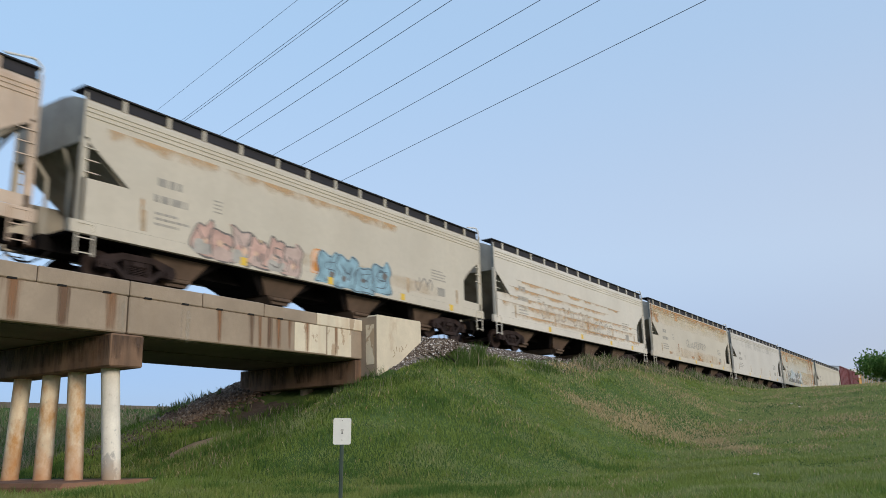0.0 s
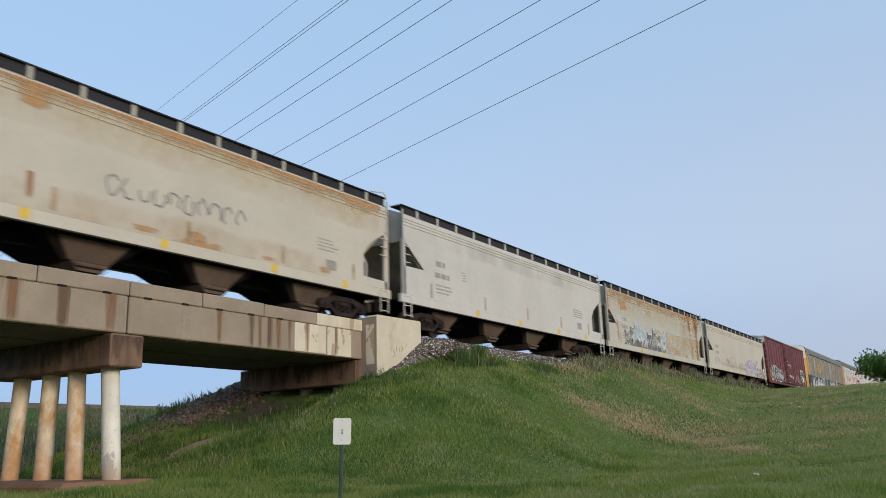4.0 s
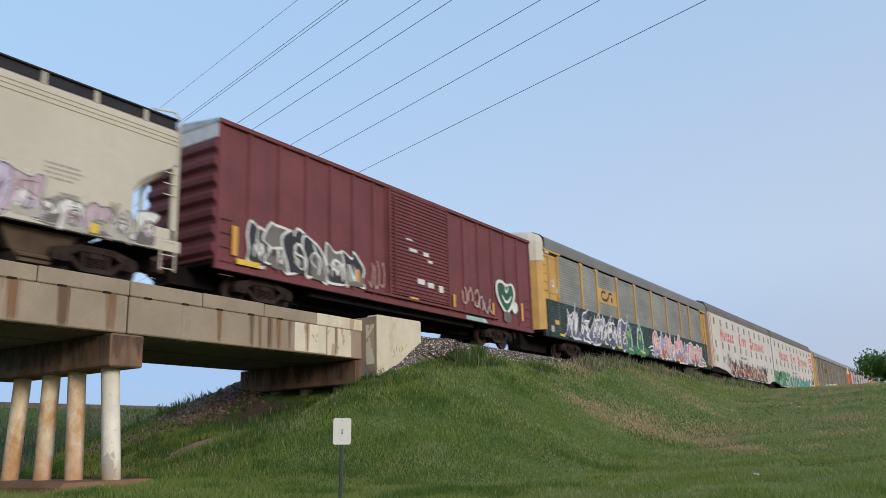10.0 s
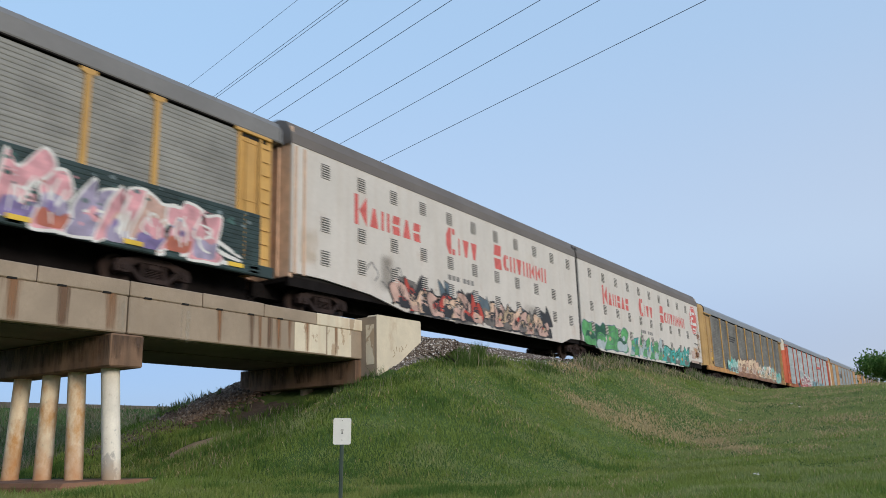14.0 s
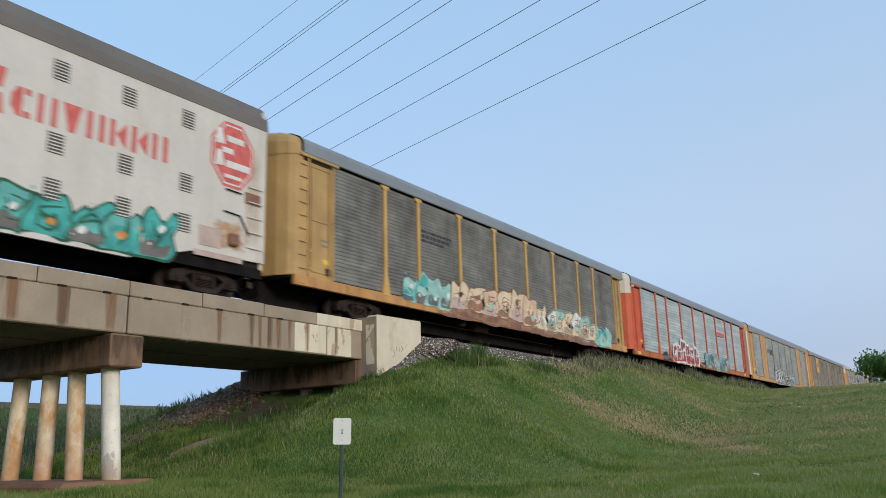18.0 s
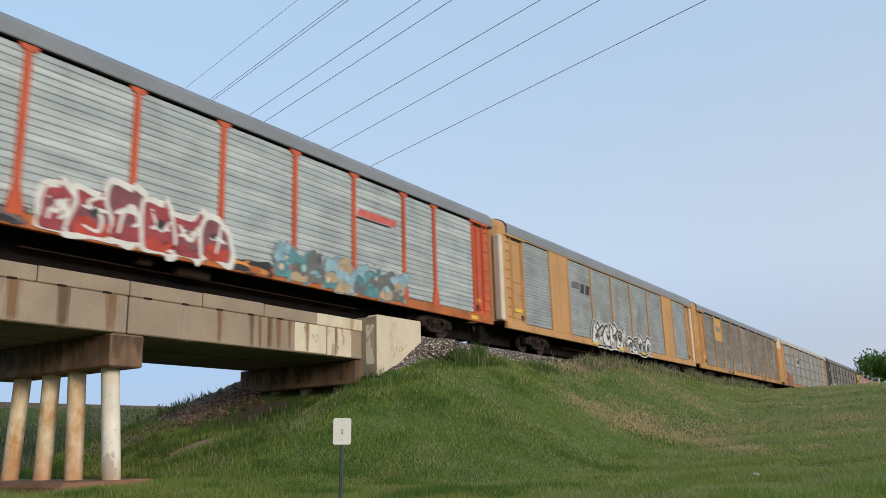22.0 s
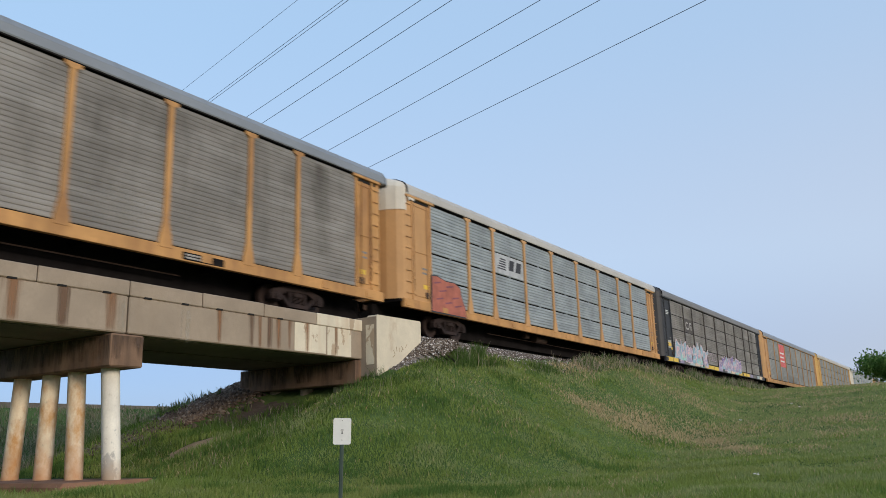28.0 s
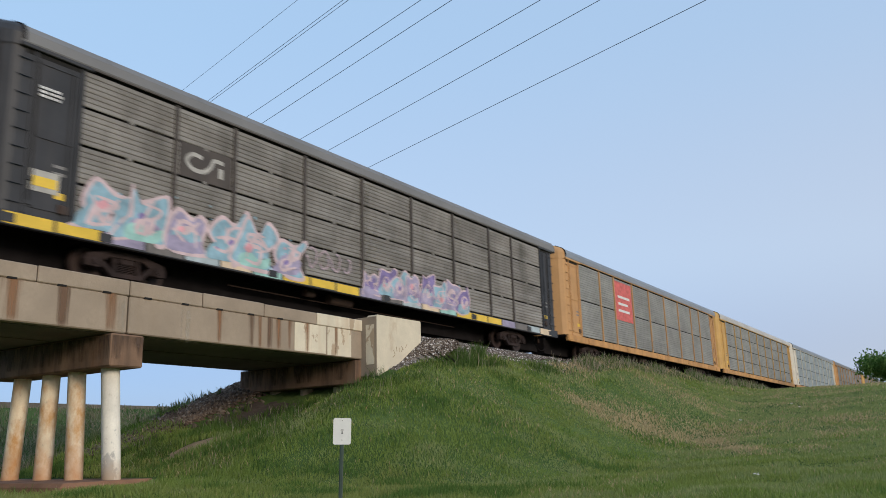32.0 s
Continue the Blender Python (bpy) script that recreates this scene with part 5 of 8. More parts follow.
washes(h5[0], [(0.64, 18.8, 2.6, 4.26, RUST_VEIL), (0.64, 18.8, 3.55, 4.26, RUST_TOP), (1.9, 14.5, 0.7, 2.5, RUST_FILM), (8.2, 17.9, 0.7, 2.7, RUST_VEIL), (9.2, 14.6, 1.0, 2.4, RUST_STREAKS), (12.5, 18.3, 1.6, 4.4, RUST_FILM), (1.6, 4.4, 3.1, 4.1, RUST_BLOT), (6.2, 8.4, 3.2, 4.1, RUST_FILM),
               (15.0, 16.1, 2.9, 4.5, RUST_COLUMN), (16.3, 17.9, 3.0, 4.6, RUST_COLUMN), (16.6, 17.6, 0.6, 4.6, RUST_COLUMN), (15.3, 16.3, 0.8, 2.6, RUST_BLOT), (15.2, 16.2, 1.9, 3.4, RUST_FILM), (13.8, 14.9, 1.0, 1.6, RUST_BLOT), (16.5, 17.7, 0.9, 1.9, RUST_BLOT), (0.66, 0.95, 2.4, 4.4, RUST_COLUMN), (1.75, 2.35, 1.1, 2.9, RUST_BLOT)])
piece(h5[0], 21, 3.0, 10.2, 1.05, 2.62, CHALK, (DUSK, OLIVE, MIST, MIST, DUSK), low=(DUSK, OLIVE, SMOKE), spark=(ROSE, INK, SAND), n=8, ew=0.06, jag=0.3, inner=2, halo=MIST, label="tangled blue, olive and white lettering")
bars(h5[0], text_block(2.1, 2.5, 0.85, 0.36, 3, random.Random(9), 0.45, 0.9), CHALK, NEAR - 0.004)
bars(h5[0], [(16.35, 1.75, 0.42, 0.32)], CHALK, NEAR - 0.005)
bars(h5[0], [(16.42, 1.80, 0.28, 0.22)], SMOKE, NEAR - 0.011)
TRAIN.append(h5)
h6 = hopper(GAPS[5], "cream covered hopper car with lilac graffiti", H_CREAM, 7, sill=H_CREAM)
piece(h6[0], 31, 11.3, 15.2, 0.97, 2.35, SMOKE, (LILAC, PINK_GREY, LILAC), low=(PALE_GREY, LILAC), spark=(CHALK,), n=5, y=NEAR - 0.014, ew=0.045, jag=0.32, inner=3, halo=CHALK, label="lilac and pink lettering")
piece(h6[0], 32, 15.0, 18.2, 0.97, 1.95, SMOKE, (PALE_GREY, CHALK, PINK_GREY), low=(SMOKE, PALE_GREY), n=5, y=NEAR - 0.014, ew=0.045, jag=0.32, inner=3, label="silver lettering")
tag_scrawl(h6[0], 33, 3.6, 8.5, 1.3, 2.3, FADED_BROWN, w=0.035)
tag_scrawl(h6[0], 34, 6.2, 11.5, 1.1, 1.9, SMOKE, w=0.035)
washes(h6[0], [(2.0, 18.0, 1.28, 1.7, RUST_FILM), (5.5, 6.4, 1.4, 2.1, RUST_BLOT), (9.2, 9.7, 1.3, 2.0, RUST_BLOT)])
TRAIN.append(h6)

# boxcar ------------------------------------------------------
BOX_RED = mat("oxide_red_boxcar_paint", (0.172, 0.042, 0.044), 0.6, var=0.15, scale=0.8, streak=0.35, streak_col=(0.08, 0.025, 0.024), spot=0.25, spot_col=(0.25, 0.10, 0.08), bump=0.1)
BL = 20.3


def boxcar(x15):
    car = thing("boxcar", "oxide red outside-post boxcar with white graffiti and a ribbed sliding door", "railway car")
    x0, x1, zb, zt = 1.0, 19.75, 0.98, 5.02
    part("side_wall", Mesh().box(x0, x1, NEAR + 0.06, NEAR + 0.12, zb, zt), BOX_RED, car)
    part("side_wall", Mesh().box(x0, x1, HW - 0.12, HW - 0.06, zb, zt), BOX_RED, car)
    for i, x in enumerate([1.06, 2.2, 3.4, 4.6, 5.75, 6.9, 8.0, 8.72, 12.75, 13.9, 15.05, 16.2, 17.35, 18.5, 19.69]):
        part("side_post", Mesh().extrude([(x - 0.07, NEAR + 0.06), (x - 0.045, NEAR), (x + 0.045, NEAR), (x + 0.07, NEAR + 0.06)], zb, zt, "z"), BOX_RED, car)
    dr = Mesh()
    prof = []
    z = zb + 0.22
    while z < zt - 0.1:
        prof += [(NEAR - 0.02, z), (NEAR - 0.02, z + 0.05), (NEAR - 0.06, z + 0.07), (NEAR - 0.06, z + 0.11)]
        z += 0.132
    prof = [(NEAR + 0.05, prof[0][1])] + prof + [(NEAR + 0.05, prof[-1][1])]
    dr.extrude(prof, 8.85, 12.62, "x")
    door = part("sliding_door", dr, BOX_RED, car, "horizontally ribbed sliding door")
    for x in (8.78, 12.60):
        part("door_frame", Mesh().box(x, x + 0.09, NEAR - 0.07, NEAR + 0.02, zb + 0.15, zt - 0.05), BOX_RED, door)
    part("door_bar", Mesh().rod((9.1, NEAR - 0.09, zb + 0.3), (9.1, NEAR - 0.09, zt - 0.2), 0.03, 6), BOX_RED, door)
    part("door_track", Mesh().box(7.5, 16.5, NEAR - 0.08, NEAR + 0.02, zb + 0.08, zb + 0.16), BOX_RED, car)
    part("top_chord", Mesh().cbox(x0 - 0.03, x1 + 0.03, NEAR - 0.04, NEAR + 0.08, zt, zt + 0.14, 0.015), BOX_RED, car)
    part("side_sill", Mesh().cbox(x0, x1, NEAR - 0.01, NEAR + 0.12, zb - 0.18, zb, 0.01), BOX_RED, car)
    part("roof", Mesh().extrude([(NEAR, zt + 0.12), (0, zt + 0.30), (HW, zt + 0.12), (HW, zt + 0.02), (NEAR, zt + 0.02)], x0 - 0.05, x1 + 0.05, "x"), SILVER, car, "bare metal roof")
    for s, x in ((-1, x0), (1, x1)):
        p = [(x - s * 0.05, zb), (x, zb), (x, zb + 0.18)]
        for i in range(7):
            zz = zb + 0.2 + i * 0.5
            p += [(x, zz), (x + s * 0.10, zz + 0.12), (x + s * 0.10, zz + 0.28), (x, zz + 0.40)]
        p += [(x, zt - 0.1), (x - s * 0.05, zt - 0.1)]
        end = Mesh().extrude(p, NEAR + 0.05, HW - 0.05, "y")
        e = part("end_wall", end, BOX_RED, car, "corrugated end wall")
        part("end_top", Mesh().box(min(x, x + s * 0.03), max(x, x + s * 0.03), NEAR + 0.05, HW - 0.05, zt - 0.42, zt + 0.08), CHALK, e, "white painted top of the end")
        coupler(car, 0.0 if s < 0 else BL, -s)
        ladder(car, min(x - s * 0.15, x - s * 0.6), max(x - s * 0.15, x - s * 0.6), NEAR + 0.02, 0.5, 2.3, BOX_RED, 0.4, rails=False)
    part("floor", Mesh().box(x0, x1, NEAR + 0.1, HW - 0.1, 0.95, 1.1), UNDER, car)
    part("centre_sill", Mesh().box(0.4, BL - 0.4, -0.3, 0.3, 0.45, 0.98).box(5.2, BL - 5.2, -1.1, 1.1, 0.62, 0.98), UNDER, car)
    bogie(car, 3.2)
    bogie(car, BL - 3.2)
    piece(car, 41, 2.2, 7.4, 1.02, 2.55, CHALK, (INK, SMOKE, INK), low=(INK, SMOKE), spark=(PALE_GREY, SMOKE), n=6, y=NEAR - 0.005, ew=0.09, jag=0.34, lean=-0.15, inner=2, label="black lettering with white outline")
    tag_scrawl(car, 42, 7.6, 8.6, 1.1, 2.3, ROSE, y=NEAR - 0.01, w=0.05, label="faded pink scrawl")
    shield = Spray(NEAR - 0.012)
    for by, mi in ((0.16, 0), (0.0, 1)):
        shield.area(grown([(16.55, 2.3), (16.6, 2.65), (16.95, 2.72), (17.3, 2.6), (17.75, 2.72), (17.95, 2.4), (17.75, 1.95), (17.3, 1.55), (16.95, 1.75), (16.7, 2.0)], by), mi)
    shield.line([(16.9, 2.2), (17.2, 1.95), (17.5, 2.0), (17.75, 2.25)], 0.12, 0)
    shield.line([(17.2, 2.62), (17.3, 2.35), (17.5, 2.62)], 0.1, 0)
    shield.area([(17.75, 1.7), (17.8, 2.0), (18.2, 2.0), (18.3, 1.7), (18.0, 1.5)], 0)
    shield.area([(17.05, 1.1), (17.1, 1.5), (17.6, 1.45), (17.55, 1.08)], 2)
    shield.done(car, (CHALK, DKGREEN, SMOKE), "green shield with white outline")
    tag_scrawl(car, 44, 13.6, 15.0, 1.35, 2.2, ROSE, y=NEAR - 0.01, w=0.07, label="pink scrawl")
    tag_scrawl(car, 46, 14.9, 16.2, 1.2, 2.0, PINK_GREY, y=NEAR - 0.01, w=0.07, label="pink scrawl")
    part("spray_smear", Mesh().poly([(13.9, NEAR - 0.013, 0.82), (15.6, NEAR - 0.013, 0.82), (15.4, NEAR - 0.013, 0.98), (13.9, NEAR - 0.013, 0.98)]), AQUA, car, "pale aqua smear on the sill")
    rnd = random.Random(45)
    bars(car, [(10.0, 2.9, 0.5, 0.12), (10.9, 2.86, 0.35, 0.16), (11.2, 2.65, 0.3, 0.1), (10.5, 1.75, 0.45, 0.2), (11.15, 1.7, 0.4, 0.2), (11.9, 1.62, 0.3, 0.26), (9.8, 3.3, 0.4, 0.06)], CHALK, NEAR - 0.062, label="white stencilled patches")
    bars(car, [(1.55, 1.25, 0.2, 0.85), (12.95, 1.2, 0.16, 0.5), (16.0, 1.25, 0.16, 0.5), (18.6, 1.25, 0.18, 0.8), (7.0, 1.3, 0.16, 0.4)], ORANGE_TAN, NEAR - 0.03, "reflector", "orange reflective strip")
    bars(car, [(1.7, 1.02, 0.9, 0.16), (10.0, 1.12, 0.5, 0.08)], YELLOW_PAINT, NEAR - 0.065, "reflector", "yellow reflective strip")
    return car, x15


TRAIN.append(boxcar(-42.4))

# autoracks ---------------------------------------------------
AL = 28.45
POSTS = [5.3, 7.35, 10.25, 13.1, 16.0, 18.85, 21.7, 23.7]
DOOR0, DOOR1 = 2.6, 26.5


def rib_panel(w, seams, r, pitch=0.128, deep=0.02, z0=1.16, z1=5.0):
    """One horizontally ribbed sheet of a bay, w wide, the r-th from below; seams: open slots between the sheets."""
    me = Mesh()
    h = (z1 - z0) / (seams + 1)
    if r >= 0:
        a, b = z0 + r * h + (0.03 if seams else 0.006), z0 + (r + 1) * h - (0.025 if seams else 0.0)
        n = max(3, round((b - a) / pitch))
        p = (b - a) / n
        prof = [(deep, a)]
        for i in range(n):
            zz = a + i * p
            prof += [(deep, zz + 0.003), (0.004, zz + p * 0.14), (0.0, zz + p * 0.40), (0.003, zz + p * 0.82), (deep, zz + p * 0.98)]
        prof += [(deep, b)]
        me.extrude(prof, 0.0, w, "x")
    return me


_rib_data = {}


def autorack(x15, label, post, panel, door, roof, sill, seams=1, solid=(), thin=False, seal=None, cap_paint=None, pitch=0.128, deep=0.02, rise=0.0, group="autorack cars of the train"):
    car = thing("autorack_car", label, "railway car", group)
    zt = 5.04
    edges = [DOOR0] + POSTS + [DOOR1]
    for i, (a, b) in enumerate(zip(edges, edges[1:])):
        if i in solid:
            me = Mesh().cbox(a - 0.02, b + 0.02, NEAR - 0.02, NEAR + 0.06, 1.14, zt, 0.01)
            me.box((a + b) / 2 - 0.012, (a + b) / 2 + 0.012, NEAR - 0.03, NEAR, 1.2, zt - 0.05)
            part("solid_panel", me, door, car)
            continue
        w = b - a - 0.02
        for r in range(seams + 1):
            key = (round(w, 2), seams, r, panel.name, pitch)
            if key not in _rib_data:
                _rib_data[key] = rib_panel(round(w, 2), seams, r, pitch, deep).data("side_panel", [panel])
            ob = part("side_panel", _rib_data[key], panel, car)
            ob.location = (a + 0.01, NEAR, 0)
            if seams > 1 and r:
                z = 1.16 + r * (zt - 0.04 - 1.16) / (seams + 1)
                part("panel_clip", Mesh().box(w / 2 - 0.06, w / 2 + 0.06, -0.015, 0.02, z - 0.035, z + 0.045), panel, ob)
    for i, x in enumerate(POSTS):
        hw = 0.05 if thin else 0.085
        me = Mesh().extrude([(x - hw, 1.1), (x - hw, zt - 0.05), (x + hw, zt - 0.05), (x + hw, 1.1)], NEAR - 0.055, NEAR + 0.04, "y")
        if not thin:
            me.extrude([(x - 0.21, 1.05), (x - 0.19, 1.25), (x - hw, 1.75), (x + hw, 1.75), (x + 0.19, 1.25), (x + 0.21, 1.05)], NEAR - 0.065, NEAR + 0.02, "y")
            me.extrude([(x - hw, zt - 0.15), (x - 0.22, zt - 0.09), (x - 0.22, zt), (x + 0.22, zt), (x + 0.22, zt - 0.09), (x + hw, zt - 0.15)], NEAR - 0.06, NEAR + 0.02, "y")
        part("side_post", me, post, car)
    # black sheet that paints the unlit inside, and the far wall
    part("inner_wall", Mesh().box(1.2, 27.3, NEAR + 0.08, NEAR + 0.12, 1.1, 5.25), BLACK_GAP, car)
    part("far_wall", Mesh().box(1.0, 27.5, HW - 0.1, HW, 1.1, 5.05), panel, car)
    # roof
    rp = [(y, z + (rise if z > 5.2 else 0)) for y, z in [(NEAR - 0.03, 5.08), (NEAR - 0.05, 5.12), (NEAR - 0.03, 5.36), (NEAR + 0.10, 5.55), (NEAR + 0.45, 5.72), (0, 5.84), (HW - 0.45, 5.72), (HW - 0.10, 5.55), (HW + 0.03, 5.36), (HW + 0.03, 5.08)]]
    rf = part("roof", Mesh().extrude(rp, 1.0, 28.15, "x"), roof, car, smooth=False)
    seam = Mesh()
    for i in range(9):
        xx = 3.2 + i * 2.8
        seam.extrude([(y * 1.003, z + 0.006) for y, z in rp[2:-2]], xx, xx + 0.05, "x", caps=False, closed=False)
    tagged(part("roof_seam", seam, roof, rf), kind="stuff")
    part("roof_gutter", Mesh().box(1.02, 27.95, NEAR - 0.04, NEAR + 0.03, 5.045, 5.085), UNDER if not thin else post, rf)
    # ends: rounded doors
    for s in (0, 1):
        def X(v):
            return v if s == 0 else 28.75 - v
        w0 = 2.6 if s == 0 else 2.25
        plan = [(w0, NEAR), (1.02, NEAR), (0.85, NEAR + 0.06), (0.68, NEAR + 0.22), (0.50, NEAR + 0.55), (0.38, NEAR + 1.0), (0.35, 0), (0.38, HW - 1.0), (0.50, HW - 0.55), (0.68, HW - 0.22), (0.85, HW - 0.06), (1.02, HW), (w0, HW)]
        me = Mesh().extrude([(X(a), b) for a, b in plan], 1.12, 5.12, "z")
        d = part("end_door", me, door, car)
        trim = Mesh()
        for xx in (1.36, w0 - 0.06):
            trim.box(X(xx) - 0.035, X(xx) + 0.035, NEAR - 0.035, NEAR + 0.01, 1.15, 5.02)
        trim.cbox(min(X(0.95), X(w0 + 0.15)), max(X(0.95), X(w0 + 0.15)), NEAR - 0.09, NEAR + 0.03, 4.97, 5.07, 0.015)
        # a sunk panel with a raised border, hinge straps and a step rail
        a, b = X(1.5), X(w0 - 0.16)
        for zz in (1.30, 2.95, 4.72):
            trim.box(min(a, b), max(a, b), NEAR - 0.022, NEAR + 0.01, zz, zz + 0.05)
        for xx in (a, b):
            trim.box(xx - 0.025, xx + 0.025, NEAR - 0.022, NEAR + 0.01, 1.30, 4.77)
        for zz in (1.35, 1.9):
            trim.box(min(X(1.36), X(1.5)), max(X(1.36), X(1.5)), NEAR - 0.05, NEAR + 0.01, zz, zz + 0.09)
        for yy in (-0.55, -0.02, 0.5):
            trim.box(min(X(0.33), X(0.42)), max(X(0.33), X(0.42)), yy, yy + 0.05, 1.2, 5.05)
        part("door_trim", trim, door, d)
        part("door_gap", Mesh().box(min(X(1.42), X(1.45)), max(X(1.42), X(1.45)), NEAR - 0.006, NEAR + 0.01, 1.35, 4.86).box(min(X(1.12), X(w0 - 0.12)), max(X(1.12), X(w0 - 0.12)), NEAR - 0.008, NEAR + 0.01, 4.86, 4.97), BLACK_GAP, d, "dark gap at the edge of the sliding end door")
        for v0, z0, mm in ((w0 - 0.62, 2.35, GREY_PAINT), (w0 - 0.62, 2.18, GREY_PAINT), (w0 - 0.55, 1.62, YELLOW_PAINT)):
            part("notice", Mesh().box(min(X(v0), X(v0 + 0.3)), max(X(v0), X(v0 + 0.3)), NEAR - 0.005, NEAR + 0.01, z0, z0 + (0.07 if mm is GREY_PAINT else 0.16)), mm, d, "small unreadable notice")
        lockbar = Mesh().rod((X(w0 - 0.3), NEAR - 0.05, 1.2), (X(w0 - 0.3), NEAR - 0.05, 4.85), 0.022, 6)
        part("lock_bar", lockbar, door, d)
        part("door_latch", Mesh().cbox(min(X(w0 - 0.45), X(w0 - 0.2)), max(X(w0 - 0.45), X(w0 - 0.2)), NEAR - 0.06, NEAR, 1.28, 1.5, 0.02), COUPLER, d, "dark latch")
        ladder(d, min(X(0.95), X(1.28)), max(X(0.95), X(1.28)), NEAR - 0.01, 1.2, 4.9, door, 0.42, rails=False, name="ladder_rungs")
        if s == 1:
            cap = Mesh()
            n = 6
            for k in range(n):
                t0, t1 = k / n, (k + 1) / n
                for (y0, z0), (y1, z1) in zip(rp, rp[1:]):
                    f0, f1 = 1 - 0.10 * t0 ** 2, 1 - 0.10 * t1 ** 2
                    def P(y, z, t, f):
                        return (X(0.58 - 0.24 * t), y * f, 5.08 + (z - 5.08) * (1 - 0.35 * t * t))
                    cap.poly([P(y0, z0, t0, f0), P(y1, z1, t0, f0), P(y1, z1, t1, f1), P(y0, z0, t1, f1)])
            cap.poly([(X(0.34), y * 0.9, 5.08 + (z - 5.08) * 0.65) for y, z in rp])
            part("roof_end", cap, seal or roof, rf)
        else:
            # a dome that carries the rounded doors up into the roof
            crown = sorted((abs(y), z) for y, z in rp if z > 5.1 and y <= 0)
            cy, cz = [p[0] for p in crown], [p[1] for p in crown]
            low = 4.45 if cap_paint else 5.0
            rings = []
            for a, b in plan[1:-1]:
                zr = float(np.interp(abs(b) * 0.95, cy, cz))
                far = 1.0 + 0.02
                rings.append([(a - 0.02, b * 1.012, low), (a - 0.02, b * 1.012, 5.1 + 0.45 * (zr - 5.1)), (min(a + 0.05, far), b * 0.995, 5.1 + 0.75 * (zr - 5.1)), (min(a + 0.16, far), b * 0.97, 5.1 + 0.93 * (zr - 5.1)), (min(a + 0.34, far), b * 0.95, zr), (far, b * 0.95, zr + 0.004)])
            dome = Mesh()
            for p, q in zip(rings, rings[1:]):
                for k in range(5):
                    dome.poly([p[k], p[k + 1], q[k + 1], q[k]])
            part("end_cap", dome, cap_paint or door, rf, "white rounded end cap" if cap_paint else "rounded end cap in the door's paint")
            part("weather_strip", Mesh().extrude([(y * 1.016, z + 0.018) for y, z in rp[1:-1]], 1.0, 1.06, "x"), UNDER, rf, "black rubber strip at the roof's edge")
            tear = Mesh().poly([(1.02, NEAR - 0.075, 5.02), (1.5, NEAR - 0.075, 4.98), (1.42, NEAR - 0.075, 4.86), (1.2, NEAR - 0.075, 4.9), (1.06, NEAR - 0.075, 4.8)])
            if cap_paint:
                part("torn_edge", tear, cap_paint, rf, "torn white edge of the cap")
        if seal:
            part("edge_seal", Mesh().cbox(min(X(0.50), X(0.80)), max(X(0.50), X(0.80)), NEAR + 0.03, NEAR + 0.40, 1.14, 4.98, 0.05), seal, d, "off-white edge strip")
        coupler(car, 0.0 if s == 0 else AL, 1 if s == 0 else -1)
    # underframe
    sl = Mesh().cbox(0.75, 27.98, NEAR - 0.05, NEAR + 0.10, 0.80, 1.13, 0.012)
    part("side_sill", sl, sill, car)
    part("side_sill", Mesh().box(0.55, 27.75, HW - 0.1, HW, 0.80, 1.13), sill, car)
    part("floor", Mesh().box(0.6, 27.7, NEAR + 0.05, HW - 0.05, 1.0, 1.1), UNDER, car)
    cs = Mesh().box(0.4, AL - 0.4, -0.35, 0.35, 0.24, 1.0)
    for x in range(3, 27, 2):
        cs.extrude([(x - 0.05, 1.0), (x + 0.05, 1.0), (x + 0.05, 0.85), (x - 0.05, 0.85)], NEAR + 0.1, HW - 0.1, "y")
    part("centre_sill", cs, UNDER, car)
    tank = Mesh().rod((12.2, -0.8, 0.72), (13.3, -0.8, 0.72), 0.17, 12)
    tank.rod((10.9, -0.95, 0.75), (11.3, -0.95, 0.75), 0.12, 10).rod((8, -0.7, 0.6), (20, -0.7, 0.6), 0.02, 5)
    part("brake_gear", tank, COUPLER, car)
    for x in (1.0, 3.4, 8.9, 14.4, 20.2, 25.0, 27.2):
        part("tie_bracket", Mesh().box(x - 0.18, x + 0.18, NEAR - 0.07, NEAR - 0.04, 0.86, 1.06), sill, car)
    bogie(car, 4.3)
    bogie(car, AL - 4.3)
    return car, x15


HZ = (0.55, 0.55, 4.2)
GALV = mat("dull_galvanised_panel", (0.285, 0.28, 0.255), 0.6, 0.15, var=0.2, scale=0.6, streak=0.45, streak_size=HZ, streak_col=(0.40, 0.385, 0.345), spot=0.15, spot_col=(0.16, 0.15, 0.13), per_piece=0.05, bump=0.08, shifted=True)
GALV_DARK = mat("grimy_galvanised_panel", (0.195, 0.187, 0.168), 0.65, 0.1, var=0.28, scale=0.8, streak=0.6, streak_size=(0.9, 0.9, 3.4), streak_col=(0.30, 0.285, 0.255), spot=0.3, spot_col=(0.10, 0.09, 0.08), per_piece=0.06, bump=0.08, shifted=True)
GALV_BLUE = mat("clean_galvanised_panel", (0.42, 0.47, 0.475), 0.5, 0.2, var=0.16, scale=0.9, streak=0.85, streak_size=(0.22, 0.22, 3.2), streak_col=(0.70, 0.73, 0.71), per_piece=0.03, bump=0.06, shifted=True)
GALV_GREY = mat("blue_grey_galvanised_panel", (0.325, 0.357, 0.362), 0.55, 0.2, var=0.2, scale=0.8, streak=0.6, streak_size=(0.4, 0.4, 4.5), streak_col=(0.46, 0.495, 0.50), spot=0.25, spot_col=(0.24, 0.25, 0.25), per_piece=0.04, bump=0.06, shifted=True)
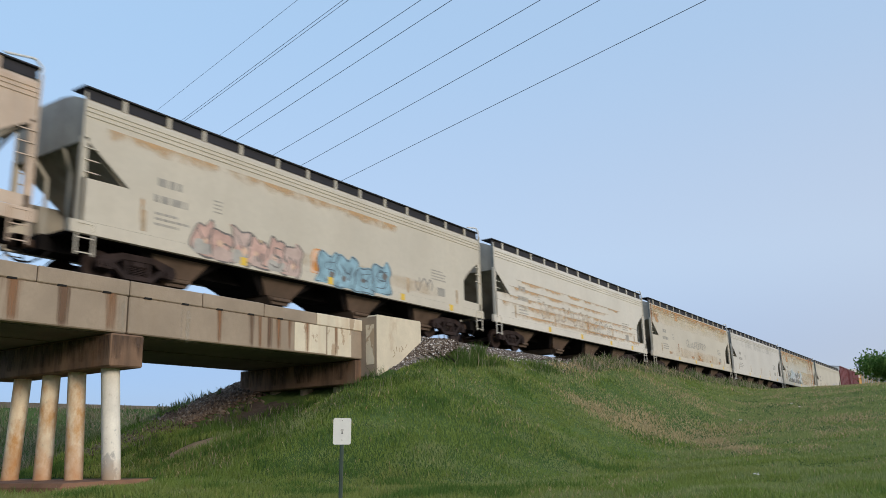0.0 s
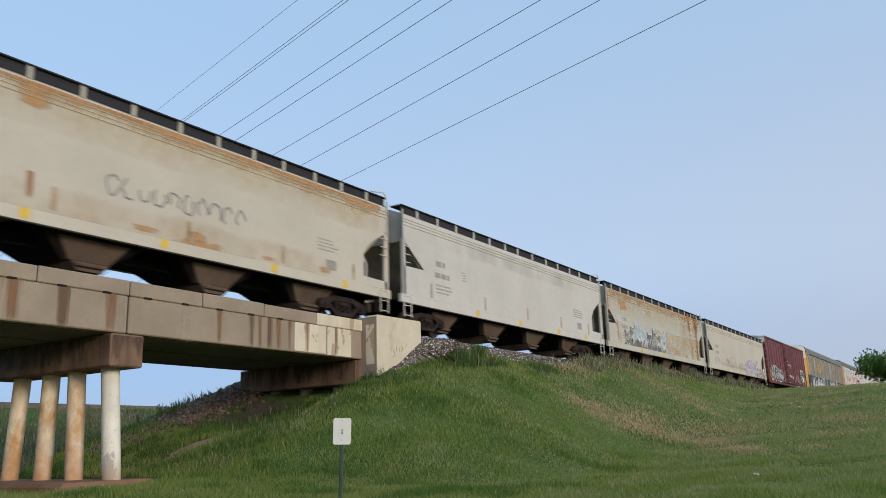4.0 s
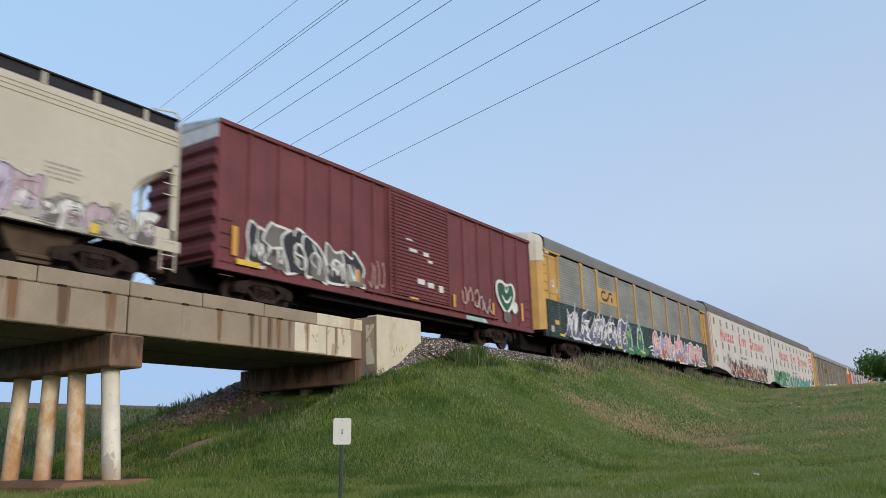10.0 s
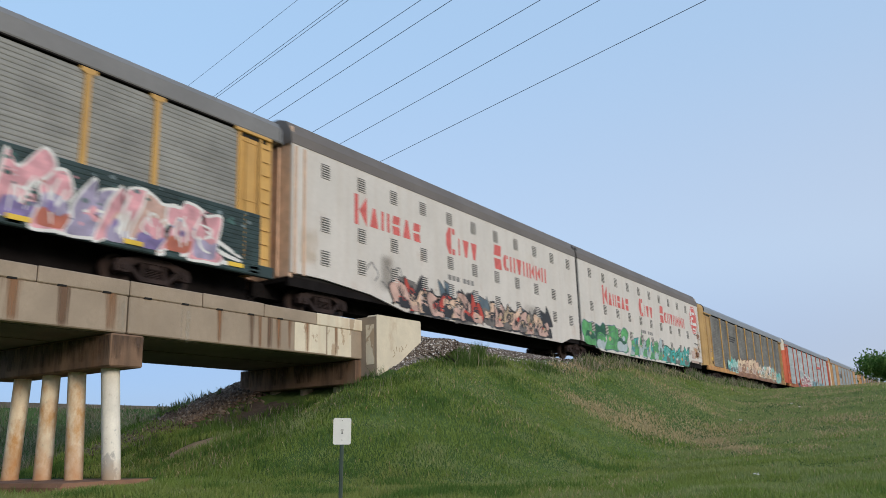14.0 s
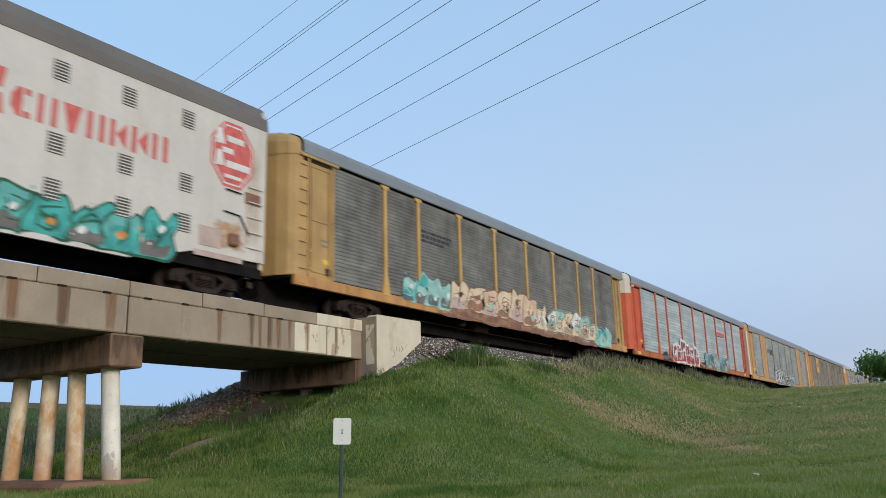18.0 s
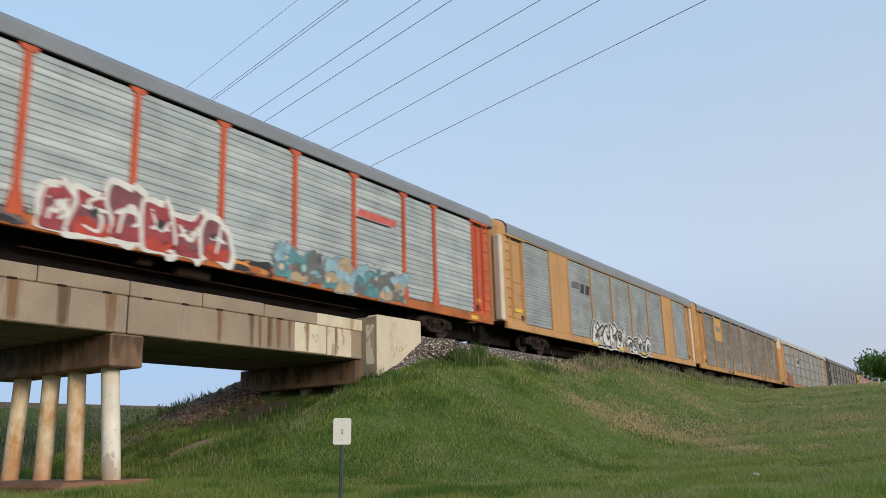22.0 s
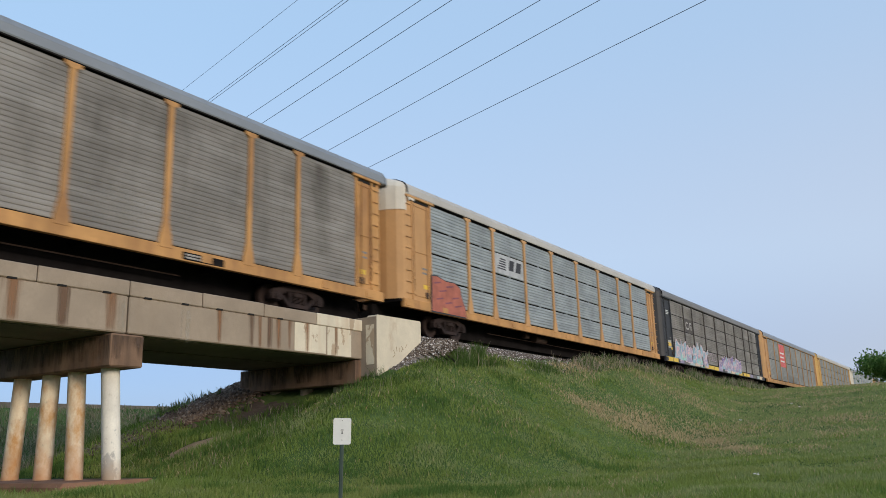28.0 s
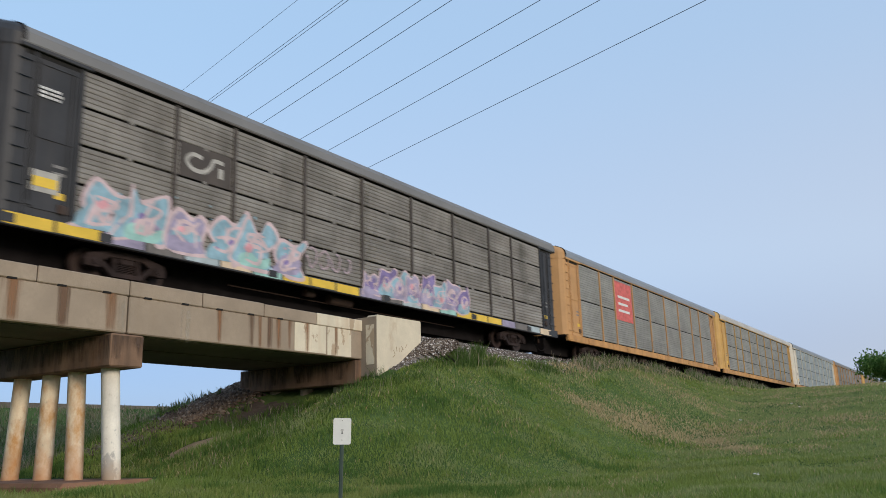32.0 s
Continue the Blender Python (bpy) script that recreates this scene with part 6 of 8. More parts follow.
GALV_BROWN = mat("brown_grimed_panel", (0.235, 0.215, 0.19), 0.7, 0.1, var=0.22, scale=0.6, streak=0.65, streak_size=(0.3, 0.3, 2.6), streak_col=(0.36, 0.345, 0.32), spot=0.3, spot_col=(0.12, 0.10, 0.085), per_piece=0.06, bump=0.08, shifted=True)
YEL = mat("faded_yellow_paint", (0.58, 0.34, 0.095), 0.6, var=0.12, scale=0.9, streak=0.3, streak_col=(0.36, 0.19, 0.07), spot=0.2, spot_col=(0.30, 0.17, 0.08), bump=0.08)
YEL_TAN = mat("chalky_orange_paint", (0.53, 0.29, 0.115), 0.65, var=0.10, scale=0.7, streak=0.3, streak_col=(0.38, 0.19, 0.08), spot=0.25, spot_col=(0.36, 0.19, 0.09), bump=0.08)
YEL_BROWN = mat("rusty_yellow_paint", (0.52, 0.27, 0.09), 0.68, var=0.18, scale=0.9, streak=0.55, streak_col=(0.24, 0.10, 0.04), spot=0.3, spot_col=(0.14, 0.07, 0.04), rust=0.4, rust_col=(0.20, 0.085, 0.04), bump=0.1)
ORED = mat("orange_red_paint", (0.58, 0.098, 0.033), 0.6, var=0.12, scale=0.9, streak=0.3, streak_col=(0.26, 0.05, 0.025), bump=0.08)
ORANGE_SILL = mat("orange_sill_paint", (0.46, 0.13, 0.03), 0.65, var=0.2, scale=1.5, streak=0.3, bump=0.08)
YEL_DULL = mat("dull_tan_yellow_paint", (0.47, 0.295, 0.11), 0.66, var=0.15, scale=0.8, streak=0.4, streak_col=(0.26, 0.14, 0.06), rust=0.2, bump=0.1)
BLK = mat("faded_black_paint", (0.03, 0.03, 0.033), 0.6, var=0.25, scale=0.9, streak=0.3, streak_col=(0.07, 0.055, 0.045), bump=0.08)
BRN_POST = mat("dark_brown_post", (0.07, 0.055, 0.045), 0.65, var=0.2, bump=0.08)
ROOF_GREY = mat("weathered_roof_grey", (0.20, 0.195, 0.19), 0.65, 0.1, var=0.1, scale=0.5, bump=0.05)
ROOF_LIGHT = mat("pale_roof", (0.50, 0.47, 0.42), 0.6, 0.1, var=0.1, scale=0.5, bump=0.05)
ROOF_BLUE = mat("galvanised_roof", (0.25, 0.265, 0.28), 0.5, 0.2, var=0.08, scale=0.5, bump=0.05)
RACK_ROOF = mat("brown_grey_roof", (0.15, 0.13, 0.115), 0.7, var=0.1, scale=0.5, bump=0.05)
SEAL = mat("off_white_plastic", (0.66, 0.60, 0.50), 0.6, var=0.08, streak=0.2, streak_col=(0.4, 0.3, 0.2), bump=0.05)
RACK_WHITE = mat("off_white_rack_paint", (0.62, 0.58, 0.53), 0.62, var=0.05, scale=0.6, streak=0.2, streak_col=(0.42, 0.32, 0.23), rust=0.12, rust_col=(0.4, 0.22, 0.13), bump=0.05)
LOW_GREEN = mat("dark_green_overspray", (0.025, 0.048, 0.048), 0.65, var=0.3, scale=1.5, spot=0.4, spot_col=(0.12, 0.17, 0.17), bump=0.05)

rack_a = autorack(-22.2, "yellow-posted autorack car, grey ribbed sides, dark green graffiti below", YEL, GALV, YEL, ROOF_GREY, LOW_GREEN, seams=0, deep=0.014, rise=0.2, cap_paint=SEAL)
TRAIN.append(rack_a)
_band = [(NEAR - 0.03, 0.80)]
for _i in range(14):
    _z = 0.82 + _i * 0.128
    _band += [(NEAR - 0.058, _z), (NEAR - 0.070, _z + 0.02), (NEAR - 0.070, _z + 0.10), (NEAR - 0.058, _z + 0.12)]
_band.append((NEAR - 0.03, 2.62))
part("graffiti", Mesh().extrude(_band, 1.02, 27.4, "x"), LOW_GREEN, rack_a[0], "dark green sprayed band over the ribs")
piece(rack_a[0], 51, 2.9, 11.0, 0.9, 2.55, CHALK, (PURPLE_DEEP, LOW_LILAC, PURPLE_DEEP, SMOKE), low=(PURPLE_DEEP, SLATE), spark=(LOW_LILAC, CHALK), n=11, y=NEAR - 0.072, ew=0.12, jag=0.6, lean=0.35, inner=3, label="white and purple wild lettering")
for cx in (11.42, 13.30):
    bt = Spray(NEAR - 0.074)
    for dx, dz, r in ((-0.5, 0.95, 0.35), (0.1, 0.9, 0.42), (0.6, 0.92, 0.38), (1.0, 1.0, 0.3)):
        bt.area(blob(random.Random(7), cx + dx, dz + 0.08, r, r * 0.75, n=10, wob=0.3), 1)
    out = [(-0.5, 1.2), (-0.5, 2.0), (-0.3, 2.45), (-0.08, 2.6), (-0.05, 2.95), (0.05, 2.95), (0.08, 2.6), (0.3, 2.4), (0.5, 1.9), (0.5, 1.15)]
    bt.area([(cx + u, v) for u, v in out], 0)
    bt.area([(cx + u * 0.68, 1.2 + (v - 1.2) * 0.78) for u, v in out], 2)
    bt.area([(cx + u * 0.5, 1.1 + (v - 1.2) * 0.6) for u, v in out], 1)
    bt.area([(cx - 0.17, 1.75), (cx - 0.17, 2.05), (cx + 0.17, 2.0), (cx + 0.17, 1.7)], 3)
    bt.line([(cx - 0.2, 1.55), (cx, 1.45), (cx + 0.2, 1.5)], 0.1, 4)
    bt.area([(cx - 0.05, 0.98), (cx - 0.05, 1.12), (cx + 0.6, 1.05), (cx + 0.6, 0.93)], 5, False)
    bt.done(rack_a[0], (FROST, BOTTLE, DKGREEN, LIME, TEAL_DULL, PINK_GREY), "pale green bottle-shaped figure")
piece(rack_a[0], 54, 15.4, 25.8, 0.86, 2.4, CHALK, (PINK, PINK, LOW_LILAC, PINK, ROSE), low=(LOW_LILAC, PURPLE, BRICK_RED, LOW_LILAC), spark=(PURPLE, PINK), n=12, y=NEAR - 0.074, ew=0.085, jag=0.5, lean=0.2, inner=2, label="pink and violet balloon lettering")
_tails = Spray(NEAR - 0.073)
for _d in (0.0, 0.25, 0.5):
    _tails.line([(14.7 + _d, 1.35 - _d * 0.5), (15.4, 1.5 - _d), (16.2, 1.2 - _d * 0.4)], 0.1, 0)
    _tails.line([(25.0, 1.9 - _d), (25.9, 1.5 - _d), (26.7, 1.2 - _d * 0.4)], 0.12, 0)
_fleck = random.Random(58)
for _i in range(150):
    _x, _z, _r = _fleck.uniform(1.2, 27.2), _fleck.uniform(1.2, 2.55), _fleck.uniform(0.02, 0.07)
    _tails.area([(_x - _r * 1.6, _z), (_x, _z + _r), (_x + _r * 1.6, _z), (_x, _z - _r)], 1 + _i % 2)
_tails.done(rack_a[0], (CHALK, FLECK, TEAL_DULL), "white tails and pale flecks of spray")
part("placard", Mesh().box(1.75, 2.2, NEAR - 0.082, NEAR - 0.07, 1.45, 1.66), ORANGE_TAN, rack_a[0], "orange placard")
part("placard", Mesh().box(1.3, 1.62, NEAR - 0.082, NEAR - 0.07, 1.05, 1.35), PALE_GREY, rack_a[0], "pale smeared placard")
for x, z, w, h in ((1.5, 3.2, 0.75, 0.45), (1.95, 2.9, 0.6, 0.9)):
    part("spray_smear", Mesh().poly([(x, NEAR - 0.032, z), (x + w, NEAR - 0.032, z), (x + w, NEAR - 0.032, z + h), (x, NEAR - 0.032, z + h)]), WHITE_SMEAR, rack_a[0], "smeared white spray mark")
bars(rack_a[0], [(x, 0.92, 0.55, 0.12) for x in (2.2, 9.6, 13.4, 16.6, 20.0, 22.9, 26.2)], YELLOW_PAINT, NEAR - 0.10, "reflector", "yellow reflective strip")
part("logo_plate", Mesh().box(7.45, 10.15, NEAR - 0.012, NEAR + 0.01, 3.3, 4.1), YEL, rack_a[0], "yellow plate with a black emblem")
_mark = Spray(NEAR - 0.013)
_mark.line([(8.55, 3.90), (8.15, 3.93), (7.95, 3.72), (8.15, 3.50), (8.65, 3.50), (8.95, 3.72), (9.1, 3.93), (9.5, 3.93)], 0.14, 0, 0.9)
_mark.area([(9.3, 3.45), (9.3, 3.75), (9.5, 3.75), (9.5, 3.45)], 0, False)
tagged(part("emblem", _mark.me, BLACK_PAINT, rack_a[0], "plain black winding emblem stroke"), kind="stuff")


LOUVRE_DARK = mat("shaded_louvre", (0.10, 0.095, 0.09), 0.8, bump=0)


def rack_unit(x15, length, first, last, shape, letters_at, seed, label):
    """One half of the white articulated autorack: louvred openings in three rows, brown roof."""
    car = thing("autorack_car", label, "railway car", "white articulated autorack halves")
    zt = 5.28
    body = Mesh().extrude(shape, NEAR, NEAR + 0.08, "y")
    part("side_wall", body, RACK_WHITE, car)
    part("far_wall", Mesh().box(first, last, HW - 0.08, HW, 0.8, zt), RACK_WHITE, car)
    # a solid black block stands in for the car's unlit interior
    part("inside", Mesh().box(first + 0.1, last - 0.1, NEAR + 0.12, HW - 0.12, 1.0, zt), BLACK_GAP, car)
    rp = [(NEAR - 0.02, zt), (NEAR + 0.02, 5.62), (NEAR + 0.24, 6.05), (NEAR + 0.60, 6.18), (HW - 0.60, 6.18), (HW - 0.24, 6.05), (HW - 0.02, 5.62), (HW + 0.02, zt)]
    rf = part("roof", Mesh().extrude(rp, first - 0.05, last + 0.05, "x"), RACK_ROOF, car, "brown-grey roof")
    sm = Mesh()
    for i in range(10):
        xx = first + 1.0 + i * (last - first - 2) / 9
        sm.extrude([(y * 1.003, z + 0.006) for y, z in rp[1:-1]], xx, xx + 0.04, "x", caps=False, closed=False)
    tagged(part("roof_seam", sm, RACK_ROOF, rf), kind="stuff")
    for s, x in ((-1, first), (1, last)):
        e = Mesh().cbox(min(x, x - s * 0.12), max(x, x - s * 0.12), NEAR + 0.05, HW - 0.05, 1.0, zt + 0.6, 0.03)
        for yy in (-0.95, -0.35, 0.3, 0.9):
            e.box(min(x, x + s * 0.05), max(x, x + s * 0.05), yy, yy + 0.06, 1.1, zt)
        part("end_door", e, PEACH if (s < 0 and seed == 1) else BLK if (s > 0) == (seed == 1) else RACK_WHITE, car, "end doors")
    n = 0
    x = letters_at
    while x < last - (2.0 if seed == 2 else 0.5):
        for z in (4.48, 2.68, 1.58):
            if z < 2 and (n % 1 == 0) and not (first + 0.5 < x < last - 0.3):
                continue
            # the dark backing puts the shade between the slats into its colour
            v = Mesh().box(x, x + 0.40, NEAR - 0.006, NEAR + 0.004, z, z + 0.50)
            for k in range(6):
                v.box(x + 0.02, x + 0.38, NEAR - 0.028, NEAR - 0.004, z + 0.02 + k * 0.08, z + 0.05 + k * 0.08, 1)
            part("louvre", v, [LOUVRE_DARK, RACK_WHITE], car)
        x += 1.85
        n += 1
    part("side_sill", Mesh().box(first, last, NEAR + 0.09, NEAR + 0.2, 0.75, 1.05), UNDER, car)
    part("floor", Mesh().box(first, last, NEAR + 0.15, HW - 0.1, 0.9, 1.05), UNDER, car)
    part("centre_sill", Mesh().box(0.3, length - 0.3, -0.35, 0.35, 0.5, 0.95), UNDER, car)
    return car, x15


def word(car, x0, x1, z, kinds, big, small, y=NEAR):
    """A word of the faded red name as plain shapes: a tall first one, then small ones, spread from x0 to x1."""
    shapes = {"fork": [[(0, 0), (0, 1), (0.3, 1), (0.3, 0)], [(0.38, 0.5), (1, 1), (1, 0)]],
              "tent": [[(0, 0), (0.35, 1), (0.65, 1), (1, 0)]],
              "pair": [[(0, 0), (0, 1), (0.3, 1), (0.3, 0)], [(0.7, 0), (0.7, 1), (1, 1), (1, 0)]],
              "bend": [[(0.0, 0.56), (0.12, 1), (1, 1), (0.9, 0.56)], [(0.1, 0), (0.0, 0.44), (0.9, 0.44), (1, 0)]],
              "bow": [[(0.3, 0), (0, 0.3), (0, 0.7), (0.3, 1), (0.55, 1), (0.55, 0)], [(0.65, 0.78), (0.65, 1), (0.95, 1), (0.95, 0.78)], [(0.65, 0), (0.65, 0.22), (0.95, 0.22), (0.95, 0)]],
              "post": [[(0.3, 0), (0.3, 1), (0.7, 1), (0.7, 0)]],
              "nail": [[(0, 1), (1, 1), (0.66, 0), (0.34, 0)]]}
    me = Mesh()
    wide = [big * 0.62] + [small * (0.34 if k == "post" else 0.68) for k in kinds[1:]]
    gap = (x1 - x0 - sum(wide)) / max(1, len(kinds) - 1)
    px = x0
    for i, k in enumerate(kinds):
        h = big if i == 0 else small
        for poly in shapes[k]:
            me.poly([(px + u * wide[i], y - 0.005, z + v * h - (0.06 if i == 0 else 0)) for u, v in poly])
        px += wide[i] + gap
    tagged(part("lettering", me, RED_LOGO, car, "faded red name in plain shapes"), kind="stuff")


NAME = (("fork", "tent", "pair", "bend", "tent", "bend"), ("bow", "post", "nail", "nail"), ("bend", "bow", "pair", "nail", "pair", "fork", "fork", "pair"))


half_a = rack_unit(5.8, 22.0, 0.75, 21.75, [(0.75, 1.15), (0.75, 5.3), (21.75, 5.3), (21.75, 0.95), (20.6, 0.92), (19.6, 0.62), (6.6, 0.62), (4.6, 0.98), (2.2, 1.15)], 2.1, 1,
               "white autorack half with faded red lettering and dark red graffiti")
for _k, (_a, _b) in zip(NAME, ((3.76, 7.65), (9.42, 11.77), (13.19, 18.19))):
    word(half_a[0], _a, _b, 3.36, _k, 1.08, 0.70)
piece(half_a[0], 61, 6.8, 18.6, 0.66, 1.95, SMOKE, (SMOKE, INK, SLATE), low=(INK, SMOKE), spark=(ROSE, PEACH), n=11, y=NEAR - 0.004, ew=0.06, jag=0.75, lean=-0.3, inner=2, label="black and slate jagged lettering")
piece(half_a[0], 63, 6.2, 12.0, 0.70, 1.85, INK, (ROSE, SCARLET, PEACH), low=(INK, ROSE), spark=(INK, PEACH, SHELL), n=8, y=NEAR - 0.022, ew=0.09, jag=0.8, lean=-0.25, inner=2, label="rust red jagged lettering with black edges")
piece(half_a[0], 64, 12.4, 17.9, 0.70, 1.75, INK, (PEACH, ROSE, SAND), low=(SMOKE, ROSE), spark=(INK, SCARLET), n=8, y=NEAR - 0.022, ew=0.09, jag=0.7, lean=0.2, inner=2, label="peach and red jagged lettering")
washes(half_a[0], [(4.4, 6.4, 1.1, 2.6, GRIME), (15.0, 19.0, 0.8, 2.2, GRIME), (0.8, 2.2, 1.2, 3.2, RUST_FILM)])
bars(half_a[0], [(9.5, 2.25, 0.22, 0.2), (9.8, 2.25, 0.22, 0.2), (10.1, 2.25, 0.22, 0.2), (10.6, 2.25, 0.22, 0.2), (10.9, 2.25, 0.2, 0.2), (11.2, 2.25, 0.2, 0.2)], GREY_PAINT, NEAR)
tag_scrawl(half_a[0], 62, 4.3, 6.6, 1.3, 2.2, GREY_PAINT, w=0.06)
part("ladder", Mesh().box(0.85, 0.92, NEAR - 0.05, NEAR, 1.1, 5.2).box(1.25, 1.32, NEAR - 0.05, NEAR, 1.1, 5.2), PEACH, half_a[0])
bogie(half_a[0], 2.6)
coupler(half_a[0], 0.0, 1)
TRAIN.append(half_a)
half_b = rack_unit(27.75, 21.65, 0.12, 21.15, [(0.12, 0.95), (0.12, 5.3), (21.15, 5.3), (21.15, 1.2), (18.6, 1.15), (16.6, 0.62), (2.6, 0.62), (1.4, 0.9)], 1.4, 2,
               "white autorack half with faded red lettering and green graffiti")
for _k, (_a, _b) in zip(NAME, ((3.19, 7.08), (8.85, 11.20), (12.62, 17.62))):
    word(half_b[0], _a, _b, 3.3, _k, 1.08, 0.70)
piece(half_b[0], 71, 0.4, 6.3, 0.68, 2.28, SLATE, (GREEN, DKGREEN, GREEN), low=(GREEN, MIST), spark=(SAND, MIST), n=4, ew=0.05, jag=0.22, inner=1, halo=MIST, label="round green balloon letters with pale blue between")
piece(half_b[0], 72, 6.8, 12.3, 0.68, 2.05, SLATE, (GREEN, TEAL, GREEN, MIST), low=(MIST, GREEN), spark=(SAND, SLATE), n=8, ew=0.04, jag=0.48, lean=0.25, inner=2, label="green and lime wild lettering")
piece(half_b[0], 73, 12.2, 17.8, 0.70, 2.0, DKGREEN, (TEAL, AQUA_DEEP, TEAL), low=(TEAL, SMOKE), spark=(ORANGE, CHALK), n=6, ew=0.08, jag=0.3, lean=0.2, inner=2, label="teal balloon lettering")
washes(half_b[0], [(18.6, 21.1, 1.2, 2.4, RUST_BLOT), (20.2, 21.1, 1.2, 5.2, RUST_FILM)])
lg = Mesh()
for i, (cx, cz, r, mi) in enumerate(((19.85, 4.15, 1.05, 0), (19.85, 4.15, 0.96, 1), (19.85, 4.15, 0.91, 0))):
    pts = [(cx + r * 0.82 * math.cos(math.pi / 8 + k * math.pi / 4), NEAR - 0.003 - 0.003 * i, cz + r * math.sin(math.pi / 8 + k * math.pi / 4)) for k in range(8)]
    lg.poly(pts, mi)
for z, x0, x1, hh in ((4.62, 19.62, 20.25, 0.09), (4.25, 19.45, 19.85, 0.08), (3.86, 19.6, 20.5, 0.10), (3.50, 19.55, 20.2, 0.05)):
    lg.box(x0, x1, NEAR - 0.016, NEAR - 0.004, z - hh, z + hh, 1)
for z in (4.62, 3.98):
    lg.extrude([(19.2, z - 0.24), (19.26, z + 0.22), (19.42, z + 0.24), (19.55, z - 0.2)], NEAR - 0.018, NEAR - 0.004, "y", 1)
tagged(part("emblem", lg, [RED_LOGO, CHALK], half_b[0], "plain red eight-sided emblem"), kind="stuff")
bars(half_b[0], [(8.9, 2.2, 0.22, 0.2), (9.2, 2.2, 0.22, 0.2), (9.5, 2.2, 0.22, 0.2), (10.1, 2.2, 0.22, 0.2), (10.4, 2.2, 0.22, 0.2), (10.7, 2.2, 0.22, 0.2)], GREY_PAINT, NEAR)
bars(half_b[0], [(18.75, 1.35, 0.75, 0.55), (18.6, 1.05, 1.7, 0.16)], SHELL, NEAR - 0.01, "paint_patch", "peach primer patch")
part("brake_box", Mesh().cbox(19.75, 20.1, NEAR - 0.14, NEAR, 1.5, 1.85, 0.04), EARTH, half_b[0], "rusty brake box")
part("number_plate_panel", Mesh().box(20.35, 20.95, NEAR - 0.012, NEAR + 0.01, 2.85, 3.2), EARTH, half_b[0], "small brown panel")
for z in (1.55, 2.0, 2.45, 2.9, 3.35):
    part("ladder_rung", Mesh().box(20.45, 21.0, NEAR - 0.07, NEAR - 0.045, z, z + 0.03), RACK_WHITE, half_b[0])
part("grab_iron", Mesh().rod((19.55, NEAR - 0.05, 2.45), (20.15, NEAR - 0.05, 2.42), 0.02, 6).rod((20.15, NEAR - 0.05, 2.42), (20.5, NEAR - 0.05, 1.9), 0.02, 6), UNDER, half_b[0], "dark bent grab iron")
part("grab_iron", Mesh().rod((19.6, NEAR - 0.05, 3.1), (20.2, NEAR - 0.05, 3.08), 0.02, 6), UNDER, half_b[0], "dark grab iron")
bogie(half_b[0], 0.05)
bogie(half_b[0], 19.3)
coupler(half_b[0], 21.65, -1)
TRAIN.append(half_b)

G0 = 77.85
rack_b = autorack(49.4, "yellow-posted autorack car with grimy ribbed sides and cream graffiti", YEL, GALV_DARK, YEL_DULL, ROOF_BLUE, YEL_BROWN, seams=0, deep=0.016, rise=0.08)
piece(rack_b[0], 80, 8.8, 23.5, 0.80, 1.42, EARTH, (EARTH, BROWN_SPRAY), n=14, y=NEAR - 0.066, ew=0.05, jag=0.3, inner=1, back=EARTH, label="brown sprayed shadow along the sill")
piece(rack_b[0], 82, 6.2, 9.4, 0.95, 2.1, AQUA, (AQUA, TEAL, AQUA), low=(SLATE, SMOKE), spark=(CHALK,), n=4, y=NEAR - 0.068, ew=0.06, jag=0.35, label="aqua lettering")
piece(rack_b[0], 81, 9.3, 16.6, 1.08, 2.48, EARTH, (CREAM_SPRAY, CREAM_SPRAY, PEACH), low=(SHELL, BROWN_SPRAY), spark=(INK, EARTH, AQUA), n=6, y=NEAR - 0.076, ew=0.06, jag=0.3, lean=0.25, inner=3, label="cream balloon lettering on brown shadow")
piece(rack_b[0], 83, 16.7, 23.4, 1.0, 2.25, EARTH, (CREAM_SPRAY, CHALK, AQUA), low=(CREAM_SPRAY, SAND), spark=(AQUA, INK), n=7, y=NEAR - 0.076, ew=0.06, jag=0.36, lean=0.2, inner=3, halo=AQUA, label="cream and aqua lettering")
piece(rack_b[0], 85, 23.2, 25.6, 0.85, 2.0, AQUA, (AQUA, TEAL), low=(AQUA,), spark=(SAND,), n=3, y=NEAR - 0.07, ew=0.05, jag=0.35, label="aqua tail of the lettering")
bars(rack_b[0], text_block(7.6, 3.4, 2.3, 0.55, 3, random.Random(84), 0.4), BLACK_PAINT, NEAR - 0.004, label="black stencilled lines")
washes(rack_b[0], [(2.7, 14.5, 1.2, 5.0, PANEL_GRIME), (14.0, 26.4, 1.2, 5.0, PANEL_GRIME)], NEAR - 0.002)
TRAIN.append(rack_b)

rack_c = autorack(G0, "autorack car with orange-red posts and pale galvanised ribbed sides", ORED, GALV_BLUE, ORED, ROOF_BLUE, ORANGE_SILL, seams=0, cap_paint=SEAL, rise=0.08, pitch=0.185, deep=0.032)
piece(rack_c[0], 91, 7.8, 13.4, 0.85, 2.3, CHALK, (CRIMSON, CRIMSON, PLUM), low=(CRIMSON, SCARLET), spark=(PLUM, INK), n=6, y=NEAR - 0.07, ew=0.13, jag=0.34, lean=0.05, inner=2, halo=CHALK, label="crimson lettering with white outlines")
piece(rack_c[0], 92, 15.1, 21.6, 0.85, 2.05, SLATE, (BLUE, PETROL, DUSK, BLUE, SAND), low=(PETROL, SAND, DUSK), spark=(CREAM_SPRAY, AQUA, PETROL), n=9, y=NEAR - 0.07, ew=0.03, jag=0.4, inner=1, halo=MIST, label="teal, slate and sand lettering")
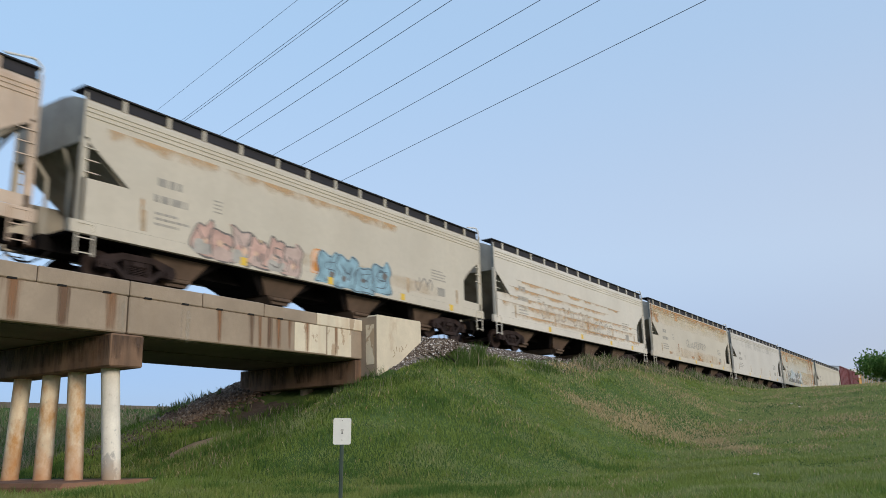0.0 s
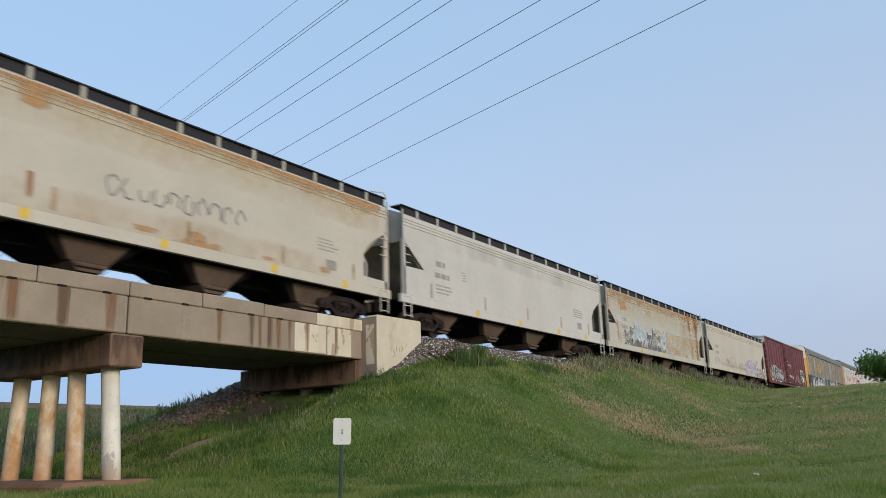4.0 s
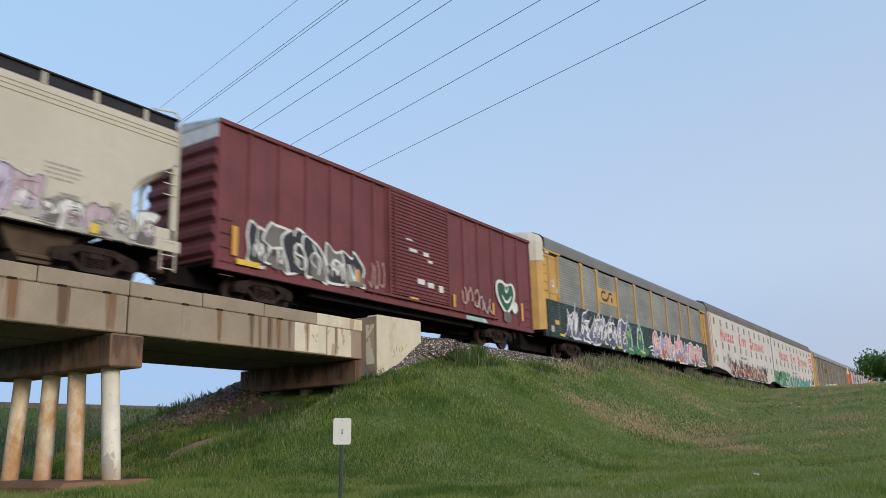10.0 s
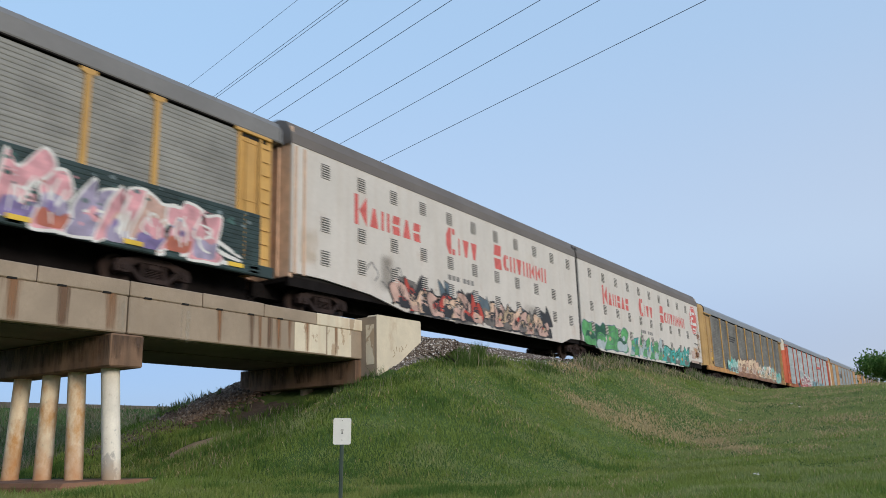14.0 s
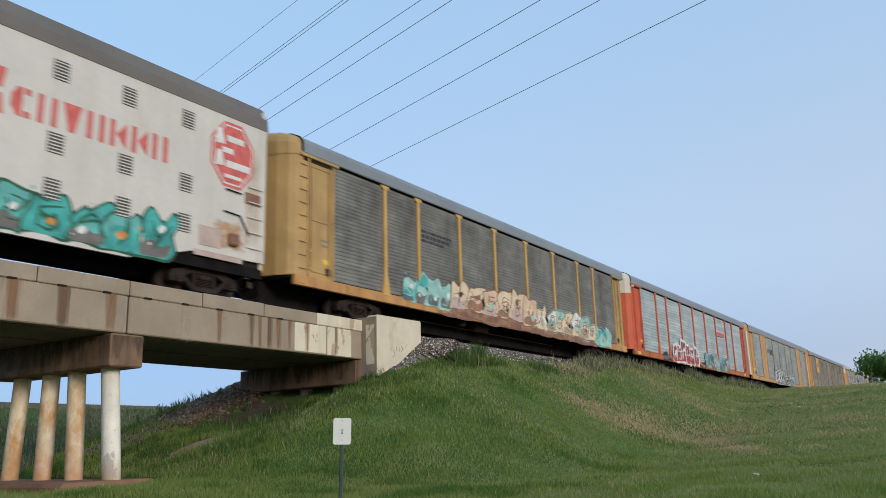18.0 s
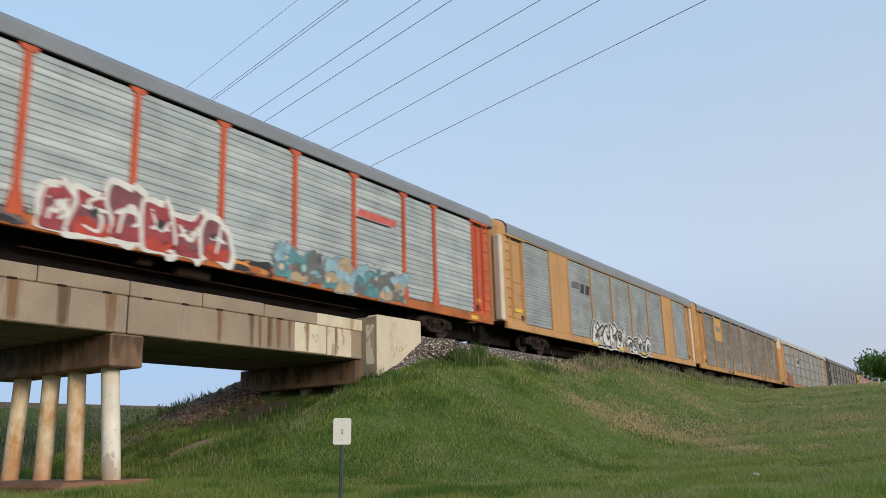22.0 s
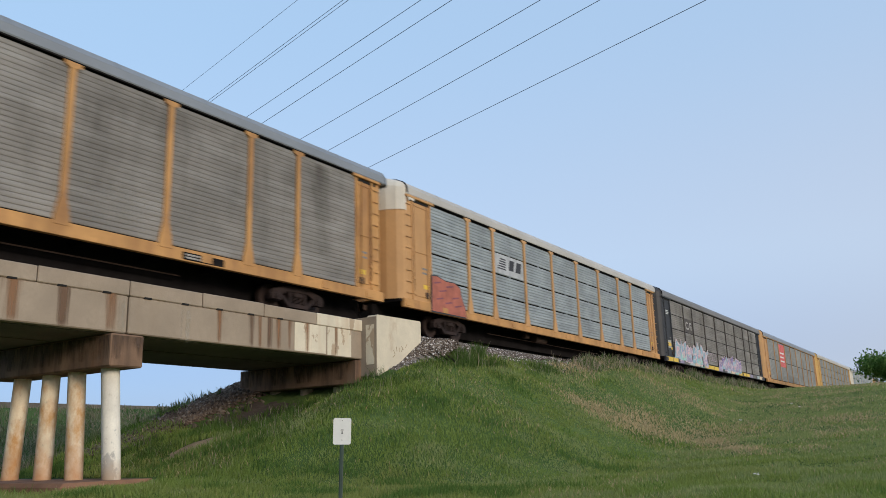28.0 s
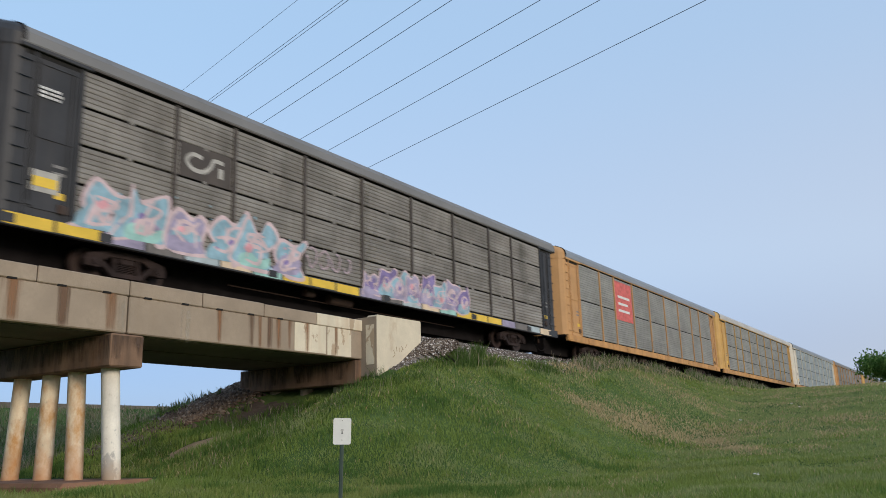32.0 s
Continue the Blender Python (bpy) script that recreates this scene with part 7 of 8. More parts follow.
piece(rack_c[0], 93, 13.5, 15.0, 0.82, 1.2, INK, (ORANGE, INK), n=2, y=NEAR - 0.062, ew=0.05, jag=0.3, inner=0, label="black and orange sprayed patch")
piece(rack_c[0], 94, 5.9, 7.5, 0.82, 1.4, INK, (INK, SMOKE), n=2, y=NEAR - 0.062, ew=0.05, jag=0.3, inner=0, label="black sprayed cloud")
part("stripe", Mesh().extrude([(19.05, 3.62), (21.25, 3.62), (21.3, 3.88), (19.15, 3.88)], NEAR - 0.006, NEAR + 0.01, "y"), RED_LOGO, rack_c[0], "slanted red name stripe in one plain bar")
part("stripe", Mesh().extrude([(19.0, 3.52), (20.9, 3.55), (20.95, 3.60), (19.02, 3.60)], NEAR - 0.006, NEAR + 0.01, "y"), BLACK_PAINT, rack_c[0], "thin black line")
bars(rack_c[0], [(1.2, 0.88, 0.6, 0.14), (26.2, 0.88, 0.5, 0.14)], YELLOW_PAINT, NEAR - 0.055, "reflector", "yellow reflective strip")
TRAIN.append(rack_c)

rack_d = autorack(G0 + AL, "autorack car with chalky orange panels between blue-grey ribbed sheets", YEL_TAN, GALV_GREY, YEL_TAN, ROOF_BLUE, YEL_TAN, seams=0, solid=(1, 7), thin=True, seal=SEAL, rise=0.1, pitch=0.14, deep=0.022)
piece(rack_d[0], 101, 9.9, 14.1, 0.85, 2.05, INK, (CHALK, SILVER, CHALK), low=(CHALK, PALE_GREY), spark=(INK, CHALK), n=5, y=NEAR - 0.06, ew=0.15, jag=0.45, lean=0.2, inner=2, halo=CHALK, label="black strokes on white lettering")
piece(rack_d[0], 102, 15.0, 18.6, 0.85, 1.85, INK, (CHALK, SILVER), low=(PALE_GREY, CHALK), spark=(INK, DKGREEN), n=5, y=NEAR - 0.06, ew=0.13, jag=0.45, lean=0.2, inner=2, halo=CHALK, label="black strokes on silver lettering")
bars(rack_d[0], [(9.9, 0.86, 0.7, 0.14), (13.6, 0.86, 0.6, 0.14), (17.2, 0.86, 0.6, 0.14)], YELLOW_PAINT, NEAR - 0.09, "reflector", "yellow reflective strip")
washes(rack_d[0], [(14.0, 15.2, 1.2, 2.4, WHITE_SMEAR), (2.7, 26.4, 1.2, 5.0, PANEL_FILM)], NEAR - 0.003)
STRIPES = Mesh()
for k in range(4):
    STRIPES.extrude([(7.75 + k * 0.05, 3.62 + k * 0.09), (8.75 + k * 0.02, 3.62 + k * 0.09), (8.68 + k * 0.02, 3.67 + k * 0.09), (7.8 + k * 0.05, 3.67 + k * 0.09)], NEAR - 0.006, NEAR + 0.01, "y")
STRIPES.extrude([(8.85, 3.45), (8.98, 3.95), (9.42, 3.95), (9.3, 3.45)], NEAR - 0.006, NEAR + 0.01, "y")
STRIPES.extrude([(9.5, 3.45), (9.62, 3.95), (10.1, 3.95), (9.98, 3.45)], NEAR - 0.006, NEAR + 0.01, "y")
tagged(part("emblem", STRIPES, BLACK_PAINT, rack_d[0], "plain black striped emblem"), kind="stuff")
bars(rack_d[0], [(1.55, 1.6, 0.5, 0.14)], YELLOW_PAINT, NEAR - 0.03, "reflector", "yellow reflective strip")
TRAIN.append(rack_d)

rack_e = autorack(G0 + 2 * AL, "autorack car with rusty yellow ends and brown grimed ribbed sides", YEL_BROWN, GALV_BROWN, YEL_BROWN, ROOF_BLUE, YEL_BROWN, seams=0, deep=0.014)
part("logo_plate", Mesh().box(5.45, 7.25, NEAR - 0.02, NEAR + 0.01, 3.2, 4.95), YEL, rack_e[0], "faded yellow plate with a worn emblem")
bars(rack_e[0], [(5.8, 3.9, 0.3, 0.4), (6.2, 3.9, 0.3, 0.4), (6.6, 3.9, 0.3, 0.4)], GREY_PAINT, NEAR - 0.022, "emblem", "worn grey emblem strokes")
tag_scrawl(rack_e[0], 112, 5.4, 10.5, 0.95, 1.75, PALE_GREY, y=NEAR - 0.06, w=0.06, label="pale looping scrawl")
washes(rack_e[0], [(2.7, 14.0, 1.2, 5.0, PANEL_GRIME), (13.0, 26.4, 1.2, 5.0, PANEL_GRIME), (16.5, 18.6, 1.3, 2.4, PANEL_FILM)], NEAR - 0.002)
for x, w in ((8.2, 1.6), (19.4, 1.4)):
    part("data_panel", Mesh().box(x, x + w, NEAR - 0.058, NEAR - 0.045, 0.84, 1.04), UNDER, rack_e[0], "black data panel on the sill")
    bars(rack_e[0], text_block(x + 0.1, 0.86, w - 0.2, 0.16, 2, random.Random(7), 0.4), PALE_GREY, NEAR - 0.06)
TRAIN.append(rack_e)

rack_f = autorack(G0 + 3 * AL, "yellow-posted autorack car with seamed blue-grey sides and pale roof", YEL_TAN, GALV_GREY, YEL_TAN, ROOF_LIGHT, YEL_BROWN, seams=3, cap_paint=SEAL)
part("emblem_field", Mesh().box(7.5, 10.1, NEAR - 0.006, NEAR + 0.01, 3.15, 4.02), SILVER, rack_f[0], "pale grey field behind the emblem")
STRIPES_B = Mesh()
for k in range(5):
    STRIPES_B.extrude([(7.7 + k * 0.06, 3.35 + k * 0.11), (8.5, 3.35 + k * 0.11), (8.45, 3.41 + k * 0.11), (7.76 + k * 0.06, 3.41 + k * 0.11)], NEAR - 0.010, NEAR, "y")
STRIPES_B.extrude([(8.72, 3.4), (8.84, 3.88), (9.28, 3.88), (9.16, 3.4)], NEAR - 0.010, NEAR, "y")
STRIPES_B.extrude([(9.36, 3.4), (9.48, 3.88), (9.95, 3.88), (9.83, 3.4)], NEAR - 0.010, NEAR, "y")
tagged(part("emblem", STRIPES_B, BLACK_PAINT, rack_f[0], "plain black striped emblem"), kind="stuff")
ring = [(2.5, 0.86), (2.55, 2.18), (2.9, 2.22), (3.5, 2.1), (4.1, 2.12), (4.5, 1.98), (4.6, 1.6), (4.85, 1.2), (4.9, 0.86)]
part("graffiti", Mesh().extrude([(3.95 + (x - 3.95) * 1.05, 1.6 + (z - 1.6) * 1.07) for x, z in ring], NEAR - 0.058, NEAR - 0.054, "y"), INK, rack_f[0], "black sprayed outline")
block = part("graffiti", Mesh().extrude(ring, NEAR - 0.062, NEAR - 0.058, "y"), BRICK_RED, rack_f[0], "brick red sprayed block")
for k, (x, z) in enumerate(((2.65, 1.9), (3.0, 1.62), (3.5, 1.85), (3.9, 1.45), (2.8, 1.3), (3.4, 1.2), (4.1, 1.15))):
    part("sprayed_stroke", Mesh().extrude([(x, z), (x + 0.5, z + 0.1), (x + 0.52, z + 0.16), (x, z + 0.07)], NEAR - 0.065, NEAR - 0.062, "y"), PLUM, block)
TRAIN.append(rack_f)

rack_g = autorack(G0 + 4 * AL, "black autorack car with brown-grey seamed sides and pale blue graffiti", BRN_POST, GALV_BROWN, BLK, ROOF_GREY, BLK, seams=3, thin=True)
part("emblem_field", Mesh().box(5.45, 7.25, NEAR - 0.012, NEAR + 0.01, 3.1, 4.05), BRN_POST, rack_g[0], "dark brown emblem field")
_mark = Spray(NEAR - 0.013)
_mark.line([(6.2, 3.76), (5.88, 3.79), (5.68, 3.58), (5.88, 3.38), (6.25, 3.38), (6.5, 3.58), (6.62, 3.79), (6.95, 3.79)], 0.12, 0, 0.9)
_mark.area([(6.78, 3.33), (6.78, 3.62), (6.95, 3.62), (6.95, 3.33)], 0, False)
tagged(part("emblem", _mark.me, PALE_GREY, rack_g[0], "plain pale winding emblem stroke"), kind="stuff")
piece(rack_g[0], 121, 2.5, 10.0, 0.98, 2.5, PINK_PALE, (BLUE, BLUE, LOW_LILAC, BLUE), low=(BLUE, AQUA, LOW_LILAC), spark=(PINK, PURPLE), n=6, y=NEAR - 0.06, ew=0.13, jag=0.4, lean=0.35, inner=3, label="pale blue and pink lettering")
tag_scrawl(rack_g[0], 122, 10.3, 12.5, 1.4, 2.1, PINK_GREY, y=NEAR - 0.06, w=0.05, label="smoky pink scrawl")
piece(rack_g[0], 123, 13.0, 19.8, 0.95, 2.1, PINK_PALE, (LOW_LILAC, PURPLE, BLUE), low=(LOW_LILAC, BLUE), spark=(PURPLE, PINK), n=8, y=NEAR - 0.06, ew=0.07, jag=0.4, lean=0.2, inner=3, label="lilac wild lettering")
for k in range(22):
    x = 0.95 + k * 1.2
    part("sill_patch", Mesh().box(x, x + 1.12, NEAR - 0.056, NEAR - 0.045, 0.83 + 0.01 * (k % 3), 1.10), (YELLOW_PAINT, CREAM_SPRAY, LOW_LILAC, YELLOW_PAINT, MIST, YELLOW_PAINT, AQUA, SMOKE)[(k * 5) % 8], rack_g[0], "patch of coloured paint on the sill")
washes(rack_g[0], [(2.7, 14.0, 1.2, 5.0, PANEL_GRIME), (13.0, 26.4, 1.2, 5.0, PANEL_GRIME)], NEAR - 0.002)
part("placard", Mesh().box(1.45, 2.15, NEAR - 0.012, NEAR + 0.01, 1.7, 2.2), PALE_GREY, rack_g[0], "pale placard")
part("placard", Mesh().box(1.5, 2.1, NEAR - 0.018, NEAR - 0.012, 1.82, 2.05), YELLOW_PAINT, rack_g[0], "yellow placard")
bars(rack_g[0], text_block(1.5, 3.9, 0.6, 0.3, 3, random.Random(5), 0.4), CHALK, NEAR - 0.04)
TRAIN.append(rack_g)

rack_h = autorack(G0 + 5 * AL, "autorack car with yellow ends, grey sides and a red plate", YEL_TAN, GALV, YEL_TAN, ROOF_BLUE, YEL_BROWN, seams=1, thin=True)
part("logo_plate", Mesh().box(7.5, 10.1, NEAR - 0.014, NEAR + 0.01, 2.6, 4.85), RED_LOGO, rack_h[0], "red plate with white lines")
bars(rack_h[0], [(7.9, 3.9, 1.8, 0.14), (7.9, 3.5, 1.5, 0.14), (7.9, 3.1, 1.7, 0.14)], CHALK, NEAR - 0.017, label="white lines on the plate")
tag_scrawl(rack_h[0], 131, 11.0, 16.0, 1.2, 1.9, GREY_PAINT, y=NEAR - 0.06)
TRAIN.append(rack_h)
TRAIN.append(autorack(G0 + 6 * AL, "autorack car with yellow ends, grey sides and cream roof", YEL, GALV, YEL, ROOF_LIGHT, YEL_BROWN, seams=3, thin=True))
TRAIN.append(autorack(G0 + 7 * AL, "autorack car with blue-grey seamed sides and pale ends", SEAL, GALV_GREY, SEAL, ROOF_BLUE, YEL_BROWN, seams=3, thin=True))
TRAIN.append(autorack(G0 + 8 * AL, "autorack car with brown grimed sides", YEL_BROWN, GALV_BROWN, YEL_BROWN, ROOF_GREY, YEL_BROWN, seams=1, thin=True))
TRAIN.append(autorack(G0 + 9 * AL, "autorack car with grey ribbed sides", YEL, GALV_DARK, YEL, ROOF_GREY, YEL_BROWN, seams=1, thin=True))


# ---- the train's run ----
RUN = [-168.28, -156.88, -145.57, -134.27, -122.89, -111.51, -100.22, -89.06, -78.11, -67.2, -56.19, -45.06, -33.8, -22.48, -11.16, 0.0,
       10.82, 21.52, 32.31, 43.19, 54.18, 65.16, 76.04, 86.81, 97.5, 108.15, 118.9, 129.7, 140.5, 151.3, 162.1, 172.9, 183.65]


def motions():
    """Every car rolls to -x at the train's pace."""
    for car, x15 in TRAIN:
        walk(car, [(float(t), pose(x15 - RUN[t], YC, ZR)) for t in range(33)])
    # every wheelset turns with the distance run
    step = 0.05
    turns = []
    for k in range(641):
        t = k * step
        i = min(int(t), 31)
        turns.append((t, math.degrees((RUN[i] + (RUN[i + 1] - RUN[i]) * (t - i) - RUN[0]) / 0.42)))
    for wheel, dx in WHEELS:
        walk(wheel, [(t, pose(dx, 0, 0.42, 0, -a % 360, 0)) for t, a in turns])


# ---- ground cover ----
STONE_MAT = island_mat("crushed_stone", [(0.04, 0.03, 0.024), (0.085, 0.064, 0.052), (0.13, 0.10, 0.08), (0.18, 0.145, 0.115), (0.24, 0.20, 0.165), (0.78, 0.74, 0.69)], 0.9)
RIPRAP_MAT = island_mat("dark_riprap", [(0.05, 0.038, 0.03), (0.12, 0.085, 0.065), (0.16, 0.12, 0.092), (0.27, 0.22, 0.18)], 0.95)
GREEN_MAT = island_mat("meadow_grass", [(0.165, 0.232, 0.048), (0.200, 0.272, 0.060), (0.232, 0.306, 0.074), (0.262, 0.335, 0.092)], 0.75, patch=(0.30, 0.315, 0.10), patch_scale=0.16, leafy=0.4)
LUSH_MAT = island_mat("lush_grass", [(0.088, 0.163, 0.036), (0.112, 0.193, 0.044), (0.140, 0.228, 0.054)], 0.75, leafy=0.4)
FIELD_MAT = island_mat("dull_field_grass", [(0.14, 0.165, 0.075), (0.195, 0.22, 0.11), (0.26, 0.26, 0.15)], 0.8, leafy=0.3)
STRAW_MAT = island_mat("field_straw", [(0.23, 0.20, 0.125), (0.30, 0.26, 0.17), (0.37, 0.32, 0.22)], 0.85, leafy=0.3)
PALE_MAT = island_mat("pale_grass", [(0.235, 0.295, 0.10), (0.285, 0.335, 0.125), (0.34, 0.365, 0.155)], 0.8, leafy=0.4)
TALL_MAT = island_mat("tall_green_grass", [(0.055, 0.105, 0.022), (0.09, 0.155, 0.035), (0.14, 0.20, 0.06)], 0.75, leafy=0.4)
DRY_MAT = island_mat("dry_grass", [(0.43, 0.315, 0.17), (0.52, 0.39, 0.225), (0.60, 0.46, 0.285), (0.36, 0.31, 0.15)], 0.85, leafy=0.3)
STALK_MAT = island_mat("dead_stalks", [(0.22, 0.18, 0.125), (0.34, 0.28, 0.20), (0.46, 0.39, 0.30), (0.20, 0.22, 0.10)], 0.85, leafy=0.3)
rng = np.random.default_rng(7)

OCTA = np.array([(1, 0, 0), (-1, 0, 0), (0, 1, 0), (0, -1, 0), (0, 0, 1), (0, 0, -1)], float)
OCT_F = np.array([(0, 2, 4), (2, 1, 4), (1, 3, 4), (3, 0, 4), (2, 0, 5), (1, 2, 5), (3, 1, 5), (0, 3, 5)])


def stones(name, x, y, z, size, material, label):
    n = len(x)
    v = OCTA[None] * rng.uniform(0.55, 1.25, (n, 6, 1)) * size[:, None, None] * np.array([1, 1, 0.75])
    a = rng.uniform(0, 6.28, n)
    c, s = np.cos(a)[:, None], np.sin(a)[:, None]
    v = np.stack([v[..., 0] * c - v[..., 1] * s, v[..., 0] * s + v[..., 1] * c, v[..., 2]], -1) + rng.normal(0, 0.12, (n, 6, 3)) * size[:, None, None]
    v += np.stack([x, y, z], -1)[:, None]
    f = OCT_F[None] + (np.arange(n) * 6)[:, None, None]
    tagged(new(name, sheet(name, v.reshape(-1, 3), f.reshape(-1, 3), material)), label, "stones", kind="stuff")


def bed_z(y):
    return np.interp(y, [YC - 3.5, YC - 3.1, YC - 2.75, YC - 1.75, YC - 1.6, YC], [ZR - 1.1, ZR - 0.95, ZR - 0.62, ZR - 0.24, ZR - 0.2, ZR - 0.2])


def lay_ballast():
    n = 26000
    x = ABUT + 0.6 + rng.random(n) ** 1.4 * 32
    y = rng.uniform(YC - 4.0, YC - 1.4, n)
    z = np.maximum(np.where(y > YC - 3.0, bed_z(y), -9), ground_z(x, y)) - 0.01
    keep = (x > ABUT + 2.7) | (y > 15.9)
    x, y, z = x[keep], y[keep], z[keep]
    n = len(x)
    stones("ballast_stones", x, y, z, rng.uniform(0.02, 0.055, n), STONE_MAT, "loose crushed ballast stones on the shoulder")
    # spill beside the wing wall
    n = 5000
    t, u = rng.random(n), rng.random(n)
    x = ABUT + 0.5 + t * 2.6 + u * 0.4
    y = 15.28 + rng.uniform(-0.55, 0.12, n) * (0.4 + t)
    z = np.maximum(ground_z(x, y), ZR - 1.95 + (x - ABUT - 0.45) / 1.9 * 1.2 - np.maximum(15.3 - y, 0) * 0.9) - 0.02
    z = np.minimum(z, ZR - 0.62)
    stones("ballast_spill", x, y, z, rng.uniform(0.025, 0.06, n), STONE_MAT, "ballast stones spilled beside the wing wall")
    n = 7000
    x = rng.uniform(14.0, 22.5, n)
    y = 20.85 + rng.normal(0, 0.42, n) + (x - 15) * 0.02
    k = y > 18.8 - 0.0 * x
    x, y = x[k], y[k]
    stones("riprap", x, y, ground_z(x, y) + 0.01, rng.uniform(0.03, 0.12, len(x)), RIPRAP_MAT, "dark broken rock on the bank below the bridge")


def spill_bank():
    """A wedge of gravel that carries the spilled ballast."""
    me = Mesh()
    n = 10
    for i in range(n):
        xa, xb = ABUT + 0.42 + 2.5 * i / n, ABUT + 0.42 + 2.5 * (i + 1) / n
        za, zb = (min(ZR - 0.66, ZR - 1.95 + (q - ABUT - 0.45) / 1.9 * 1.2) for q in (xa, xb))
        me.poly([(xa, 15.36, za), (xb, 15.36, zb), (xb, 14.7 - 0.05 * i, min(zb, float(ground_z(xb, 14.7 - 0.05 * i))) - 0.05), (xa, 14.7 - 0.05 * (i - 1), min(za, float(ground_z(xa, 14.7))) - 0.05)])
    single("gravel_slope", me, mat("gravel_slope", (0.20, 0.165, 0.14), 0.95, var=0.3, scale=6, spot=0.6, bump=1.0, bscale=25), "gravel slope beside the wing wall", "gravel", kind="structure")


def blades(name, x, y, h, w, material, label, lean=0.45, base=-0.02):
    n = len(x)
    z = ground_z(x, y) + base
    a = rng.uniform(0, 6.28, n)
    d = np.stack([np.cos(a), np.sin(a)], -1)
    b = rng.uniform(0, 6.28, n)
    l = np.stack([np.cos(b), np.sin(b)], -1) * (h * lean * rng.random(n))[:, None]
    p0 = np.stack([x - d[:, 0] * w, y - d[:, 1] * w, z], -1)
    p1 = np.stack([x + d[:, 0] * w, y + d[:, 1] * w, z], -1)
    m0 = np.stack([x + l[:, 0] * 0.4 - d[:, 0] * w * 0.7, y + l[:, 1] * 0.4 - d[:, 1] * w * 0.7, z + h * 0.6], -1)
    m1 = np.stack([x + l[:, 0] * 0.4 + d[:, 0] * w * 0.7, y + l[:, 1] * 0.4 + d[:, 1] * w * 0.7, z + h * 0.6], -1)
    p2 = np.stack([x + l[:, 0], y + l[:, 1], z + h], -1)
    v = np.stack([p0, p1, m1, m0, p2], 1).reshape(-1, 3)
    k = (np.arange(n) * 5)[:, None]
    f = np.concatenate([k + [0, 1, 2], k + [0, 2, 3], k + [3, 2, 4]], 0)
    tagged(new(name, sheet(name, v, f, material)), label, "grass", kind="stuff")


def polar(n, r0, r1, a0, a1):
    r = r0 * (r1 / r0) ** rng.random(n)
    a = np.radians(rng.uniform(a0, a1, n))
    return r * np.sin(a), r * np.cos(a), r


def value_noise(x, y, s, seed):
    g = np.random.default_rng(seed).random((64, 64))
    u, v = (x / s) % 64, (y / s) % 64
    i, j = u.astype(int), v.astype(int)
    fu, fv = u - i, v - j
    fu, fv = fu * fu * (3 - 2 * fu), fv * fv * (3 - 2 * fv)
    i1, j1 = (i + 1) % 64, (j + 1) % 64
    return (g[i % 64, j % 64] * (1 - fu) + g[i1, j % 64] * fu) * (1 - fv) + (g[i % 64, j1] * (1 - fu) + g[i1, j1] * fu) * fv


def dry_amount(x, y):
    """Where the slope has dried out: a band running down the embankment and flecks along the crest."""
    t = np.clip((x - 25.0) / 8.0, 0, 1)
    band = np.exp(-((y - (12.85 - 3.3 * t)) / (0.95 + 0.8 * t)) ** 2) * smooth(x, 26.0, 27.6) * smooth(x, 36, 31)
    crest = 0.75 * np.exp(-((y - 14.9) / 0.6) ** 2) * smooth(x, 29, 33) * smooth(x, 60, 42)
    foot = 0.6 * np.exp(-((y - 6.9 - 0.5 * (x - 27.0)) / 0.7) ** 2) * smooth(x, 23.5, 26.5) * smooth(x, 33, 30.5)
    spots = 0.5 * smooth(value_noise(x, y, 2.2, 3), 0.68, 0.9)
    return np.clip(np.maximum(np.maximum(band, crest), foot) * (0.75 + 0.9 * value_noise(x, y, 0.9, 5)) + spots * (0.15 + 0.45 * smooth(x, 20, 26)) + 0.01 + (0.22 * smooth(x, 22, 36) * (y < 14) + 0.16 * smooth(x, 33, 40) * (y < 10.5)) * smooth(value_noise(x, y, 1.3, 8), 0.35, 0.8), 0, 1)


def worn(x, y):
    """The trodden strip of dirt under the bridge's near edge."""
    w = 0.25 * (value_noise(np.asarray(x, float), np.asarray(y, float), 0.5, 91) - 0.5)
    return (((x - 14.35) / 1.0) ** 2 + ((y - 17.1 + w) / 0.38) ** 2 < 1) | (((x - 16.5) / 0.8) ** 2 + ((y - 16.95 + w) / 0.2) ** 2 < 1)


def bare(x, y):
    under = (x > 9.3) & (x < 12.3) & (y > 15.25 + 0.35 * value_noise(x, y, 0.5, 61)) & (y < 22)
    bed = (y > 14.85 + 0.5 * value_noise(x, y, 0.8, 31) + 0.3 * smooth(x, 31, 37)) & (y < 21.6) & (x > 21.8)
    deck = (x > 16.5) & (x < 23) & (y > 17.6) & (y < 24.5) & (value_noise(x, y, 0.8, 2) > 0.12)
    wing = (x > ABUT - 0.4) & (x < ABUT + 2.5) & (y > 14.9) & (y < 21)
    path = worn(x, y)
    return under | bed | deck | wing | path


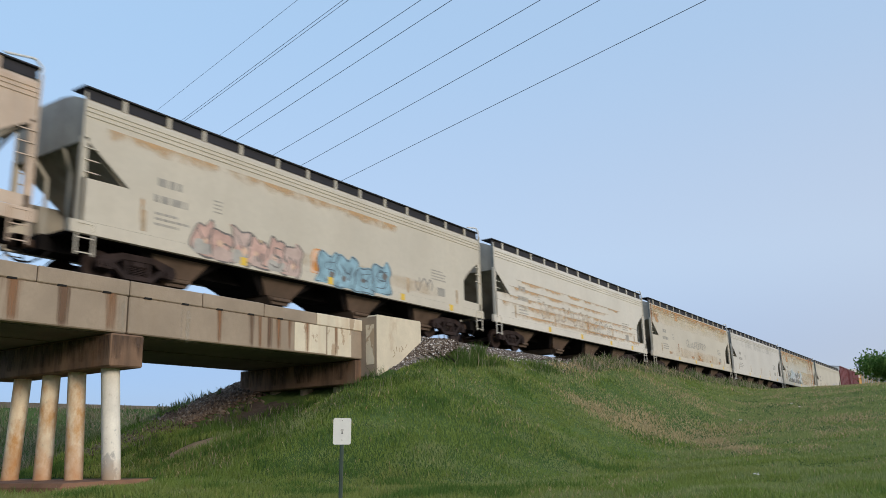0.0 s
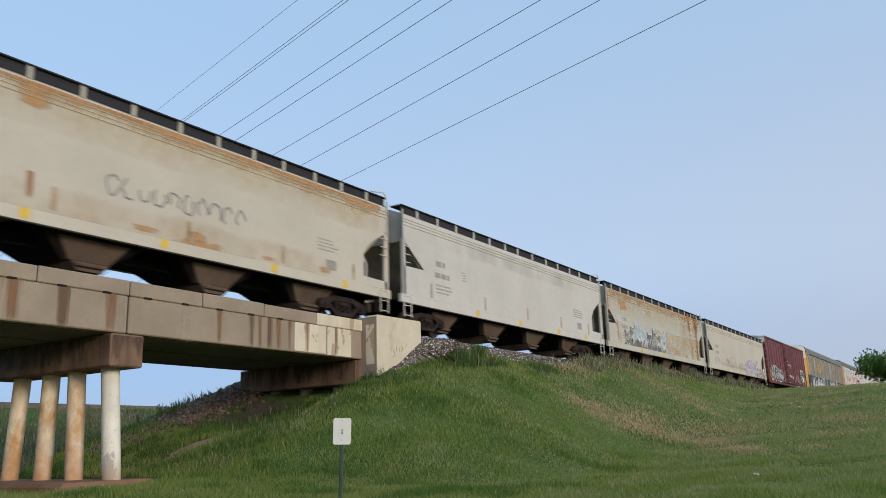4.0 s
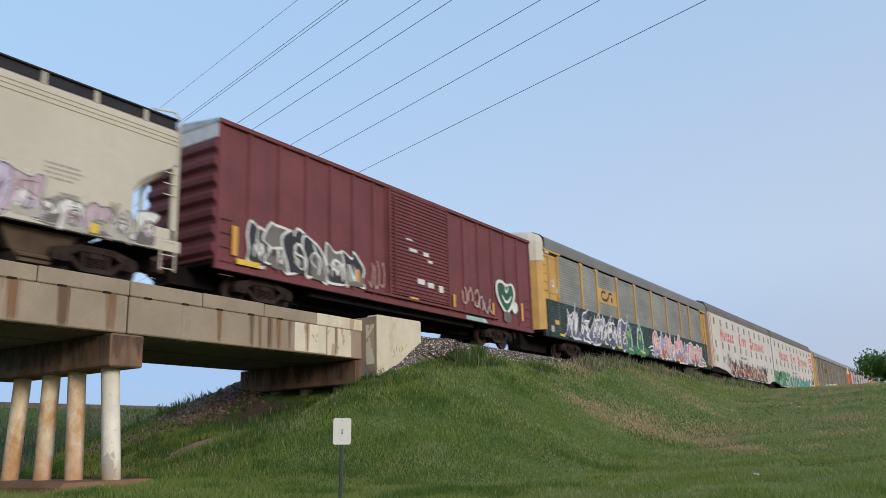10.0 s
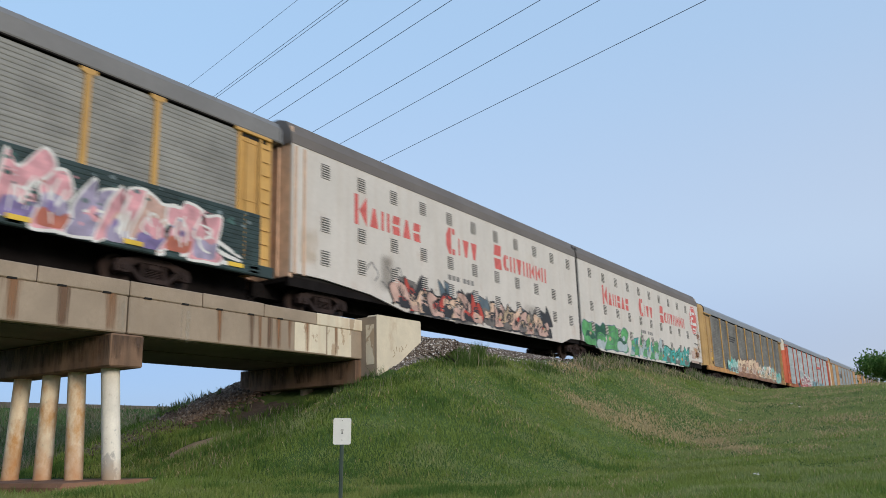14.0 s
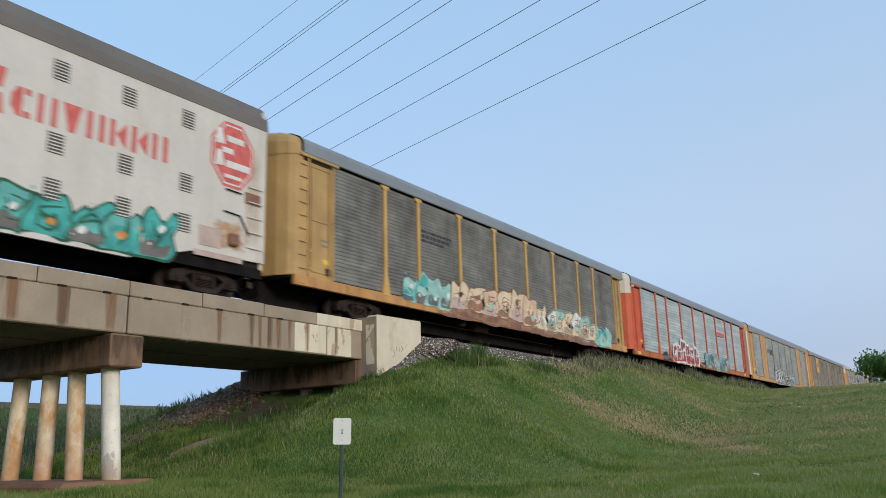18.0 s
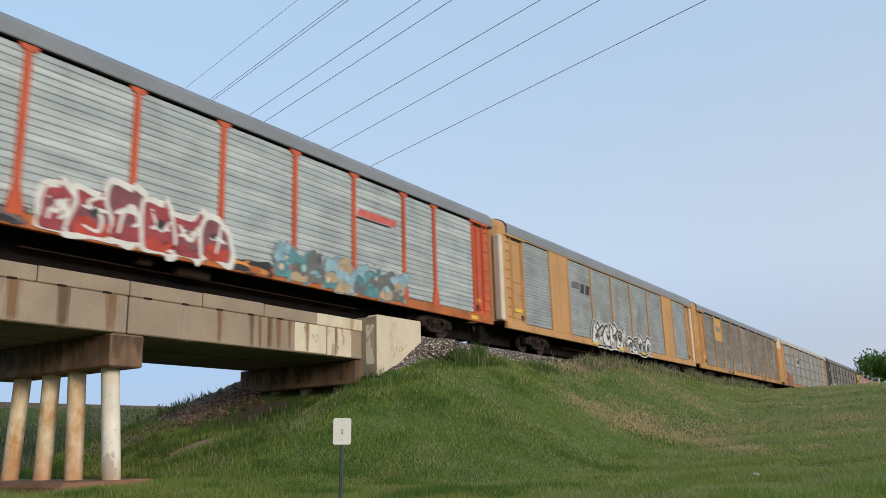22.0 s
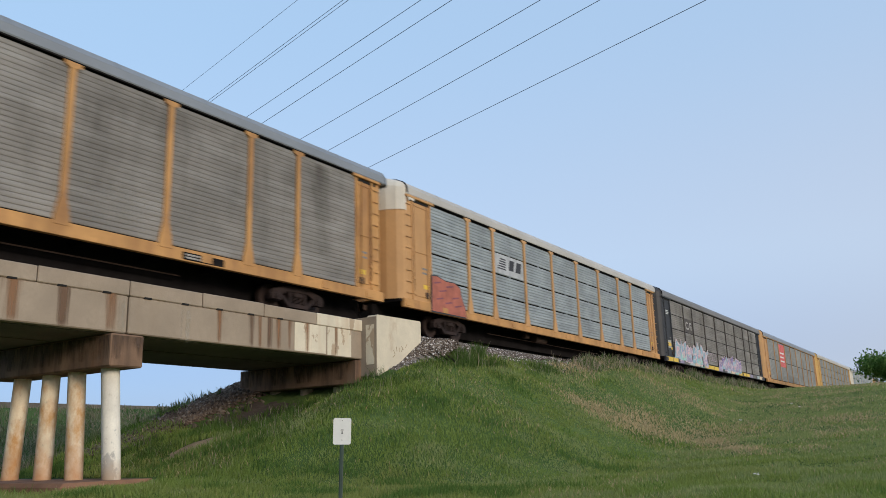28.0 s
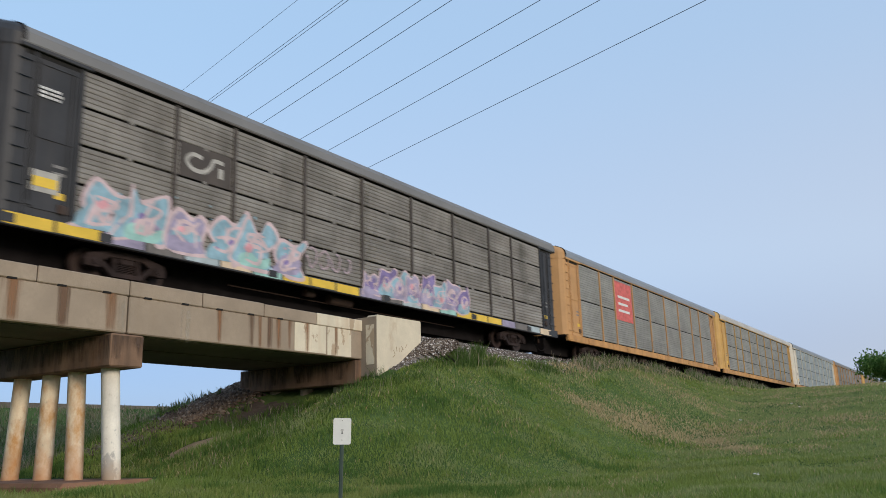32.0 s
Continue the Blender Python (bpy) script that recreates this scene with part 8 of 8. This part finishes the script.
def grow():
    x, y, r = polar(900000, 7.5, 75.0, 24, 93)
    keep = ~bare(x, y) & (y < 46)
    dry = dry_amount(x, y)
    d = rng.random(len(x)) < dry
    clump = value_noise(x, y, 0.55, 11) * 0.6 + value_noise(x, y, 1.9, 12) * 0.6
    h = (0.035 + 0.085 * clump) * rng.uniform(0.5, 1.4, len(x)) * np.where(y > 13.4, 1.5, 1.0)
    w = np.maximum(0.004, r * 0.00048) * rng.uniform(0.7, 1.3, len(x))
    g = keep & ~d
    tone = 0.75 * value_noise(x + 0.4 * y, y, 0.75, 41) + 0.35 * value_noise(x, y + 0.5 * x, 1.9, 42) + 0.35 * (rng.random(len(x)) - 0.5)
    sunny = 0.34 * smooth(x - 1.2 * y, -4, 20) + 0.12 * smooth(x, 20, 32) + 0.22 * smooth(x, 28, 40)
    tone = tone + 0.55 * smooth(y, 10.5, 13.5) * smooth(x, 33, 42) * smooth(value_noise(x, y, 2.4, 44), 0.25, 0.6) + 0.4 * np.exp(-((x - 27.5) / 2.6) ** 2 - ((y - 9.6) / 0.9) ** 2)
    lush = g & (tone > 0.75 + 0.9 * sunny) & (y < 23)
    far_off = g & (y >= 23)
    pale = g & ~lush & ~far_off & (tone + 0.25 * (rng.random(len(x)) - 0.5) < 0.24 + sunny)
    mid = g & ~lush & ~pale & ~far_off
    blades("field_grass", x[far_off], y[far_off], h[far_off], w[far_off], FIELD_MAT, "dull grey-green grass of the far field", lean=0.9)
    blades("grass", x[mid], y[mid], h[mid], w[mid], GREEN_MAT, "short green grass on the embankment", lean=0.9)
    blades("lush_grass", x[lush], y[lush], h[lush] * 1.5, w[lush], LUSH_MAT, "deep green taller tufts of grass", lean=0.9)
    blades("pale_grass", x[pale], y[pale], h[pale], w[pale], PALE_MAT, "pale yellowish grass", lean=0.9)
    g = keep & d
    blades("dry_grass", x[g], y[g], h[g] * 1.15, w[g] * 0.9, DRY_MAT, "dried straw-coloured grass on the slope", lean=0.8)
    # rough growth on the far field and the foot of the far bank
    fx, fy, fr = polar(60000, 23.5, 62.0, 20, 48)
    k = (fy > 23) & (fy < 49)
    fx, fy, fr = fx[k], fy[k], fr[k]
    fh = rng.uniform(0.12, 0.38, len(fx)) * (0.4 + value_noise(fx, fy, 1.6, 71))
    olive = value_noise(fx, fy, 2.6, 72) + 0.5 * rng.random(len(fx)) > 0.72
    blades("field_growth", fx[olive], fy[olive], fh[olive], fr[olive] * 0.0006, FIELD_MAT, "dull olive rough growth on the far field", lean=0.8)
    blades("field_straw", fx[~olive], fy[~olive], fh[~olive], fr[~olive] * 0.0006, STRAW_MAT, "brownish straw and seed heads on the far field", lean=0.8)
    # tall growth along the crest, round the abutment and below the bridge
    xs, ys = [], []
    for x0, x1, y0, y1, n in ((23.2, 26.0, 14.3, 15.2, 2600), (28.5, 30.5, 14.3, 14.9, 500), (31.5, 35.5, 14.2, 15.2, 1200), (36.0, 70.0, 14.2, 15.2, 6000), (19.2, 23.5, 14.0, 14.7, 1000), (12.8, 20.0, 14.2, 15.8, 1800), (12.8, 18.5, 16.6, 19.6, 5000), (13.5, 16.0, 21.5, 25.5, 1500), (8, 12, 22.5, 30, 1500)):
        xs.append(x0 + (x1 - x0) * rng.random(n) ** (1.3 if x1 > 50 else 1.0))
        ys.append(rng.uniform(y0, y1, n))
    x, y = np.concatenate(xs), np.concatenate(ys)
    k = (value_noise(x, y, 0.7, 21) > 0.42) & ~worn(x, y) & ~worn(x + 0.1, y + 0.3) & ~worn(x + 0.15, y + 0.6)
    x, y = x[k], y[k]
    h = rng.uniform(0.14, 0.42, len(x)) * (0.5 + value_noise(x, y, 1.1, 22))
    r = np.hypot(x, y)
    dr = rng.random(len(x)) < np.where((x > 31) & (y < 17), 0.5, 0.08)
    blades("tall_grass", x[~dr], y[~dr], h[~dr], r[~dr] * 0.00036, TALL_MAT, "tall green grass along the edge of the track bed", lean=0.7)
    blades("tall_dry_grass", x[dr], y[dr], h[dr] * 1.2, r[dr] * 0.00026, STALK_MAT, "tall dry stalks along the edge of the track bed", lean=0.6)


def dirt_patch(name, cx, cy, rx, ry, rot, material, label, seed):
    rnd = random.Random(seed)
    me = Mesh()
    n, rings = 22, 4
    c, s = math.cos(rot), math.sin(rot)
    wob = [rnd.uniform(0.75, 1.2) for _ in range(n)]

    def at(i, k):
        a, q = 2 * math.pi * i / n, k / rings * wob[i % n]
        px, py = rx * q * math.cos(a), ry * q * math.sin(a)
        X, Y = cx + px * c - py * s, cy + px * s + py * c
        return (X, Y, float(ground_z(X, Y)) + 0.03 - 0.045 * (k / rings) ** 2)

    for k in range(rings):
        for i in range(n):
            j = (i + 1) % n
            me.poly([at(i, k), at(j, k), at(j, k + 1), at(i, k + 1)] if k else [at(i, 0), at(i, 1), at(j, 1)])
    single(name, me, material, label, "soil", kind="structure")


def weed(x, y, h, seed):
    rnd = random.Random(seed)
    z = float(ground_z(x, y)) - 0.03
    plant = thing("weed", "leggy green roadside weed on the bank", "plant", "weeds on the bank")
    st, lf = Mesh(), Mesh()
    for _ in range(5):
        p = Vector((x + rnd.uniform(-0.08, 0.08), y + rnd.uniform(-0.08, 0.08), z))
        d = Vector((rnd.uniform(-0.35, 0.35), rnd.uniform(-0.35, 0.35), 1)).normalized()
        q = p + d * h * rnd.uniform(0.6, 1.0)
        st.rod(p, q, 0.012, 5, r2=0.005)
        for i in range(9):
            b = p.lerp(q, 0.3 + 0.7 * i / 9)
            a = rnd.uniform(0, 6.28)
            o = Vector((math.cos(a), math.sin(a), rnd.uniform(0.0, 0.7))) * h * 0.2
            u = o.cross(Vector((0, 0, 1))).normalized() * h * 0.035
            lf.poly([b, b + o * 0.5 + u, b + o, b + o * 0.5 - u])
    part("stem", st, TALL_MAT, plant)
    part("leaves", lf, TALL_MAT, plant)


def far_side():
    road = Mesh().extrude([(49.6, 4.4), (49.6, 4.66), (54.4, 4.66), (54.4, 4.4)], -60, 420, "x")
    single("far_road", road, mat("old_asphalt", (0.06, 0.058, 0.055), 0.9, var=0.2, scale=2, bump=0.3), "grey road along the top of the far bank", "road", kind="structure")
    single("far_kerb", Mesh().box(-60, 420, 49.3, 49.58, 4.4, 4.78), CONCRETE_DARK, "low dark kerb along the far road", "kerb", kind="structure")


LEAF_MAT = island_mat("tree_leaves", [(0.05, 0.115, 0.024), (0.08, 0.165, 0.036), (0.125, 0.215, 0.05), (0.17, 0.26, 0.08)], 0.7, leafy=0.4)
BARK = mat("bark", (0.09, 0.07, 0.055), 0.95, var=0.3, scale=4, bump=0.6)


def tree(x, y, h, r, seed, leaves=5000):
    g = np.random.default_rng(seed)
    rnd = random.Random(seed)
    z = float(ground_z(x, y)) - 0.1
    t = thing("tree", "broad green leafy tree behind the rise", "tree", "trees behind the rise")
    wood = Mesh()
    top = Vector((x + 0.2, y, z + h * 0.42))
    wood.rod((x, y, z), top, 0.22, 9, r2=0.15)
    tips = []
    for i in range(9):
        a = i * 2.4
        e = top + Vector((math.cos(a) * r * rnd.uniform(0.4, 0.75), math.sin(a) * r * rnd.uniform(0.4, 0.75), h * rnd.uniform(0.05, 0.48)))
        m = top.lerp(e, 0.5) + Vector((0, 0, h * 0.05))
        wood.rod(top - Vector((0, 0, rnd.uniform(0, h * 0.15))), m, 0.10, 7, r2=0.06)
        wood.rod(m, e, 0.06, 6, r2=0.02)
        tips.append(e)
        for _ in range(3):
            q = m.lerp(e, rnd.uniform(0.3, 0.9)) + Vector((rnd.uniform(-1, 1), rnd.uniform(-1, 1), rnd.uniform(-0.2, 0.8))) * r * 0.35
            wood.rod(m, q, 0.03, 5, r2=0.012)
            tips.append(q)
    part("trunk", wood, BARK, t)
    c = np.array([tuple(p) for p in tips])
    k = g.integers(0, len(c), leaves)
    p = c[k] + g.normal(0, 1, (leaves, 3)) * np.array([r * 0.22, r * 0.22, r * 0.17])
    s = g.uniform(0.07, 0.16, leaves)[:, None]
    u = g.normal(0, 1, (leaves, 3))
    u /= np.linalg.norm(u, axis=1)[:, None]
    w = np.cross(u, g.normal(0, 1, (leaves, 3)))
    w /= np.linalg.norm(w, axis=1)[:, None]
    v = np.stack([p - u * s, p + w * s * 0.6, p + u * s, p - w * s * 0.6], 1).reshape(-1, 3)
    f = np.arange(leaves * 4).reshape(-1, 4)
    ob = part("crown", sheet("crown", v, f, LEAF_MAT), LEAF_MAT, t)
    tagged(ob, kind="stuff")


def sign():
    x, y = 11.2, 9.55
    z = float(ground_z(x, y)) - 0.3
    s = thing("road_sign", "small white metal sign with a dark arrow on a green post", "sign")
    face = Vector((-0.76, -0.65, 0)).normalized()
    m = Matrix.Translation((x, y, 0)) @ Matrix.Rotation(math.atan2(face.y, face.x) + math.pi / 2, 4, 'Z') @ Matrix.Rotation(radians(1.5), 4, 'Y')
    s.matrix_basis = m
    post = Mesh().extrude([(-0.035, 0.0), (-0.03, 0.03), (-0.012, 0.03), (-0.012, 0.008), (0.012, 0.008), (0.012, 0.03), (0.03, 0.03), (0.035, 0.0), (0.018, -0.006), (-0.018, -0.006)], z, 1.92, "z")
    part("post", post, POST_GREEN, s, "dark green channel post")
    pts = []
    for cx, cz, a0 in ((0.12, 1.98, 0), (-0.12, 1.98, 90), (-0.12, 1.6, 180), (0.12, 1.6, 270)):
        for k in range(5):
            a = radians(a0 + k * 22.5)
            pts.append((cx + 0.035 * math.cos(a), cz + 0.035 * math.sin(a)))
    plate = part("plate", Mesh().extrude(pts, -0.014, -0.008, "y"), SIGN_WHITE, s, "white enamel plate")
    mark = Mesh().box(-0.024, 0.024, -0.018, -0.013, 1.805, 1.817).box(-0.008, 0.008, -0.018, -0.013, 1.755, 1.79).extrude([(-0.018, 1.758), (0.018, 1.758), (0.0, 1.738)], -0.018, -0.013, "y")
    part("arrow", mark, BLACK_PAINT, plate, "small dark mark")
    for zz in (1.64, 1.97):
        part("bolt", Mesh().rod((0, -0.02, zz), (0, -0.01, zz), 0.009, 6), GREY_PAINT, plate)


def wires():
    """Overhead conductors crossing above the track, each with a little sag."""
    runs = ((24.19, -7.85, 0.3087, 0.9512, 0.0135), (21.21, -6.74, 0.3029, 0.9530, 0.0135), (19.87, -5.97, 0.2875, 0.9578, 0.013), (17.38, -5.19, 0.2861, 0.9582, 0.013),
            (16.65, -4.87, 0.2805, 0.9599, 0.0125), (14.79, -4.22, 0.2744, 0.9616, 0.0105), (14.62, -4.20, 0.2750, 0.9614, 0.0105), (13.63, -3.75, 0.2653, 0.9642, 0.0075))
    for x, y, dx, dy, r in runs:
        me = Mesh()
        pts = []
        for i in range(31):
            t = -80 + i * 8.0
            sag = 0.0004 * max(abs(t - 40) - 60, 0) ** 2
            pts.append(Vector((x + dx * t, y + dy * t, 17.5 + sag)))
        for p, q in zip(pts, pts[1:]):
            me.rod(p, q, r, 6)
        single("overhead_wire", me, WIRE, "thin dark overhead power line", "power line", "overhead power lines")


def litter(x, y, seed):
    me = Mesh()
    z = float(ground_z(x, y)) + 0.06
    rnd = random.Random(seed)
    for i in range(6):
        a = i * 1.05
        p = Vector((x, y, z + 0.03))
        q = p + Vector((math.cos(a) * 0.07, math.sin(a) * 0.07, rnd.uniform(-0.02, 0.05)))
        me.poly([p, p.lerp(q, 0.6) + Vector((0.015, -0.01, 0.02)), q, p.lerp(q, 0.6) + Vector((-0.015, 0.01, 0))])
    single("litter", me, CHALK, "crumpled white scrap lying in the grass", "litter", "scraps in the grass")


lay_ballast()
spill_bank()
grow()
dirt_patch("dirt_patch", 14.35, 17.1, 1.15, 0.5, 0.0, DIRT, "bare pale dirt along the bridge's drip line", 1)
dirt_patch("dirt_patch", 16.5, 16.95, 0.9, 0.28, 0.0, DIRT, "bare pale dirt along the bridge's drip line", 2)
dirt_patch("dirt_patch", 18.2, 18.6, 1.5, 2.0, 0.0, mat("dark_bank_soil", (0.09, 0.062, 0.045), 0.95, var=0.3, scale=3, bump=0.8, bscale=12), "dark bare soil below the abutment", 3)
for i, (x, y, h) in enumerate(((16.9, 21.6, 0.5), (16.3, 21.9, 0.45), (17.2, 21.4, 0.4), (13.0, 23.4, 0.75), (18.9, 21.3, 0.35), (18.6, 16.2, 0.35))):
    weed(x, y, h, 40 + i)
far_side()
tree(84.5, 7.0, 3.7, 2.5, 3, 11000)
tree(89.0, 4.0, 4.3, 2.8, 4, 11000)
sign()
wires()
for i, (x, y) in enumerate(((17.9, 4.22), (44.4, 8.37), (42.3, 7.62), (36.9, 9.1))):
    litter(x, y, 3 + i)

motions()
